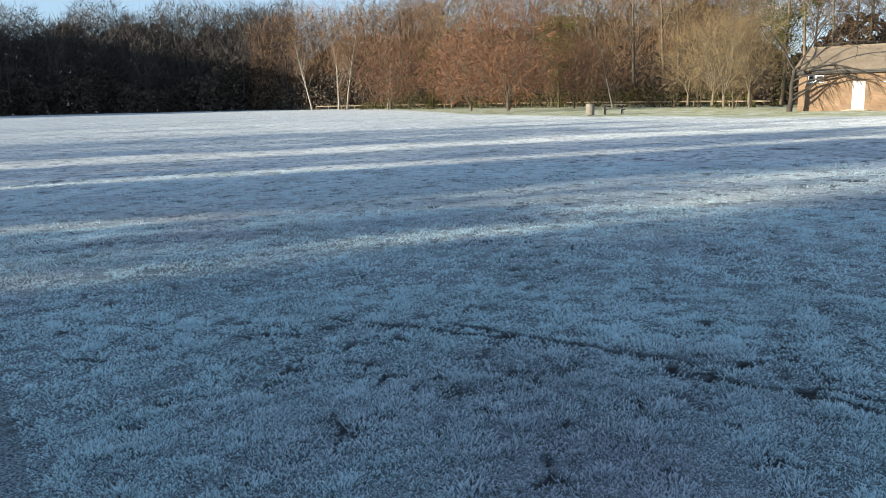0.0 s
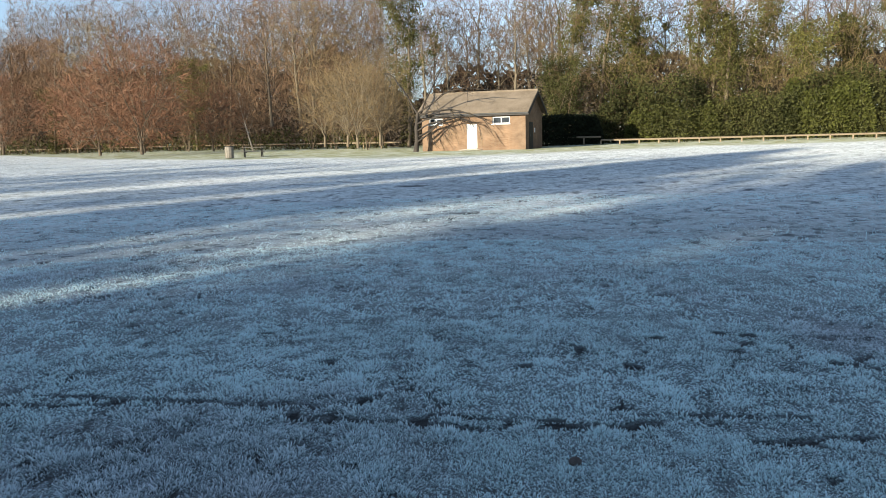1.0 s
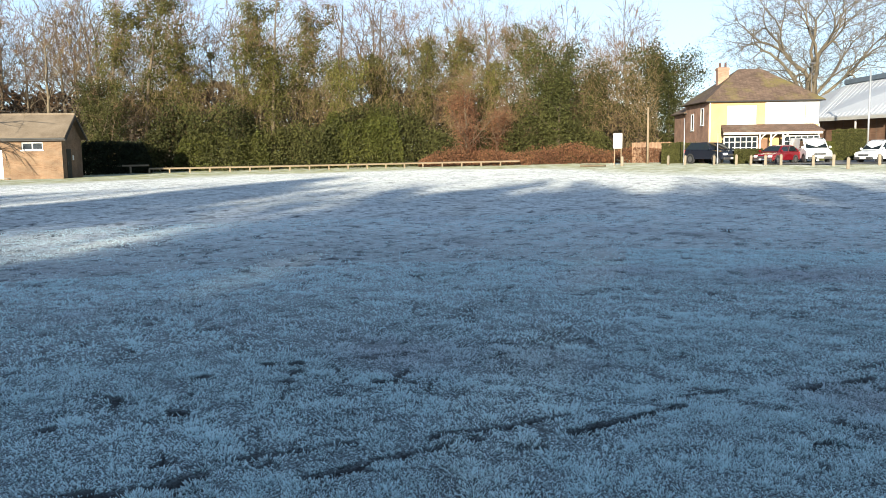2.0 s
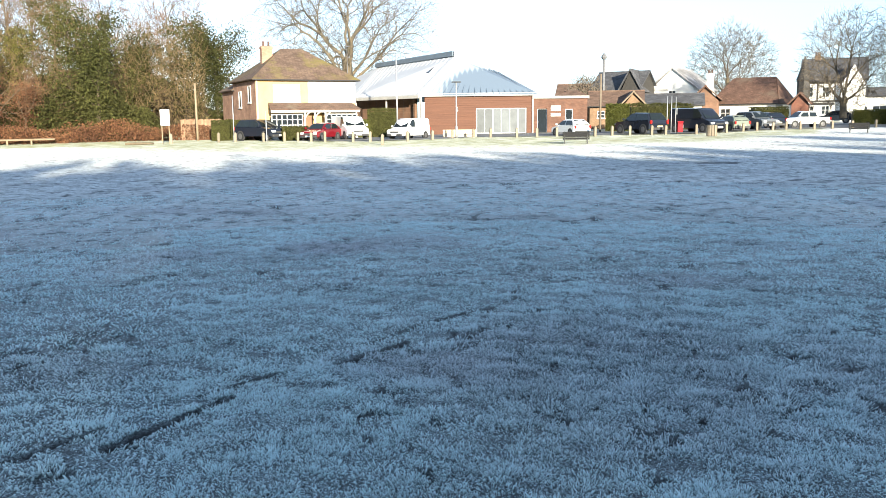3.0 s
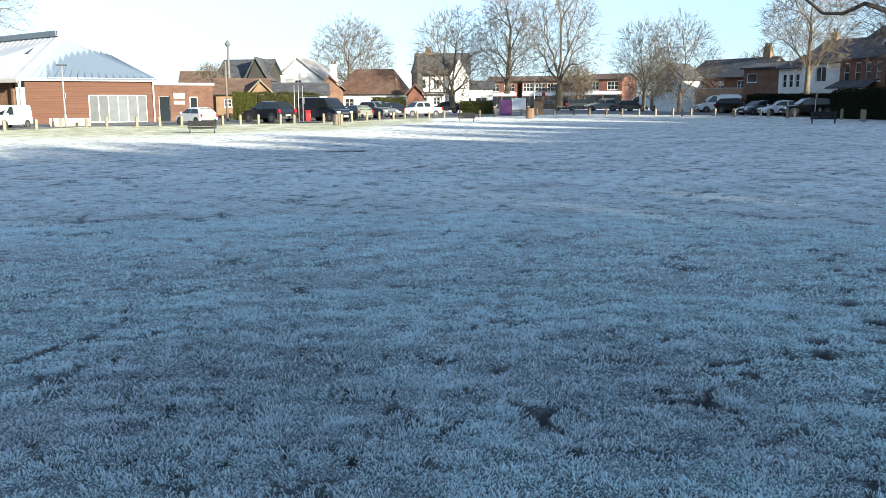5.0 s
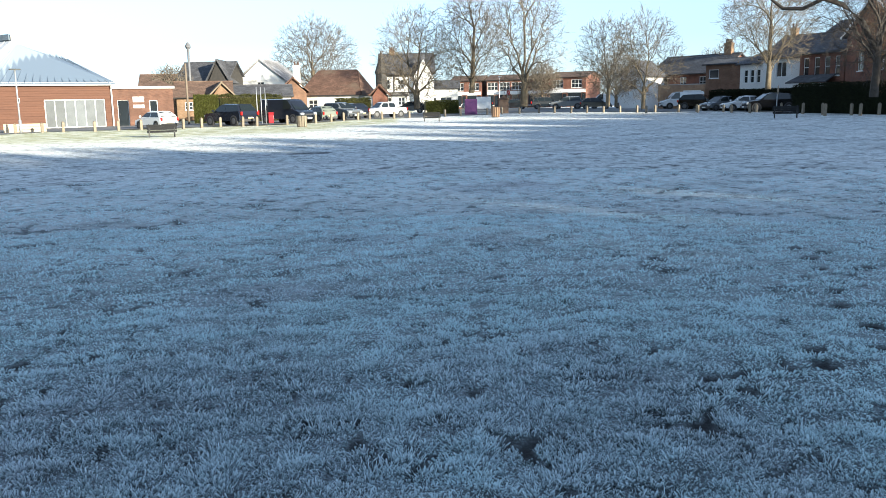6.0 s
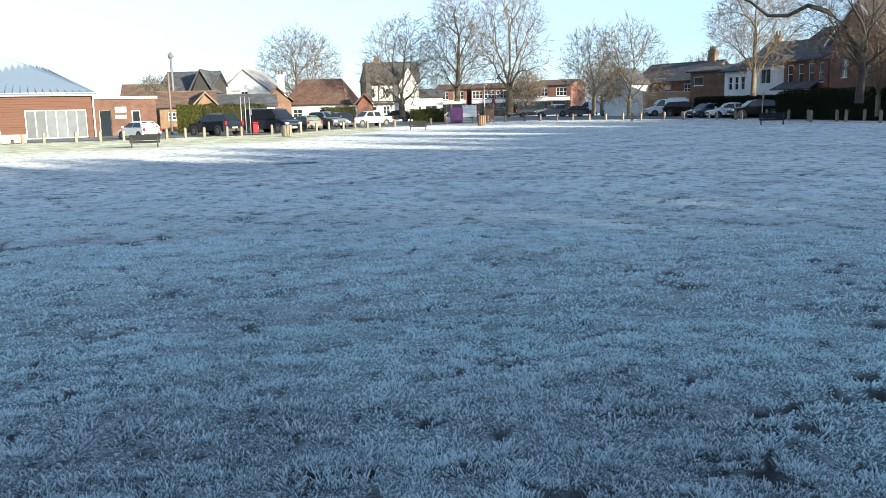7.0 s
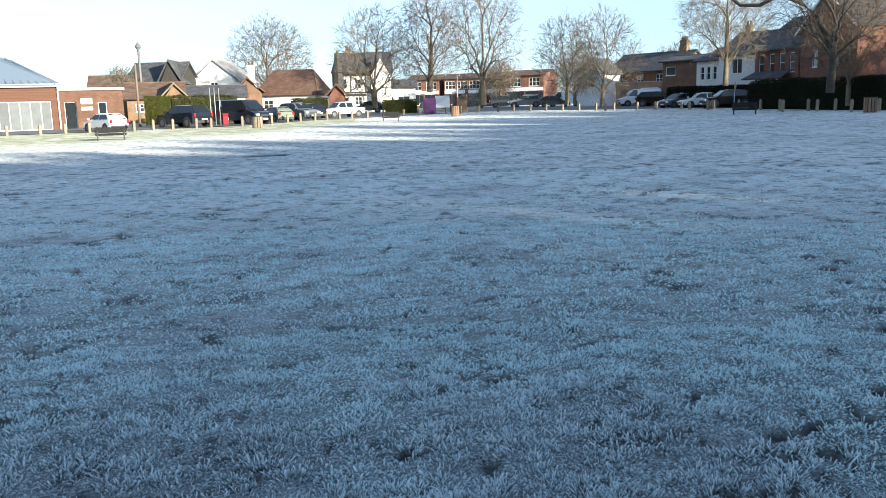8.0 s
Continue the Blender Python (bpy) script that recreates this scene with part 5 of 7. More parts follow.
for x0, x1 in ((0.85, 3.6), (5.7, 8.6)):
    part("bay_wall", Geo().box(x0, -1.3, -0.3, x1, -0.05, 0.85), RENDER, house)
    window(house, x0, 0.85, x1, 2.3, -1.35, (6, 3), sill=False, name="bay_window")
part("porch_door", Geo().box(4.0, -0.05, 0, 4.9, -0.005, 2.1, 0.01), surf("brown_door", (0.16, 0.08, 0.04), (0.24, 0.13, 0.07), 4, 0.6), house, "brown front door")
house.scale = (0.95, 0.97, 0.90)
aerial = thing("tv_aerial", "thin pale television aerial on a pole", "aerial", m=pose(78.6, -1.5, 6.2))
part("mast", Geo().tube([(0, 0, -0.3), (0, 0, 2.2)], [0.03, 0.025], 5), LEAD, aerial)
part("boom", Geo().tube([(-0.7, 0.1, 2.1), (0.5, -0.1, 2.1)], [0.02, 0.02], 4), LEAD, aerial)
for k in range(6):
    part("rod", Geo().tube([(-0.6 + k * 0.2, -0.25, 2.1), (-0.6 + k * 0.2, 0.25, 2.1)], [0.012, 0.012], 4), LEAD, aerial)

# The village hall: brick wings under a tall folded metal roof.
hall_m, hl = front(77.6, -8.4, 76.2, -18.2)
hall = thing("hall", "low brown brick hall under a tall pale metal roof", "hall", m=hall_m)
HALL_GLASS = [(4.7, 0.05, 9.3, 2.35)]
part("front_wall", pierced(hl, 3.45, 0.3, HALL_GLASS), CLADDING, hall)
for k in range(17):
    z = 0.2 * k + 0.02
    x1 = HALL_GLASS[0][0] if z < 2.35 else hl
    part("board", Geo().box(0.005, -0.025, z, x1 - 0.005, -0.003, z + 0.188, 0.006), CLADDING, hall)
    if z < 2.35:
        part("board", Geo().box(HALL_GLASS[0][2] + 0.005, -0.025, z, hl - 0.005, -0.003, z + 0.188, 0.006), CLADDING, hall)
part("fascia", Geo().box(-0.5, -0.45, 3.45, hl + 0.3, -0.1, 3.72, 0.02), WHITE, hall, "white painted fascia board")
win = window(hall, *HALL_GLASS[0], bars=(6, 1), pane_mat=OBSCURED, sill=False, name="glazed_screen", label="row of frosted glass doors")
inv = hall_m.inverted()


def hall_at(x, y, z):
    return tuple(inv @ Vector((x, y, rise(77.6, -8.4) + z)))


eave_z, top_z = 3.55, 7.35
A, B, L = (-0.55, -0.5, eave_z), (hl + 0.35, -0.5, eave_z), hall_at(85.9, -1.9, eave_z)
P, N = hall_at(83.1, -12.0, top_z), hall_at(100.5, -5.4, top_z)
R, Q = hall_at(82.3, -16.4, 5.7), hall_at(83.0, -14.0, 7.1)
K, BK = hall_at(96, -21, eave_z), hall_at(106, -10, eave_z)
LB = hall_at(101, 3.0, eave_z)
FACETS = [("front_slope", (A, B, R, Q, P)), ("side_slope", (L, A, P, N)), ("rear_slope", (B, K, R)), ("rear_slope", (K, BK, N, P)), ("rear_slope", (K, P, Q)), ("rear_slope", (K, Q, R)), ("end_slope", (BK, LB, N)), ("end_slope", (LB, L, N))]
for key, pts in FACETS:
    metal = ZINC if key == "front_slope" else HALL_METAL
    sl = part(key, Geo().add(*slab(pts, 0.1)), metal, hall)
    if len(pts) > 3 and key != "rear_slope":
        seams = Geo()
        a, b, c, d = (Vector(p) for p in (pts[0], pts[1], pts[2], pts[-1]))
        count = int((b - a).length / 0.55)
        for k in range(1, count):
            f = k / count
            lo, hi = a.lerp(b, f), d.lerp(c, f)
            seams.tube([lo + Vector((0, 0, 0.13)), hi + Vector((0, 0, 0.13))], [0.035, 0.035], 4)
        part("seams", seams, metal, sl)
vent = part("ridge_vent", Geo().add(*slab((Vector(P) + Vector((0, 0, 0.1)), Vector(N) + Vector((0, 0, 0.1)), Vector(N) + Vector((0, 0.15, 0.58)), Vector(P) + Vector((0, 0.15, 0.58))), 0.25)), BLUE_GREY, hall, "dark louvred vent along the ridge")
caps = Geo()
for f in np.linspace(0, 1, 16):
    q = Vector(P).lerp(Vector(N), float(f))
    caps.box(q.x - 0.05, q.y - 0.22, q.z + 0.1, q.x + 0.05, q.y - 0.14, q.z + 0.62)
part("louvres", caps, CONCRETE, vent)
part("skylight", Geo().add(*slab([Vector(A).lerp(Vector(P), f).lerp(Vector(L).lerp(Vector(N), f), g) + Vector((0, 0, 0.14)) for f, g in ((0.55, 0.12), (0.55, 0.2), (0.72, 0.2), (0.72, 0.12))], 0.06)), GLASS, hall)
# Covered way on the side: dark wall set back, posts at the eave.
la, lb = Vector(hall_at(80.2, -8.0, 0)), Vector(hall_at(88.3, -2.6, 0))
way = (lb - la).normalized()
turn = Matrix.Translation(la) @ Matrix.Rotation(math.atan2(way.y, way.x), 4, "Z")
part("inner_wall", Geo().box(0, 0, -0.3, (lb - la).length, 0.3, 3.6, m=turn), BRICK_BROWN, hall)
part("side_fascia", Geo().add(*slab((Vector(A) + Vector((0, 0, -0.25)), Vector(L) + Vector((0, 0, -0.25)), Vector(L), Vector(A)), 0.12)), CONCRETE, hall)
for f in (0.02, 0.5, 0.97):
    q = Vector(A).lerp(Vector(L), f)
    part("eave_post", Geo().tube([(q.x + 0.3, q.y + 0.25, -0.3), (q.x + 0.3, q.y + 0.25, 3.55)], [0.09, 0.09], 8), CONCRETE, hall)
wall_lamp = part("wall_lamp", Geo().lathe([(0.05, 0), (0.12, 0.05), (0.14, 0.16), (0.05, 0.22)], 8, turn @ pose(3.0, -0.15, 2.1)), WHITE, hall, "round white wall lamp", True)
# Entrance wing with a flat roof.
wing = part("entrance_wall", pierced(4.9, 3.15, 0.3, [(0.35, -0.3, 1.25, 2.25), (2.9, 0.9, 3.6, 2.2)], -0.05), BRICK_HALL, hall)
wing.location = (hl + 0.02, 0, 0)
part("entrance_roof", Geo().box(hl - 0.1, -0.25, 3.15, hl + 5.1, 7, 3.38, 0.02), CONCRETE, hall, "flat pale parapet roof")
part("entrance_side", Geo().box(hl + 4.62, 0.25, -0.3, hl + 4.92, 7, 3.15), BRICK_HALL, hall)
window(hall, hl + 2.92, 0.9, hl + 3.62, 2.2, -0.05, (1, 1))
door(hall, hl + 0.37, hl + 1.27, 2.25, 0.1, GLASS, "dark glazed entrance door")
for z in (1.55, 2.05):
    part("notice_board", Geo().box(hl + 1.6, -0.1, z, hl + 2.5, -0.06, z + (0.45 if z > 2 else 0.28), 0.01), WHITE, hall, "white notice board")
part("downpipe", Geo().tube([(hl - 0.05, -0.12, 0), (hl - 0.05, -0.12, 3.45)], [0.06, 0.06], 8), WHITE, hall)
part("downpipe", Geo().tube([(-0.3, -0.3, 0), (-0.3, -0.3, 3.45)], [0.06, 0.06], 8), WHITE, hall)

# Houses and shops beyond the car park.
building("bungalow", "brown roofed bungalow behind the hall", (96, -25.1, 94.6, -29.9), 7, 3.1, 4.5, "hip", BRICK_BUFF, ROOF_TILE, category="bungalow")
building("outbuilding", "low outbuilding with a tan gable and grey tiles", (88.5, -27.4, 86.6, -32.4), 6, 2.3, 3.9, "side", BRICK, ROOF_TILE, windows=[(0.8, 1.1, 1.6, 1.9)], category="outbuilding")
building("outbuilding", "tan gabled outbuilding end beside the hedge", (86.3, -30.2, 85.7, -32.4), 4, 2.2, 3.7, "front", BRICK, ROOF_GREY, category="outbuilding")
building("house", "far brown roofed house with a dark gable", (139, -37.6, 137, -43.0), 8, 4.5, 6.4, "side", BRICK_BROWN, ROOF_TILE, group="far houses")
building("house", "dark gabled house with grey tiles", (124.5, -38.8, 119.6, -44.4), 8, 4.6, 7.6, "side", TIMBER_DARK, ROOF_SLATE, group="far houses")
building("house", "dark gabled end of the grey tiled house", (121, -42.2, 119.4, -44.6), 6, 4.5, 7.7, "front", TIMBER_DARK, ROOF_SLATE, group="far houses")
building("house", "white gabled house with a frosted roof", (125.5, -48.2, 120.5, -53.9), 9, 4.7, 8.0, "front", RENDER, ROOF_FROST, windows=[(3.2, 4.0, 4.3, 5.0, (2, 1)), (1.5, 1.0, 2.6, 2.2)], group="far houses")
building("house", "low house with a frosted slate roof", (93.9, -34.6, 91.1, -41.2), 6, 2.3, 3.6, "side", RENDER, ROOF_SLATE, group="far houses")
building("house", "tile hung gable house with a white chimney", (97.6, -42.9, 96.2, -45.6), 7, 2.9, 4.5, "front", BRICK_BROWN, ROOF_RUST, chimneys=[(1.9, 3.5, 3.9, 6.2, 0.8, 2, RENDER)], group="far houses")
building("house", "long low house with a steep rusty tiled roof", (99.9, -46.6, 94.6, -52.0), 8, 2.35, 5.6, "hip", RENDER, ROOF_RUST, windows=[(1.0, 0.8, 2.2, 1.9), (4.6, 0.8, 5.8, 1.9)], hip=1.6, group="far houses")
building("porch_house", "little gabled porch with tiled roof", (91.2, -52.0, 90.2, -53.4), 2.5, 2.2, 3.4, "front", BRICK_RED, ROOF_RUST, category="porch")
inn, iw = building("inn", "white timbered inn with a dark steep roof", (112.2, -65.6, 108.0, -72.4), 9, 5.4, 8.6, "side", RENDER, ROOF_SLATE,
                   windows=[(0.5, 3.3, 1.4, 4.7), (2.6, 3.3, 3.5, 4.7), (0.6, 0.9, 1.6, 2.1), (2.6, 0.9, 3.6, 2.1)], doors=[(4.4, 5.3, 2.1)], chimneys=[(1.8, 4.5, 7.5, 9.3, 0.8, 3)], category="inn")
part("timbering", Geo().box(0, -0.03, 2.6, iw, -0.003, 2.85).box(1.9, -0.03, 2.85, 2.1, -0.003, 5.4).box(4.1, -0.03, 2.85, 4.3, -0.003, 5.4).box(0, -0.03, 5.1, iw, -0.003, 5.35), TIMBER_DARK, inn)
part("turret", Geo().lathe([(0.9, 2.8), (0.9, 5.6), (1.05, 5.7), (0.5, 7.4), (0.05, 9.0)], 8, pose(0.2, 0.2, 0)), TIMBER_DARK, inn, "pointed dark corner turret")
part("cross_gable", Geo().prism([(5.0, 0), (7.9, 0), (7.9, 5.0), (6.45, 7.6), (5.0, 5.0)], -0.8, 3.0), RENDER, inn, "white front gable")
part("inn_board", Geo().box(1.2, -0.2, 2.2, 4.2, -0.1, 2.55, 0.01), BLACK, inn, "black name board")
building("shop", "low white shop with a dark roof", (110.8, -72.1, 107.6, -76.6), 7, 3.2, 4.4, "side", RENDER, ROOF_SLATE, windows=[(0.5, 0.6, 2.2, 2.0), (2.8, 0.6, 4.6, 2.0)], category="shop", group="shops")


def shop(ends, label, bays, eave=5.0, ridge=5.9, wall=None, awning=None):
    m, w = front(*ends)
    wins = []
    for k in range(bays):
        c = w * (k + 0.5) / bays
        wins.append((c - 0.95, 3.25, c + 0.95, 4.65, (3, 2)))
    ob, w = building("shop", label, ends, 8, eave, ridge, "side", wall or BRICK_RED, ROOF_TILE, windows=wins, category="shop", group="shops")
    part("fascia", Geo().box(0.1, -0.25, 2.5, w - 0.1, -0.003, 3.05, 0.02), awning or WHITE, ob, "white shop fascia")
    for k in range(bays):
        a, b = w * k / bays, w * (k + 1) / bays
        pane = part("shop_window", Geo().box(a + 0.2, -0.05, 0.5, b - 0.9, -0.004, 2.4), GLASS, ob)
        part("shop_frame", Geo().box(a + 0.1, -0.08, 0.4, b - 0.8, -0.051, 0.5).box(a + 0.1, -0.08, 2.4, b - 0.8, -0.051, 2.48), WHITE, pane)
        part("shop_door", Geo().box(b - 0.75, -0.06, 0, b - 0.1, -0.004, 2.3), GLASS, ob)
    return ob


shop((131.0, -92.0, 126.7, -95.8), "red brick shop with white bay windows", 2)
shop((125.8, -96.3, 120.6, -100.6), "red brick shop with white framed windows", 3)
shop((120.0, -101.2, 114.0, -105.0), "red brick shop with pale fascia below", 2)
shop((112.5, -99.6, 106.5, -102.7), "brick shop with white single storey front", 2)
building("house", "white gabled house among bare trees", (80.4, -83.2, 76.4, -83.9), 4.2, 3.9, 5.9, "front", RENDER, ROOF_SLATE, windows=[(1.5, 2.4, 2.5, 3.6)], group="far houses")
building("house", "long terrace with slate roof and brick chimney", (80.0, -88.5, 69.0, -88.8), 8, 4.1, 6.5, "side", BRICK_RED, ROOF_SLATE, windows=[(2, 2.6, 3, 3.8), (5, 2.6, 6, 3.8), (8, 2.6, 9, 3.8)], chimneys=[(9.4, 4, 5.8, 8.0, 1.0, 4)], group="far houses")
building("house", "plain brown brick side wing", (65.7, -81.9, 61.5, -82.6), 7, 4.9, 5.6, "side", BRICK_BROWN, ROOF_SLATE, windows=[(0.4, 3.4, 1.6, 4.4, (1, 1))], group="far houses")
yard = thing("yard_wall", "long yellow brick yard wall in sunlight", "wall", m=front(71.7, -80.7, 66.0, -82.4)[0])
part("brickwork", Geo().box(0, 0, -0.2, 6, 0.25, 2.75), BRICK_BUFF, yard)
part("coping", Geo().box(-0.05, -0.04, 2.75, 6.05, 0.29, 2.85, 0.02), CONCRETE, yard)
part("garage_door", Geo().box(3.2, -0.05, 0, 5.4, -0.004, 2.1, 0.01), WHITE, yard, "white garage door")
building("house", "white rendered house with narrow windows", (58.6, -78.5, 55.6, -78.3), 8, 4.6, 6.0, "side", RENDER, ROOF_SLATE, windows=[(0.5, 2.7, 1.0, 4.1, (1, 2)), (1.3, 2.7, 1.8, 4.1, (1, 2)), (2.1, 2.7, 2.6, 4.1, (1, 2))], group="near houses")
building("house", "white rendered house with a bay roof", (55.2, -77.5, 51.0, -77.8), 9, 5.0, 7.4, "side", RENDER, ROOF_SLATE, windows=[(1.5, 3.2, 2.6, 4.7, (2, 1))], chimneys=[(0.8, 4.5, 6.5, 8.3, 0.6, 2)], group="near houses")
villa, vw = building("house", "red brick villa with white bay windows", (50.6, -76.8, 45.2, -75.3), 10, 5.2, 8.4, "side", BRICK_RED, ROOF_SLATE,
                     windows=[(0.5, 3.1, 1.2, 4.9, (1, 2)), (1.9, 3.1, 2.6, 4.9, (1, 2)), (3.2, 3.1, 3.9, 4.9, (1, 2)), (4.5, 3.1, 5.1, 4.9, (1, 2))], chimneys=[(4.6, 5, 7.4, 10.6, 1.2, 4, BRICK_BROWN)], group="near houses")
part("bay_roof", Geo().add(*slab(((-0.2, -1.5, 2.5), (vw - 0.6, -1.5, 2.5), (vw - 0.9, -0.01, 3.2), (0.1, -0.01, 3.2)), 0.1)), ROOF_SLATE, villa)
part("bay", Geo().box(0.0, -1.4, -0.3, vw - 0.8, -0.01, 2.45), RENDER, villa, "white ground floor bay")
manor, mw = building("house", "tall red brick house with a sunlit gable", (45.0, -75.2, 37.4, -70.4), 10, 6.4, 9.6, "front", BRICK_RED, ROOF_SLATE,
                     windows=[(2.0, 3.4, 3.0, 5.0), (5.4, 3.4, 6.4, 5.0)], chimneys=[(1.2, 6, 7.0, 10.8, 1.1, 3)], group="near houses")
part("bargeboard", Geo().add(*slab(((-0.36, -0.38, 6.3), (-0.36, -0.42, 6.3), (mw / 2, -0.42, 9.6), (mw / 2, -0.38, 9.6)), 0.2)).add(*slab(((mw + 0.36, -0.38, 6.3), (mw + 0.36, -0.42, 6.3), (mw / 2, -0.42, 9.6), (mw / 2, -0.38, 9.6)), 0.2)), WHITE, manor)

# ---- trees of the park and street ----
PARK = [
    (90.8, -58.2, 2.2, 0.42, BARK_PARK, TWIG_PARK, "wide bare park tree with low spreading limbs", 501, 13.2, 11.4, 0.03, 0.3, 0.1),
    (85.2, -62.4, 3.6, 0.38, BARK_PARK, TWIG_PARK, "tall upright bare park tree", 502, 16.0, 9.2, 0.18, 0.4, 0.8),
    (74.9, -62.1, 2.3, 0.42, BARK_PARK, TWIG_PARK, "tall vase shaped bare park tree with pale bark", 503, 16.5, 9.4, 0.06, 0.2, 0.1),
    (61.9, -62.0, 2.2, 0.22, BARK_PARK, TWIG_PARK, "small bare street tree with upswept branches", 504, 9.6, 7.2, 0.12, 0.2, 0.2),
    (54.6, -59.0, 2.0, 0.20, BARK_PARK, TWIG_PARK, "small bare forked tree with upswept branches", 505, 9.4, 7.4, 0.10, 0.2, 0.1),
    (45.6, -64.5, 3.7, 0.26, BARK_PARK, TWIG_PARK, "straight pale trunked bare park tree", 506, 12.6, 8.6, 0.30, 0.4, 0.9),
    (32.7, -57.4, 3.6, 0.30, BARK_DARK, TWIG_GREY, "dark bare tree with heavy crooked limbs", 507, 12.5, 9.5, 0.20, 0.0, 0.4),
    (33.2, -61.0, 1.8, 0.20, BARK_PARK, TWIG, "many stemmed bare tree beside the hedge", 508, 9.0, 6, 0.2, 0.1, 0.0),
    (105.0, -2.3, 6.0, 0.80, BARK_PARK, TWIG_PARK, "great spreading bare oak behind the cottages", 509, 21, 23, 0.28, 0.0, 0.3),
    (134.6, -66.1, 4.0, 0.5, BARK, TWIG_PARK, "rounded bare tree behind the rusty roof", 510, 16.2, 15.6, 0.06, 0.2, 0.4),
    (118.0, -36.0, 2.0, 0.20, BARK, TWIG_PARK, "small bare tree behind the hall", 511, 7, 6, 0.25, 0.2, 0.5),
    (86.0, -111.0, 2.4, 0.30, BARK, TWIG_GREY, "far bare tree behind the terrace", 512, 10, 9, 0.15, 0.2, 0.5),
    (92.0, -80.0, 2.0, 0.20, BARK, TWIG_PARK, "small bare tree before the shops", 513, 6.5, 5.5, 0.25, 0.2, 0.4),
    (66.5, -68.0, 1.6, 0.18, BARK_PARK, TWIG_PARK, "small bushy bare tree by the road", 514, 6.5, 5.5, 0.2, 0.2, 0.3),
]
for x, y, fork, rad, bark, twig, label, seed, high, wide, low, egg, leader in PARK:
    far = math.hypot(x, y)
    meshes = crowned(seed, high, wide, fork, rad, bark, twig, 2200 if wide > 13 else 1600 if wide > 8 else 900, low, 0.04 * wide + 0.35, 0.00031 * far, egg, leader, 2)
    plant("park_tree", list(zip(("trunk", "crown"), meshes)), label, "tree", "park trees" if seed < 509 else "far bare trees", spot(x, y, seed * 37 % 360, -1.0 if seed == 512 else 0.0))
bough = part("bough", Geo().tube([(0, 0, 4.4), (0.9, 0.5, 6.4), (1.9, 1.1, 7.5), (3.0, 1.7, 8.0), (4.1, 2.35, 7.4), (5.2, 3.0, 7.5), (6.2, 3.6, 8.5), (6.9, 4.0, 8.9)], [0.22, 0.2, 0.18, 0.16, 0.14, 0.12, 0.09, 0.04], 7), BARK_DARK, bpy.data.objects["park_tree.006"], "long crooked bough", True)
bough.matrix_world = Matrix.Translation((32.7, -57.4, rise(32.7, -57.4)))
bough.parent = None
bough.parent, bough.matrix_parent_inverse = bpy.data.objects["park_tree.006"], bpy.data.objects["park_tree.006"].matrix_basis.inverted()


# ---- hedges ----
def hedge(name, x0, y0, x1, y1, height, thick, n, material, label, seed, leaf=0.11):
    """A clipped hedge: a twiggy core clothed in leaves."""
    r = np.random.RandomState(seed)
    n = int(1.7 * n)
    f = r.uniform(0, 1, n)
    side = unit(np.array([y1 - y0, x0 - x1]))
    k = r.choice(3, n, p=[0.6, 0.25, 0.15])
    off = np.where(k == 0, r.normal(0.5, 0.03, n), r.uniform(-0.5, 0.5, n)) * thick
    z = np.where(k == 1, height * r.normal(1.0, 0.02, n), height * r.uniform(0, 1, n))
    x, y = x0 + (x1 - x0) * f + side[0] * off, y0 + (y1 - y0) * f + side[1] * off
    z = z * (1 + 0.05 * lumps(x, y, seed, 2, 2.0)) + rises(x, y)
    v, fc = leaves(np.stack([x, y, z], -1), leaf, seed)
    w = thick * 0.42
    low, top = rise(x0, y0) - 0.1, rise(x0, y0) + height * 0.93
    core = [(px + sx * side[0] * w, py + sx * side[1] * w, pz) for px, py in ((x0, y0), (x1, y1)) for sx in (-1, 1) for pz in (low, top)]
    tri = [(0, 1, 3), (0, 3, 2), (4, 6, 7), (4, 7, 5), (0, 4, 5), (0, 5, 1), (2, 3, 7), (2, 7, 6), (1, 5, 7), (1, 7, 3)]
    v, fc = np.concatenate([v, core]), np.concatenate([fc, np.array(tri) + len(v)])
    return tagged(new(name, soup(name, v, fc, material)), label, "hedge", kind="stuff")


hedge("hedge", 71.4, 9.8, 71.7, 6.9, 1.6, 1.4, 2800, EVERGREEN, "clipped green hedge beside the fence", 601)
hedge("hedge", 66.9, 3.9, 67.0, 1.9, 1.05, 0.9, 2400, EVERGREEN, "low clipped hedge before the cottages", 602)
hedge("hedge", 73.0, -3.0, 72.8, -5.4, 2.3, 1.6, 3150, EVERGREEN, "tall rounded hedge beside the hall", 603)
hedge("hedge", 72.5, -2.0, 72.6, -3.1, 1.5, 1.0, 1500, LAUREL, "yellowish shrub beside the tall hedge", 604)
hedge("hedge", 76.0, -25.0, 75.3, -27.0, 2.4, 1.6, 4500, LAUREL, "bright green tall hedge behind the cars", 605)
hedge("hedge", 77.2, -27.6, 77.0, -33.6, 2.4, 1.6, 4900, EVERGREEN, "long green hedge behind the cars", 606)
hedge("hedge", 84.4, -43.6, 84.6, -47.6, 1.9, 1.2, 4000, EVERGREEN, "dark green hedge before the rusty roofed house", 607)
hedge("hedge", 82.0, -53.5, 80.5, -57.0, 1.5, 1.2, 3000, LAUREL, "low green shrubs by the car park", 608)
hedge("hedge", 43.0, -65.0, 30.0, -60.8, 2.3, 1.4, 9800, SHADED_HEDGE, "high dark hedge before the villas", 609)
hedge("hedge", 58.0, -73.5, 46.5, -70.5, 2.0, 1.4, 7000, SHADED_HEDGE, "dark garden hedge behind parked cars", 610)

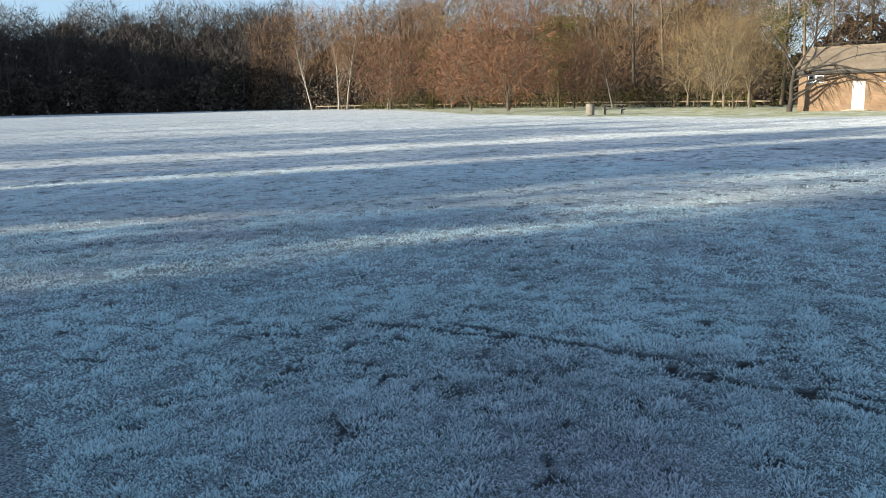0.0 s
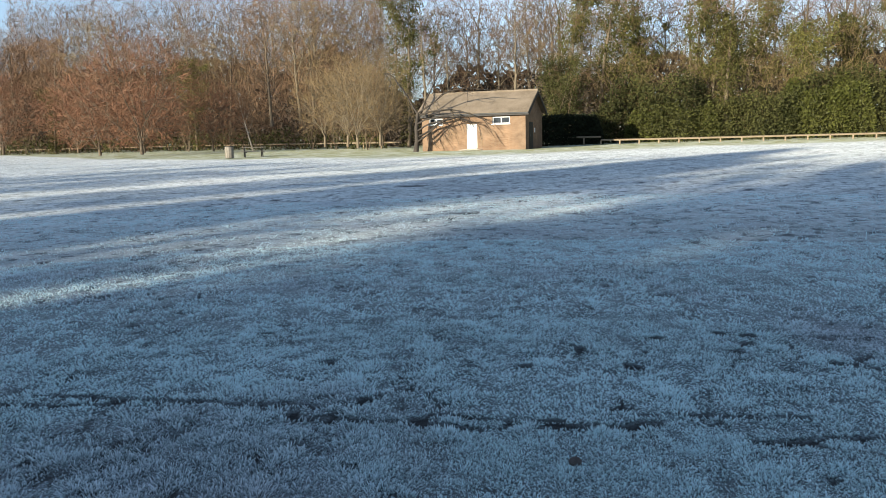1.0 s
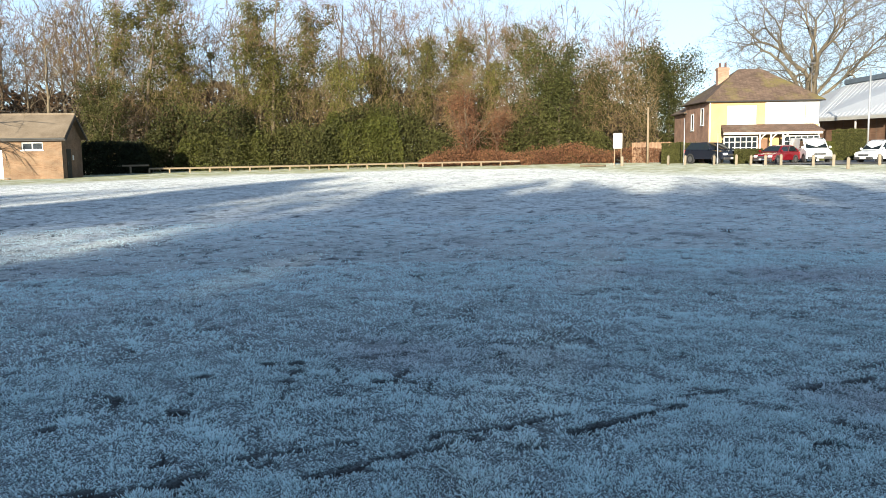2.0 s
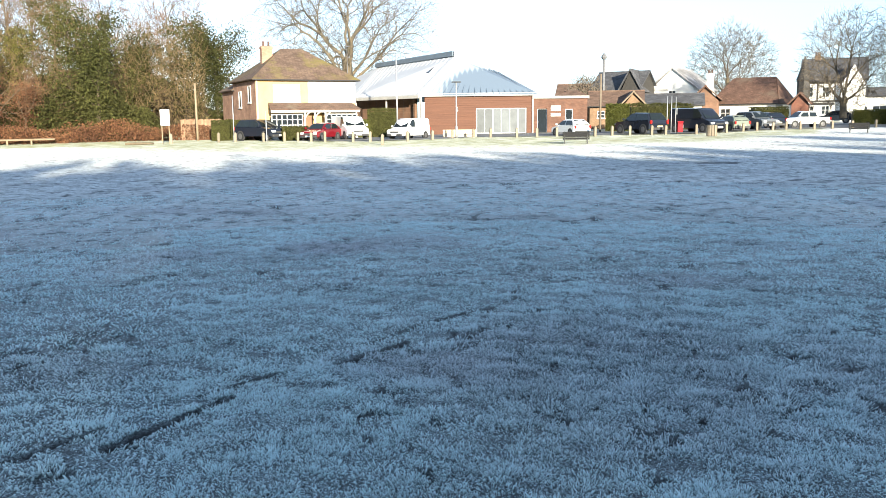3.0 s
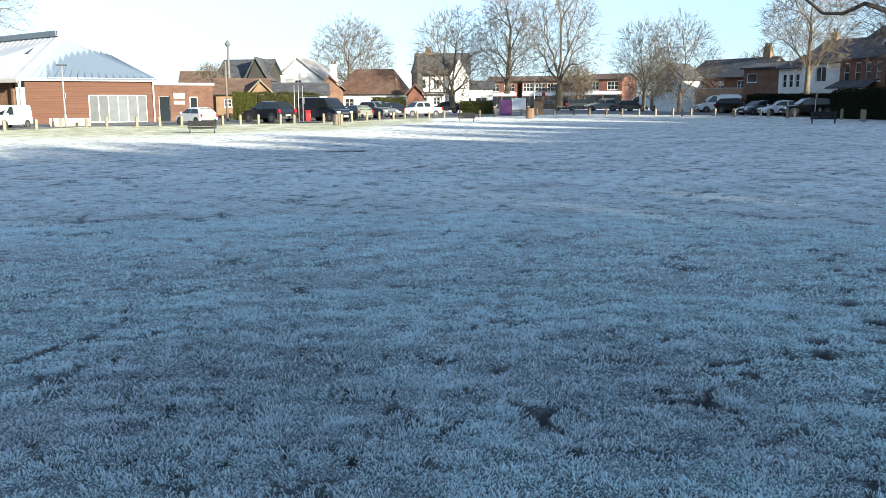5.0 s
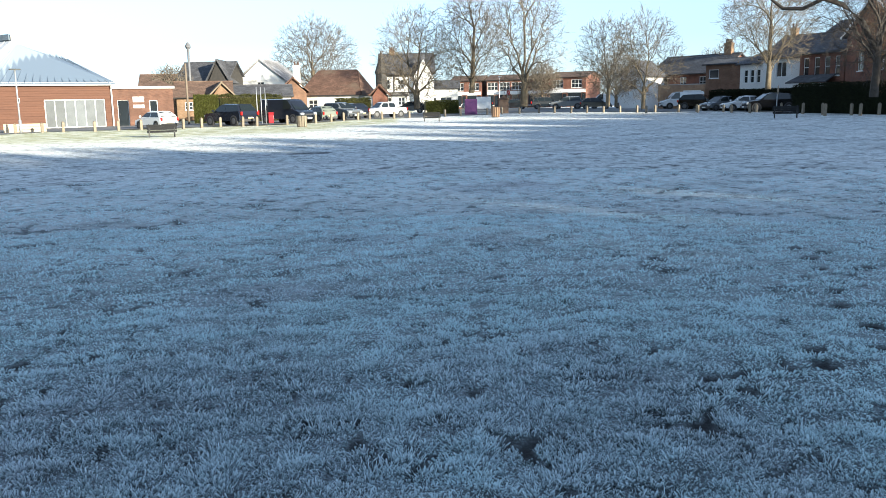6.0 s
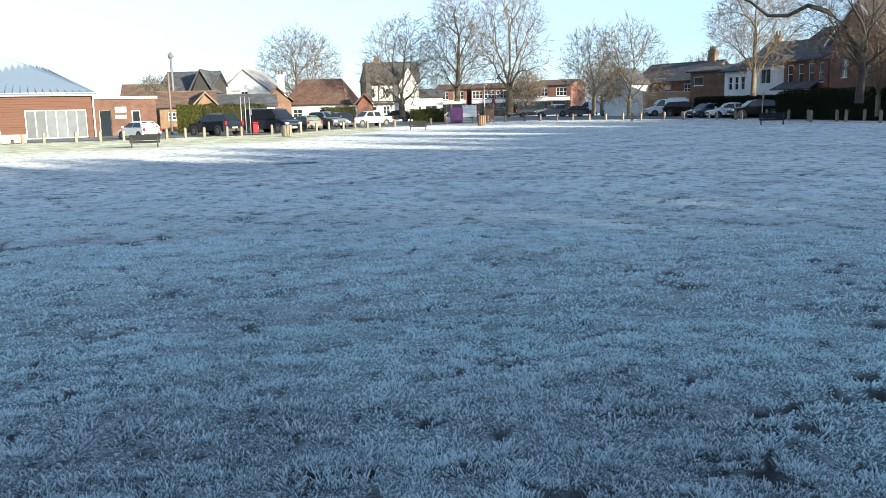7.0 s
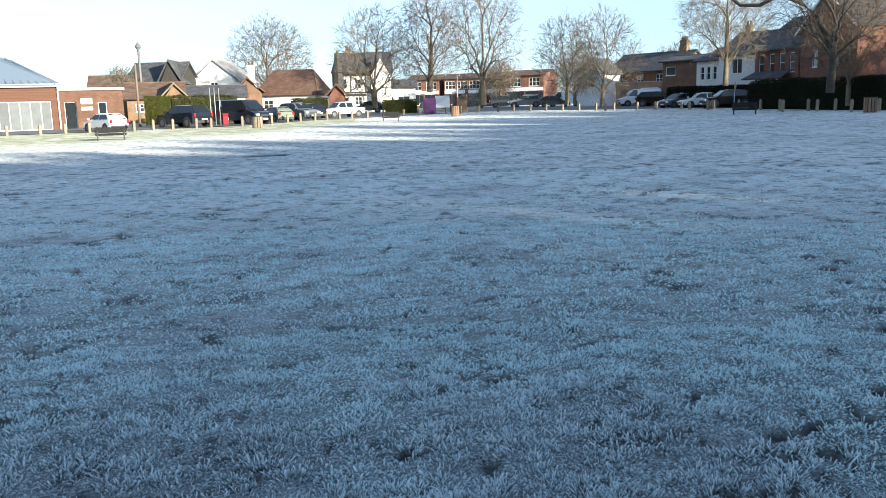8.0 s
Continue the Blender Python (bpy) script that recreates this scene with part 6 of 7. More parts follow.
# ---- fences and rails ----
RAIL_WOOD = surf("rail_wood", (0.22, 0.165, 0.10), (0.32, 0.255, 0.17), 3, 0.85, bump=0.3, stretch=(1, 1, 4))
POST_WOOD = surf("post_wood", (0.19, 0.155, 0.11), (0.29, 0.25, 0.185), 4, 0.85, bump=0.3, vary=0.15)
BOARD_WOOD = surf("board_wood", (0.20, 0.12, 0.07), (0.32, 0.21, 0.13), 4, 0.85, bump=0.3, vary=0.2)
WOOD_GREY = surf("grey_wood", (0.17, 0.15, 0.12), (0.30, 0.27, 0.22), 4, 0.85, bump=0.3)


def knee_rail(points, gap, high, label, material):
    """Low posts with one rail on top, along a line of points."""
    ob = thing("knee_rail", label, "fence", "low rails", m=spot(*points[0]))
    base = ob.matrix_basis.inverted()
    for (ax, ay), (bx, by) in zip(points, points[1:]):
        length = math.hypot(bx - ax, by - ay)
        n = max(1, round(length / gap))
        for k in range(n):
            f, g = k / n, (k + 1) / n
            x, y = ax + (bx - ax) * f, ay + (by - ay) * f
            x2, y2 = ax + (bx - ax) * g, ay + (by - ay) * g
            turn = math.degrees(math.atan2(by - ay, bx - ax))
            part("post", Geo().box(-0.06, -0.06, -0.2, 0.06, 0.06, high, 0.012, base @ spot(x, y, turn)), material, ob)
            p, q = Vector((x, y, rise(x, y) + high + 0.04)), Vector((x2, y2, rise(x2, y2) + high + 0.04))
            part("rail", Geo().tube([base @ (p + (q - p) * 0.005), base @ (p + (q - p) * 0.995)], [0.075, 0.075], 4), material, ob)
    return ob


knee_rail([(54.2, 51.9), (55.2, 48.9)], 1.5, 0.62, "short end of pale wooden knee rail", RAIL_WOOD)
knee_rail([(55.2, 48.9), (59.2, 41.8), (67.9, 29.8), (71.4, 22.0)], 1.6, 0.34, "low pale wooden rail along the wood's edge", RAIL_WOOD)
knee_rail([(12.5, 139), (23.4, 126.8), (39.9, 99.2), (44.4, 79.4), (46.0, 66.0)], 2.6, 0.55, "low wooden post and rail fence before the wood", RAIL_WOOD)
log = thing("log", "long pale log lying on the verge", "log", m=spot(64.0, 13.9, -65))
part("stem", Geo().tube([(-1.0, 0, 0.08), (0, 0.05, 0.09), (1.0, 0, 0.07)], [0.09, 0.10, 0.07], 8), BARK_PARK, log, smooth=True)
panel = thing("board_fence", "brown close boarded wooden fence", "fence", m=front(75.4, 12.9, 76.2, 9.6)[0])
for k in range(22):
    part("board", Geo().box(k * 0.155, 0, 0, k * 0.155 + 0.145, 0.025, 1.75 + 0.02 * (k % 3), 0.004), BOARD_WOOD, panel)
part("fence_rail", Geo().box(0, 0.026, 0.4, 3.4, 0.07, 0.48), BOARD_WOOD, panel)
part("fence_rail", Geo().box(0, 0.026, 1.35, 3.4, 0.07, 1.43), BOARD_WOOD, panel)

# ---- bollards ----
bollard = thing("bollard", "squat weathered wooden bollard at the field's edge", "bollard", "wooden bollards")
part("post", Geo().box(-0.09, -0.09, -0.2, 0.09, 0.09, 0.62, 0.015), POST_WOOD, bollard)
part("cap", Geo().add([(-0.09, -0.09, 0.622), (0.09, -0.09, 0.622), (0.09, 0.09, 0.622), (-0.09, 0.09, 0.622), (0, 0, 0.70)], [(0, 1, 4), (1, 2, 4), (2, 3, 4), (3, 0, 4), (3, 2, 1, 0)]), POST_WOOD, bollard)
spots = [(65.8, 12.0), (67.0, 8.7), (66.6, 7.4), (65.4, 5.2), (64.4, 3.6), (64.2, 2.6), (63.6, 1.6), (63.0, 0.6), (61.4, -1.4), (60.7, -2.6), (53.2, -3.0), (60.0, -5.2), (62.0, -7.2), (64.9, -9.1),
         (65.2, -10.8), (64.5, -12.0), (63.3, -13.8), (63.4, -15.4), (64.0, -17.1), (62.3, -19.6), (62.8, -21.1), (63.3, -22.7), (62.4, -24.1), (63.1, -25.5), (63.1, -28.0), (64.6, -31.2), (66.9, -33.8),
         (68.0, -35.6), (68.7, -37.4), (69.7, -39.2), (69.0, -40.1), (68.2, -40.9), (69.2, -43.2), (69.8, -45.5), (70.2, -48.0), (70.6, -50.2), (70.9, -53.8), (71.2, -56.0), (71.0, -58.2), (70.4, -60.4),
         (68.8, -61.2), (67.0, -61.9), (65.4, -62.6), (63.6, -63.2), (62.0, -63.9), (60.2, -64.4), (58.4, -65.0), (57.4, -62.6), (56.0, -65.6), (54.2, -66.0), (52.6, -64.2), (51.4, -66.3), (49.6, -65.0),
         (48.0, -66.4), (46.9, -63.9), (44.2, -64.4), (42.2, -64.9), (40.6, -61.8), (39.9, -65.9), (38.2, -60.6), (36.3, -57.7), (35.4, -59.6), (34.3, -58.8), (33.6, -60.0), (30.5, -56.1), (29.6, -58.0)]
for x, y in spots:
    tall = 1.28 if x < 47 and y < -50 else 1.0 + 0.12 * random.random()
    m = spot(x, y, random.uniform(-12, 12)) @ pose(0, 0, 0, random.uniform(-2, 2), random.uniform(-2, 2))
    copy_thing(bollard, m).scale = (1, 1, tall)
bpy.data.objects.remove(bollard.children[0])
bpy.data.objects.remove(bollard.children[0])
bpy.data.objects.remove(bollard)

# ---- benches, tables, bins ----
STEEL_DARK = surf("dark_steel", (0.02, 0.022, 0.022), (0.05, 0.052, 0.05), 6, 0.5, 0.4)
SLAT_DARK = surf("dark_slat", (0.007, 0.007, 0.008), (0.014, 0.014, 0.015), 6, 0.8)


def picnic_table(x, y, turn, label, material, w=1.8):
    ob = thing("picnic_table", label, "picnic table", "picnic tables", m=spot(x, y, turn))
    for k in range(5):
        part("top_slat", Geo().box(-w / 2, -0.36 + k * 0.145, 0.71, w / 2, -0.225 + k * 0.145, 0.75, 0.008), material, ob)
    for s in (-1, 1):
        for k in range(2):
            part("seat_slat", Geo().box(-w / 2, s * 0.72 - 0.13 + k * 0.135, 0.42, w / 2, s * 0.72 - 0.005 + k * 0.135, 0.46, 0.008), material, ob)
    for s in (-1, 1):
        x0 = s * w * 0.36
        for t in (-1, 1):
            part("leg", Geo().tube([(x0, t * 0.25, 0.71), (x0, t * 0.62, 0.0)], [0.045, 0.045], 4), STEEL_DARK, ob)
        part("crossbar", Geo().box(x0 + 0.05, -0.85, 0.34, x0 + 0.10, 0.85, 0.415), STEEL_DARK, ob)
    return ob


def bench(x, y, turn, label):
    ob = thing("bench", label, "bench", "park benches", m=spot(x, y, turn))
    for k in range(4):
        part("seat_slat", Geo().box(-0.95, -0.22 + k * 0.12, 0.42, 0.95, -0.12 + k * 0.12, 0.49, 0.008), SLAT_DARK, ob)
    for k in range(3):
        part("back_slat", Geo().box(-0.95, 0.27 + k * 0.02, 0.52 + k * 0.135, 0.95, 0.30 + k * 0.02, 0.652 + k * 0.135, 0.008), SLAT_DARK, ob)
    for s in (-0.8, 0.8):
        part("frame", Geo().tube([(s, -0.22, 0.0), (s, -0.2, 0.43), (s, 0.24, 0.43), (s, 0.36, 0.95)], [0.05, 0.05, 0.05, 0.04], 5), STEEL_DARK, ob)
        part("rear_leg", Geo().tube([(s, 0.2, 0.43), (s, 0.3, 0.0)], [0.05, 0.05], 5), STEEL_DARK, ob)
    part("apron", Geo().box(-0.93, -0.2, 0.33, 0.93, -0.16, 0.418, 0.008), SLAT_DARK, ob)
    return ob


bench(48.4, -14.0, -106, "dark metal park bench on the frosted verge").scale = (0.82, 0.8, 0.74)
picnic_table(27.8, 59.3, -20, "weathered wooden picnic table by the wood", WOOD_GREY)
bench(57.1, -37.6, -122, "dark metal park bench facing the field").scale = (0.72, 0.8, 0.78)
bench(35.9, -52.3, -145, "dark metal park bench facing the field").scale = (0.88, 0.9, 0.88)


def slatted_bin(x, y, label, material, size=0.3, high=0.85):
    ob = thing("litter_bin", label, "bin", "litter bins", m=spot(x, y, 20))
    for k in range(12):
        a = 30 * k
        part("slat", Geo().box(-0.07, size, 0.04, 0.07, size + 0.03, high, 0.005, pose(0, 0, 0, 0, 0, a)), material, ob)
    part("liner", Geo().lathe([(size - 0.03, 0.02), (size - 0.03, high - 0.05), (size - 0.06, high - 0.05)], 12), STEEL_DARK, ob)
    part("rim", Geo().lathe([(size - 0.04, high), (size + 0.05, high), (size + 0.05, high + 0.04), (size - 0.04, high + 0.04)], 12), STEEL_DARK, ob)
    return ob


slatted_bin(25.4, 58.2, "weathered wooden slatted litter bin by the wood", WOOD_GREY, 0.28)
slatted_bin(56.0, -25.9, "pale wooden slatted litter bin on the verge", POST_WOOD, 0.32, 0.78)
slatted_bin(61.8, -47.7, "brown wooden slatted litter bin on the verge", BOARD_WOOD, 0.34, 0.9)
slatted_bin(29.0, -55.5, "dark wooden litter bin near the hedge", BOARD_WOOD, 0.36, 0.95)
RED = surf("red_plastic", (0.30, 0.012, 0.02), (0.36, 0.02, 0.025), 5, 0.4, bump=0.05)
dog_bin = thing("dog_bin", "red plastic dog waste bin", "bin", m=spot(63.6, -26.9, -25))
part("box", Geo().box(-0.25, -0.2, 0.15, 0.25, 0.2, 0.85, 0.04), RED, dog_bin)
part("lid", Geo().box(-0.27, -0.23, 0.86, 0.27, 0.22, 0.98, 0.04), RED, dog_bin)
part("bin_label", Geo().box(-0.12, -0.212, 0.45, 0.12, -0.204, 0.7), WHITE, dog_bin, "white sticker")
part("post", Geo().tube([(0, 0.24, 0), (0, 0.24, 1.0)], [0.04, 0.04], 6), STEEL_DARK, dog_bin)
planter = thing("planter", "long pale timber planter before the hall", "planter", m=front(67.4, -8.7, 67.0, -11.4)[0])
for k in range(3):
    part("sleeper", Geo().box(0, 0, 0.02 + k * 0.2, 2.7, 0.15, 0.21 + k * 0.2, 0.015), surf("planter_wood", (0.50, 0.40, 0.26), (0.62, 0.52, 0.36), 3, 0.85) if k == 0 else bpy.data.materials["planter_wood"], planter)
part("back_sleeper", Geo().box(0, 0.85, 0.02, 2.7, 1.0, 0.61, 0.015), bpy.data.materials["planter_wood"], planter)
for x in (0, 2.55):
    part("end_sleeper", Geo().box(x, 0.152, 0.02, x + 0.15, 0.848, 0.61, 0.015), bpy.data.materials["planter_wood"], planter)
part("soil", Geo().box(0.152, 0.152, 0.3, 2.548, 0.848, 0.55), surf("soil", (0.05, 0.035, 0.025), (0.10, 0.075, 0.05), 8, 0.95), planter)

# ---- poles, lamps and signs ----
GALV = surf("galvanised", (0.42, 0.44, 0.45), (0.56, 0.57, 0.58), 4, 0.5, 0.6, bump=0.05)
POLE_WOOD = surf("pole_wood", (0.14, 0.11, 0.08), (0.22, 0.18, 0.13), 3, 0.85, stretch=(1, 1, 0.2))


def pole(name, x, y, high, rad, material, label, category="pole", foot=0.0):
    ob = thing(name, label, category, m=spot(x, y))
    part("shaft", Geo().tube([(0, 0, -0.2), (0, 0, high)], [rad, rad * 0.8], 8), material, ob, smooth=True)
    if foot:
        part("base", Geo().tube([(0, 0, 0), (0, 0, foot)], [rad * 1.6, rad * 1.6], 8), material, ob, smooth=True)
    return ob


pole("pole", 72.5, 11.1, 4.7, 0.10, RAIL_WOOD, "tall plain wooden pole at the field corner")
pole("pole", 66.7, 7.5, 3.5, 0.04, GALV, "slim pale metal post by the hedge", foot=0.5)
pole("pole", 65.9, 5.0, 2.3, 0.04, GALV, "slim pale metal post by parked car", foot=0.5)
lamp = pole("lamp_post", 64.7, -9.4, 4.2, 0.06, GALV, "slim lamp post with a flat head", "lamp post", 0.9)
part("lamp_head", Geo().box(-0.12, -0.35, 4.2, 0.12, 0.35, 4.28, 0.02), STEEL_DARK, lamp)
part("sign_plate", Geo().box(-0.35, -0.07, 2.0, 0.0, -0.055, 2.35, 0.004), WHITE, lamp)
part("sign_plate", Geo().box(0.1, -0.07, 2.05, 0.3, -0.055, 2.35, 0.004), surf("yellow_sign", (0.65, 0.5, 0.06), (0.72, 0.56, 0.1), 4, 0.5), lamp)
pole("pole", 72.9, -5.5, 6.9, 0.08, GALV, "tall pole beside the hall eaves")
pole("telegraph_pole", 73.3, -23.6, 5.1, 0.10, POLE_WOOD, "wooden telegraph pole beside the entrance", "telegraph pole")
stack = pole("flue", 116.3, -38.1, 9.0, 0.19, LEAD, "tall grey metal flue above the far roofs", "flue")
part("cowl", Geo().lathe([(0.22, 9.0), (0.42, 9.25), (0.42, 9.4), (0.06, 9.9)], 8), LEAD, stack)
for x, y in ((65.8, -26.7), (65.9, -27.1)):
    pole("pole", x, y, 2.95, 0.035, GALV, "slim pale metal sign post")
sp = pole("sign_post", 65.5, -27.3, 2.9, 0.03, GALV, "slim post with a pale sign plate", "sign")
part("plate", Geo().box(-0.2, -0.05, 1.5, 0.1, -0.04, 2.0, 0.004), WHITE, sp)
board = thing("notice_board", "white rectangular notice board on two posts", "sign", m=spot(65.2, 12.25, -80))
part("panel", Geo().box(-0.33, -0.02, 1.35, 0.33, 0.02, 2.5, 0.01), WHITE, board)
for s in (-0.25, 0.25):
    part("leg", Geo().box(s - 0.03, 0.022, -0.1, s + 0.03, 0.07, 2.3), RAIL_WOOD, board)
PURPLE = surf("purple_panel", (0.10, 0.03, 0.12), (0.15, 0.05, 0.17), 2, 0.5)
kiosk = thing("cabinet", "purple covered street cabinet behind the bollards", "cabinet", m=spot(73.0, -53.3, -126))
part("body", Geo().box(-0.65, 0, 0, 0.65, 0.7, 1.65, 0.03), PURPLE, kiosk)
part("panel", Geo().box(-0.55, -0.03, 0.15, 0.55, -0.004, 1.5, 0.01), PURPLE, kiosk)
hoard = thing("notice_board", "large white public notice board", "sign", m=spot(75.9, -57.2, -128))
part("panel", Geo().box(-0.8, 0, 0.55, 0.8, 0.06, 1.85, 0.02), WHITE, hoard)
for s in (-0.85, 0.85):
    part("leg", Geo().box(s - 0.05, 0, -0.1, s + 0.05, 0.08, 1.95, 0.01), STEEL_DARK, hoard)
cabin = thing("ticket_hut", "small brown wooden kiosk beside the board", "kiosk", m=spot(74.6, -59.0, -128))
part("body", Geo().box(-0.5, 0, 0, 0.5, 0.8, 1.5, 0.02), BOARD_WOOD, cabin)
part("roof", Geo().prism([(-0.7, 1.5), (0, 2.0), (0.7, 1.5)], -0.15, 0.95), ROOF_TILE, cabin)
for x, y, h in ((90.4, -71.0, 4.4), (80.5, -66.5, 3.4), (66.0, -71.5, 3.2)):
    lp = pole("lamp_post", x, y, h, 0.06, GALV, "grey street lamp post", "lamp post")
    part("lamp_head", Geo().box(-0.5, -0.08, h, 0.2, 0.08, h + 0.1, 0.03), WHITE, lp)
for x, y in ((82.5, -66.0), (69.0, -75.5)):
    ns = pole("road_sign", x, y, 2.2, 0.035, GALV, "round red road sign on a post", "sign")
    part("disc", Geo().tube([(0, -0.05, 2.3), (0.02, -0.08, 2.3)], [0.32, 0.32], 16, m=pose(0, 0, 0, 0, 0, -35)), RED, ns)
    part("bar", Geo().box(-0.2, -0.11, 2.25, 0.2, -0.085, 2.35, m=pose(0, 0, 0, 0, 0, -35)), WHITE, ns)
plate = pole("sign_post", 45.0, -64.9, 1.6, 0.04, GALV, "yellow diamond sign on a post", "sign")
part("plate", Geo().prism([(-0.3, 1.9), (0, 2.35), (0.3, 1.9), (0, 1.45)], -0.06, -0.045, pose(0, 0, 0, 0, 0, -40)), POST_WOOD, plate)

# ---- parked vehicles ----
TYRE = surf("tyre", (0.012, 0.012, 0.012), (0.03, 0.03, 0.03), 10, 0.85)
RIM = surf("rim", (0.10, 0.10, 0.105), (0.16, 0.16, 0.165), 5, 0.4, 0.4, bump=0)
CAR_GLASS = glass("car_glass", (0.015, 0.02, 0.022), 0.04)
LAMP_CLEAR = surf("clear_lamp", (0.6, 0.62, 0.64), (0.75, 0.76, 0.78), 8, 0.1, bump=0)
LAMP_RED = surf("red_lamp", (0.45, 0.01, 0.01), (0.6, 0.03, 0.02), 8, 0.15, bump=0)
PLASTIC = surf("grey_plastic", (0.03, 0.03, 0.032), (0.06, 0.06, 0.062), 8, 0.6)
PLATE = surf("plate_bar", (0.6, 0.55, 0.3), (0.7, 0.65, 0.35), 8, 0.4, bump=0)


def paint(name, c):
    return surf("paint_" + name, tuple(0.92 * v for v in c), c, 0.8, 0.09, 0.0, bump=0)


# lower body and cabin in side view, front to the left: (x, z)
SHAPES = {
    "hatchback": (4.0, 1.72, 0.31, [(-2.0, 0.3), (-2.02, 0.6), (-1.9, 0.76), (-1.05, 0.93), (1.88, 0.97), (2.0, 0.72), (2.0, 0.3)], [(-1.1, 0.9), (-0.3, 1.40), (0.1, 1.48), (1.2, 1.45), (1.72, 1.15), (1.88, 0.95)], (-0.95, 1.55, 0.35)),
    "suv": (4.6, 1.86, 0.37, [(-2.3, 0.38), (-2.32, 0.75), (-2.15, 0.97), (-1.1, 1.08), (2.2, 1.12), (2.3, 0.85), (2.3, 0.38)], [(-1.15, 1.05), (-0.4, 1.6), (0.0, 1.70), (1.7, 1.66), (2.05, 1.25), (2.2, 1.1)], (-1.0, 1.85, 0.4)),
    "van": (5.0, 1.95, 0.34, [(-2.5, 0.35), (-2.52, 0.75), (-2.4, 0.95), (-1.7, 1.14), (2.46, 1.14), (2.5, 0.8), (2.5, 0.35)], [(-1.8, 1.1), (-1.1, 1.84), (-0.8, 1.97), (2.3, 2.02), (2.44, 1.85), (2.47, 1.12)], (-1.62, -0.45, None)),
    "small_van": (4.4, 1.8, 0.31, [(-2.2, 0.32), (-2.22, 0.68), (-2.1, 0.88), (-1.35, 1.04), (2.16, 1.04), (2.2, 0.75), (2.2, 0.32)], [(-1.4, 1.0), (-0.75, 1.7), (-0.45, 1.82), (2.05, 1.85), (2.15, 1.7), (2.17, 1.02)], (-1.22, -0.2, None)),
    "pickup": (5.3, 1.85, 0.38, [(-2.65, 0.45), (-2.67, 0.85), (-2.5, 1.02), (-1.4, 1.12), (2.6, 1.14), (2.65, 0.85), (2.65, 0.45)], [(-1.45, 1.1), (-0.75, 1.70), (-0.4, 1.79), (0.85, 1.77), (1.15, 1.12)], (-1.25, 0.95, 0.0)),
}


def loft(outline, wide, tuck=0.07, shoulder=0.05):
    """A side outline drawn across the width, drawn in towards both sides like pressed metal."""
    n, stations = len(outline), (-1.0, -0.94, -0.75, 0.0, 0.75, 0.94, 1.0)
    low, high = min(z for _, z in outline), max(z for _, z in outline)
    mid = sum(x for x, _ in outline) / n
    v = []
    for s in stations:
        e = abs(s) ** 5
        for x, z in outline:
            up = (z - low) / (high - low)
            v.append((mid + (x - mid) * (1 - tuck * e), s * wide(z), z - shoulder * e * up * up))
    f = [tuple(range(n)), tuple(range(len(v) - 1, len(v) - n - 1, -1))]
    for k in range(len(stations) - 1):
        f += [(k * n + j, (k + 1) * n + j, (k + 1) * n + (j + 1) % n, k * n + (j + 1) % n) for j in range(n)]
    return Geo().add(v, f)


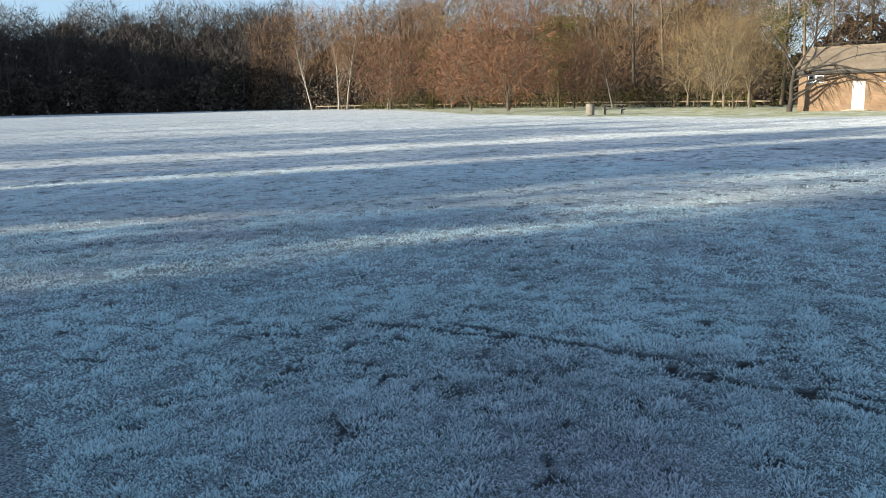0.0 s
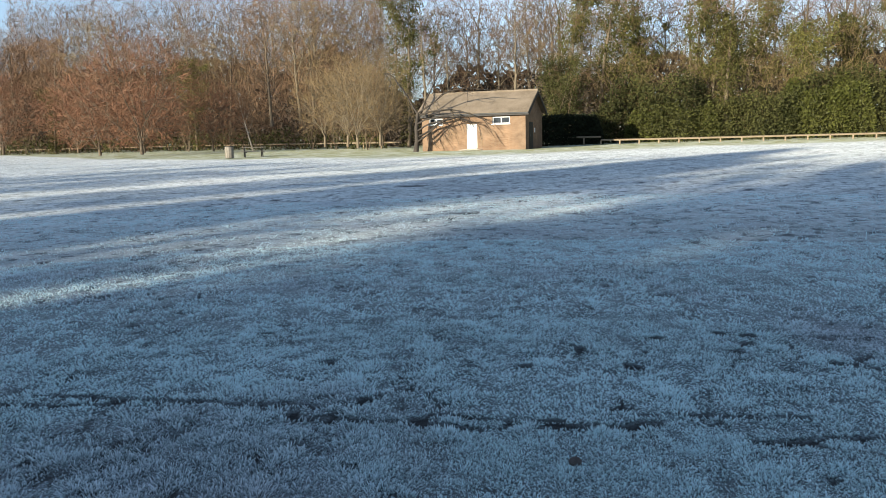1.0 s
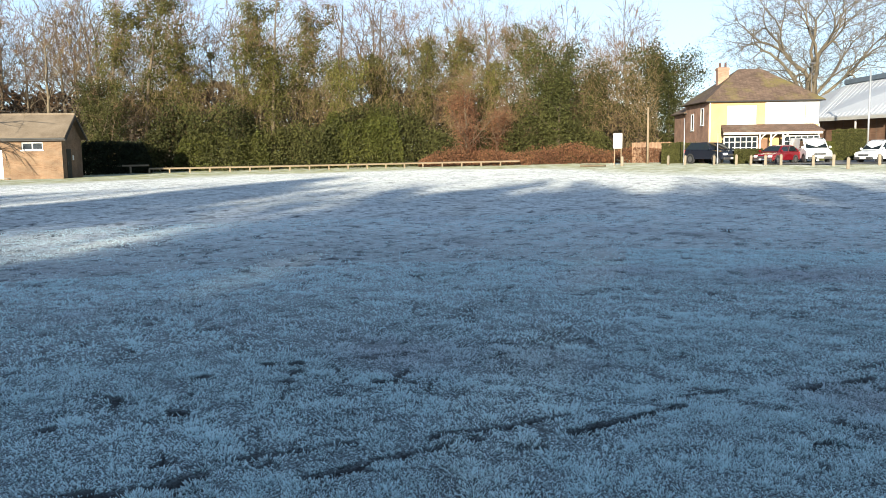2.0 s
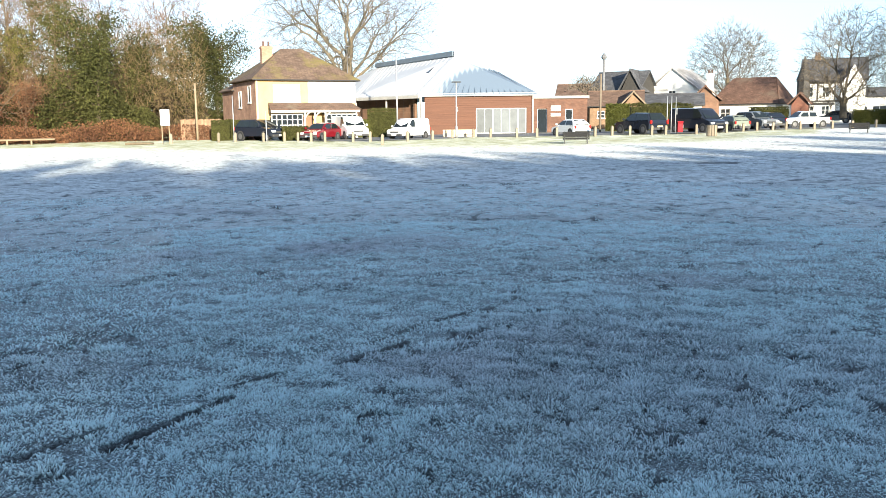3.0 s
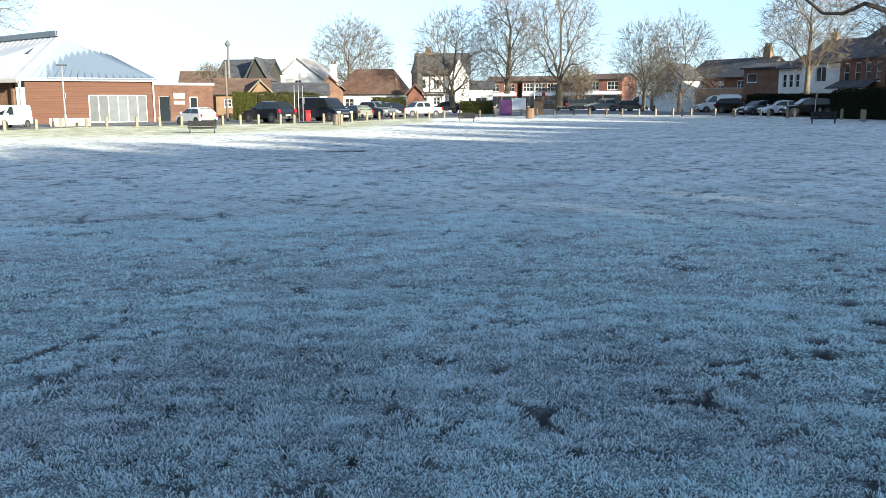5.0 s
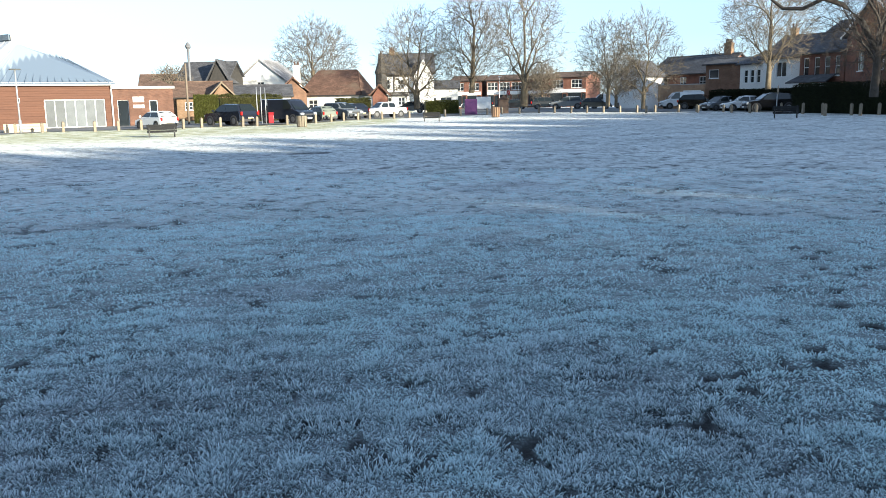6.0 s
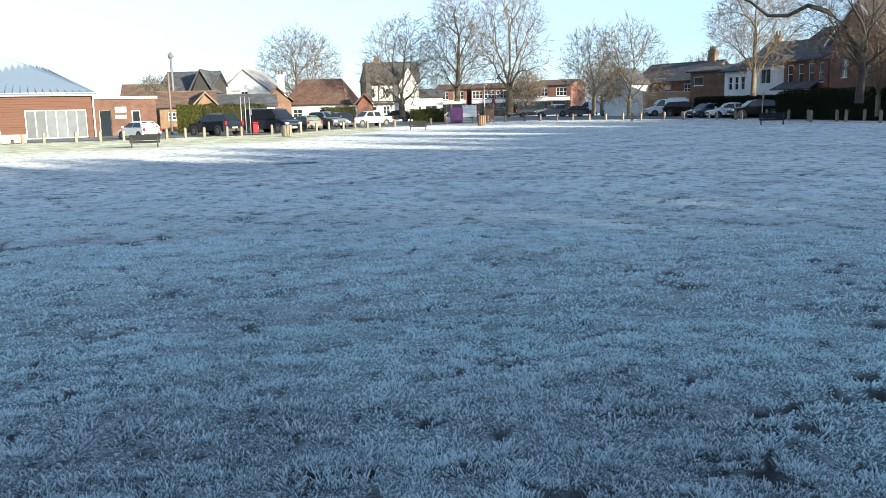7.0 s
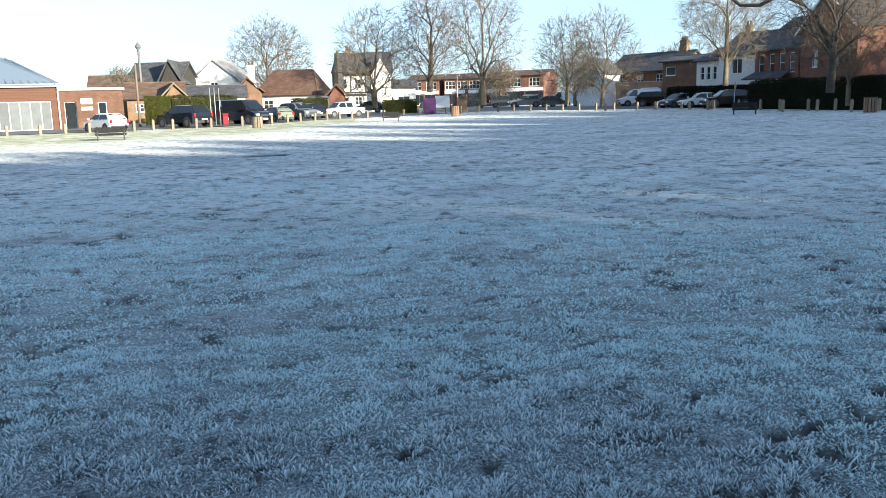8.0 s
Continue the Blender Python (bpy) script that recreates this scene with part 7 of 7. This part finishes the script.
def vehicle(kind, x, y, turn, coat, label, name="car", scale=1.0):
    length, width, wheel, body, cab, (g0, g1, split) = SHAPES[kind]
    hw, top = width / 2, max(z for _, z in cab)
    belt_z = cab[0][1]
    ob = thing(name, label, name.replace("_", " "), "parked vehicles", m=spot(x, y, turn))
    wide = lambda z: hw - 0.02 * max(0.0, z - 0.4)  # noqa: E731
    cabw = lambda z: hw - 0.04 - 0.20 * max(0, z - belt_z) / max(0.1, top - belt_z) * (0.5 if "van" in kind else 1)  # noqa: E731
    shell = part("body", loft(body, wide), coat, ob)
    cabin_ = part("cabin", loft(cab, cabw), coat, ob)
    zb, zt = belt_z + 0.07, top - 0.13

    def edge_x(z, front_):
        pts = cab[: cab.index(max(cab, key=lambda p: p[1])) + 1] if front_ else cab[cab.index(max(cab, key=lambda p: p[1])):]
        for (xa, za), (xb, zb_) in zip(pts, pts[1:]):
            if min(za, zb_) <= z <= max(za, zb_) and za != zb_:
                return xa + (xb - xa) * (z - za) / (zb_ - za)
        return pts[0][0] if front_ else pts[-1][0]

    for s in (-1, 1):
        cells = [(g0, split - 0.05), (split + 0.05, g1)] if split is not None else [(g0, g1)]
        for k, (a, b) in enumerate(cells):
            at_ = max(a, edge_x(zt, True) + 0.12)
            bt = min(b, edge_x(zt, False) - 0.1)
            q = [(a, zb), (at_, zt), (bt, zt), (min(b, edge_x(zb, False) - 0.1), zb)]
            v = [(px, s * (cabw(pz) - 0.01), pz) for px, pz in q] + [(px, s * (cabw(pz) + 0.012), pz) for px, pz in q]
            part("side_window", Geo().add(v, [(0, 1, 2, 3), (7, 6, 5, 4), (0, 4, 5, 1), (1, 5, 6, 2), (2, 6, 7, 3), (3, 7, 4, 0)]), CAR_GLASS, cabin_)
        mirror = part("mirror", Geo().box(g0 - 0.02, s * hw - 0.0 if s > 0 else -hw - 0.17, zb - 0.03, g0 + 0.13, s * hw + 0.17 if s > 0 else -hw, zb + 0.14, 0.03), coat, cabin_)
        for wx in (body[0][0] + length * 0.18, body[-1][0] - length * 0.19):
            part("wheel_arch", Geo().tube([(wx, s * (hw - 0.1), wheel), (wx, s * (hw + 0.004), wheel)], [wheel + 0.07, wheel + 0.07], 18), PLASTIC, shell)
            tyre = part("wheel", Geo().tube([(wx, s * (hw - 0.2), wheel), (wx, s * (hw - 0.0), wheel), (wx, s * (hw + 0.015), wheel)], [wheel, wheel, wheel * 0.92], 18), TYRE, ob)
            part("rim", Geo().tube([(wx, s * (hw + 0.016), wheel), (wx, s * (hw + 0.024), wheel)], [wheel * 0.64, wheel * 0.55], 12), RIM, tyre)
    for key, front_ in (("windscreen", True), ("rear_window", False)):
        if not front_ and "van" in kind:
            continue
        d = -1 if front_ else 1
        xa, xb = edge_x(zb, front_), edge_x(zt + 0.04, front_)
        q = [(xa, zb), (xb, zt + 0.04)]
        v = []
        for off in (-0.01, 0.014):
            v += [(q[0][0] + d * off, -cabw(q[0][1]) + 0.12, q[0][1]), (q[0][0] + d * off, cabw(q[0][1]) - 0.12, q[0][1]), (q[1][0] + d * off, cabw(q[1][1]) - 0.14, q[1][1]), (q[1][0] + d * off, -cabw(q[1][1]) + 0.14, q[1][1])]
        part(key, Geo().add(v, [(0, 1, 2, 3), (7, 6, 5, 4), (0, 4, 5, 1), (1, 5, 6, 2), (2, 6, 7, 3), (3, 7, 4, 0)]), CAR_GLASS, cabin_)
    fx, rx = body[0][0] - 0.02, body[-1][0]
    for s in (-1, 1):
        yy = sorted((s * (hw - 0.08), s * (hw - 0.42)))
        part("headlight", Geo().box(fx - 0.015, yy[0], body[1][1] - 0.08, fx + 0.2, yy[1], body[1][1] + 0.09, 0.03), LAMP_CLEAR, shell)
        yy = sorted((s * (hw - 0.05), s * (hw - 0.2)))
        part("tail_light", Geo().box(rx - 0.12, yy[0], belt_z - 0.25, rx + 0.02, yy[1], belt_z + 0.02, 0.02), LAMP_RED, shell)
    part("bumper", Geo().box(fx - 0.05, -hw + 0.08, body[0][1] - 0.06, fx + 0.15, hw - 0.08, body[0][1] + 0.16, 0.04), PLASTIC, shell)
    part("bumper", Geo().box(rx - 0.12, -hw + 0.08, body[0][1] - 0.06, rx + 0.06, hw - 0.08, body[0][1] + 0.16, 0.04), PLASTIC, shell)
    part("grille", Geo().box(fx - 0.025, -0.45, body[1][1] - 0.12, fx + 0.05, 0.45, body[1][1] + 0.02, 0.02), PLASTIC, shell)
    part("plate", Geo().box(fx - 0.075, -0.26, body[0][1] + 0.02, fx - 0.052, 0.26, body[0][1] + 0.13), WHITE, shell)
    part("plate", Geo().box(rx + 0.062, -0.26, body[0][1] + 0.17, rx + 0.075, 0.26, body[0][1] + 0.28), PLATE, shell)
    if kind == "pickup":
        part("load_bed", Geo().box(1.25, -hw + 0.12, 1.142, 2.55, hw - 0.12, 1.15), PLASTIC, shell)
    ob.scale = (scale,) * 3
    return ob


SILVER, WHITE_CAR = paint("silver", (0.13, 0.14, 0.155)), paint("white", (0.80, 0.81, 0.82))
NAVY, BLACK_CAR, RED_CAR = paint("navy", (0.016, 0.020, 0.032)), paint("black", (0.012, 0.012, 0.014)), paint("red", (0.16, 0.008, 0.014))
GREENISH, GREY_CAR = paint("pale_green", (0.20, 0.22, 0.18)), paint("grey", (0.035, 0.038, 0.042))
vehicle("suv", 68.5, 5.6, -85 + 130, NAVY, "dark off road car beside the hedge", "car")
vehicle("hatchback", 66.6, 0.9, -89 + 58, RED_CAR, "red hatchback parked behind bollards", "car", 0.92)
vehicle("van", 68.6, -1.3, -91 + 108, WHITE_CAR, "white panel van facing the field", "van", 0.92)
vehicle("small_van", 66.0, -5.85, -95 + 54, WHITE_CAR, "small white delivery van parked sideways", "van", 0.86)
vehicle("hatchback", 65.0, -18.5, -106 - 58, WHITE_CAR, "white hatchback parked before the entrance", "car", 0.88)
vehicle("suv", 66.0, -24.6, -110.5 - 52, NAVY, "dark blue estate car with its tail to the road", "car")
vehicle("van", 67.2, -29.9, 180 - 114 - 46, NAVY, "long dark blue panel van", "van", 1.0)
vehicle("hatchback", 69.4, -34.0, -116 - 60, GREENISH, "pale green hatchback in the car park", "car", 0.9)
vehicle("suv", 71.6, -37.3, 180 - 118 - 52, SILVER, "silver estate car in the car park", "car", 0.95)
vehicle("hatchback", 76.0, -40.9, -119 - 60, NAVY, "dark blue hatchback in the car park", "car")
vehicle("pickup", 74.8, -43.9, -121 + 34, WHITE_CAR, "white double cab pickup truck", "pickup", 0.86)
vehicle("hatchback", 93.0, -58.5, -122, NAVY, "dark hatchback on the road", "car")
for x, y, turn, coat, kind, label in ((96, -78, -128, BLACK_CAR, "hatchback", "black hatchback parked by the shops"), (91.5, -80.5, 180 - 131, GREY_CAR, "suv", "grey car parked by the shops"),
                                      (86.5, -79.5, -132, SILVER, "suv", "silver estate car on the road"), (82.5, -83, -134, WHITE_CAR, "van", "white van on the road"),
                                      (80.5, -79.0, 180 - 135, BLACK_CAR, "hatchback", "black car on the road"), (102, -76, -126, NAVY, "suv", "dark car parked by the shops")):
    vehicle(kind, x, y, turn, coat, label, "van" if kind == "van" else "car")
vehicle("van", 67.5, -80.0, -139 + 12, WHITE_CAR, "white panel van parked across the road", "van")
vehicle("suv", 62.5, -77.0, -141 + 160, BLACK_CAR, "black estate car with red tail lamps", "car")
vehicle("hatchback", 55.5, -71.3, -143 + 40, SILVER, "silver hatchback before the garden hedge", "car")
vehicle("hatchback", 52.4, -70.6, -144 + 20, WHITE_CAR, "white hatchback before the garden hedge", "car")
vehicle("suv", 48.5, -69.0, -145 + 20, BLACK_CAR, "black car before the dark hedge", "car")

# ---- paving ----
ASPHALT = surf("asphalt", (0.13, 0.13, 0.13), (0.26, 0.26, 0.255), 1.5, 0.9, bump=0.4, fine=30)


def paved(name, label, ring, kind="structure"):
    """Paving that follows the ground, a little above it."""
    bm = bmesh.new()
    bm.faces.new([bm.verts.new((x, y, 0)) for x, y in ring])
    bmesh.ops.triangulate(bm, faces=bm.faces)
    for _ in range(5):
        long = [e for e in bm.edges if e.calc_length() > 6]
        if not long:
            break
        bmesh.ops.subdivide_edges(bm, edges=long, cuts=1)
        bmesh.ops.triangulate(bm, faces=bm.faces)
    for v in bm.verts:
        v.co.z = rise(v.co.x, v.co.y) + 0.035
    bmesh.ops.recalc_face_normals(bm, faces=bm.faces)
    me_ = bpy.data.meshes.new(name)
    bm.to_mesh(me_)
    bm.free()
    me_.materials.append(ASPHALT)
    return tagged(new(name, me_), label, name, kind=kind)


paved("car_park", "worn grey asphalt car park", [(68, 5), (63.5, 1), (62, -3), (63, -8), (66, -11), (64.5, -18), (63.8, -28), (67, -34), (70.5, -40), (71, -55), (84, -60), (90, -48), (78, -34), (75.5, -24), (76.6, -8.2), (74, -4), (70, 3)])
paved("road", "grey asphalt road before the shops", [(75, -60), (71, -64), (60, -68), (50, -68.5), (38, -66.5), (30, -66), (30, -69), (40, -70), (55, -74), (64, -79), (80, -82), (105, -92), (130, -85), (108, -72), (92, -62)])
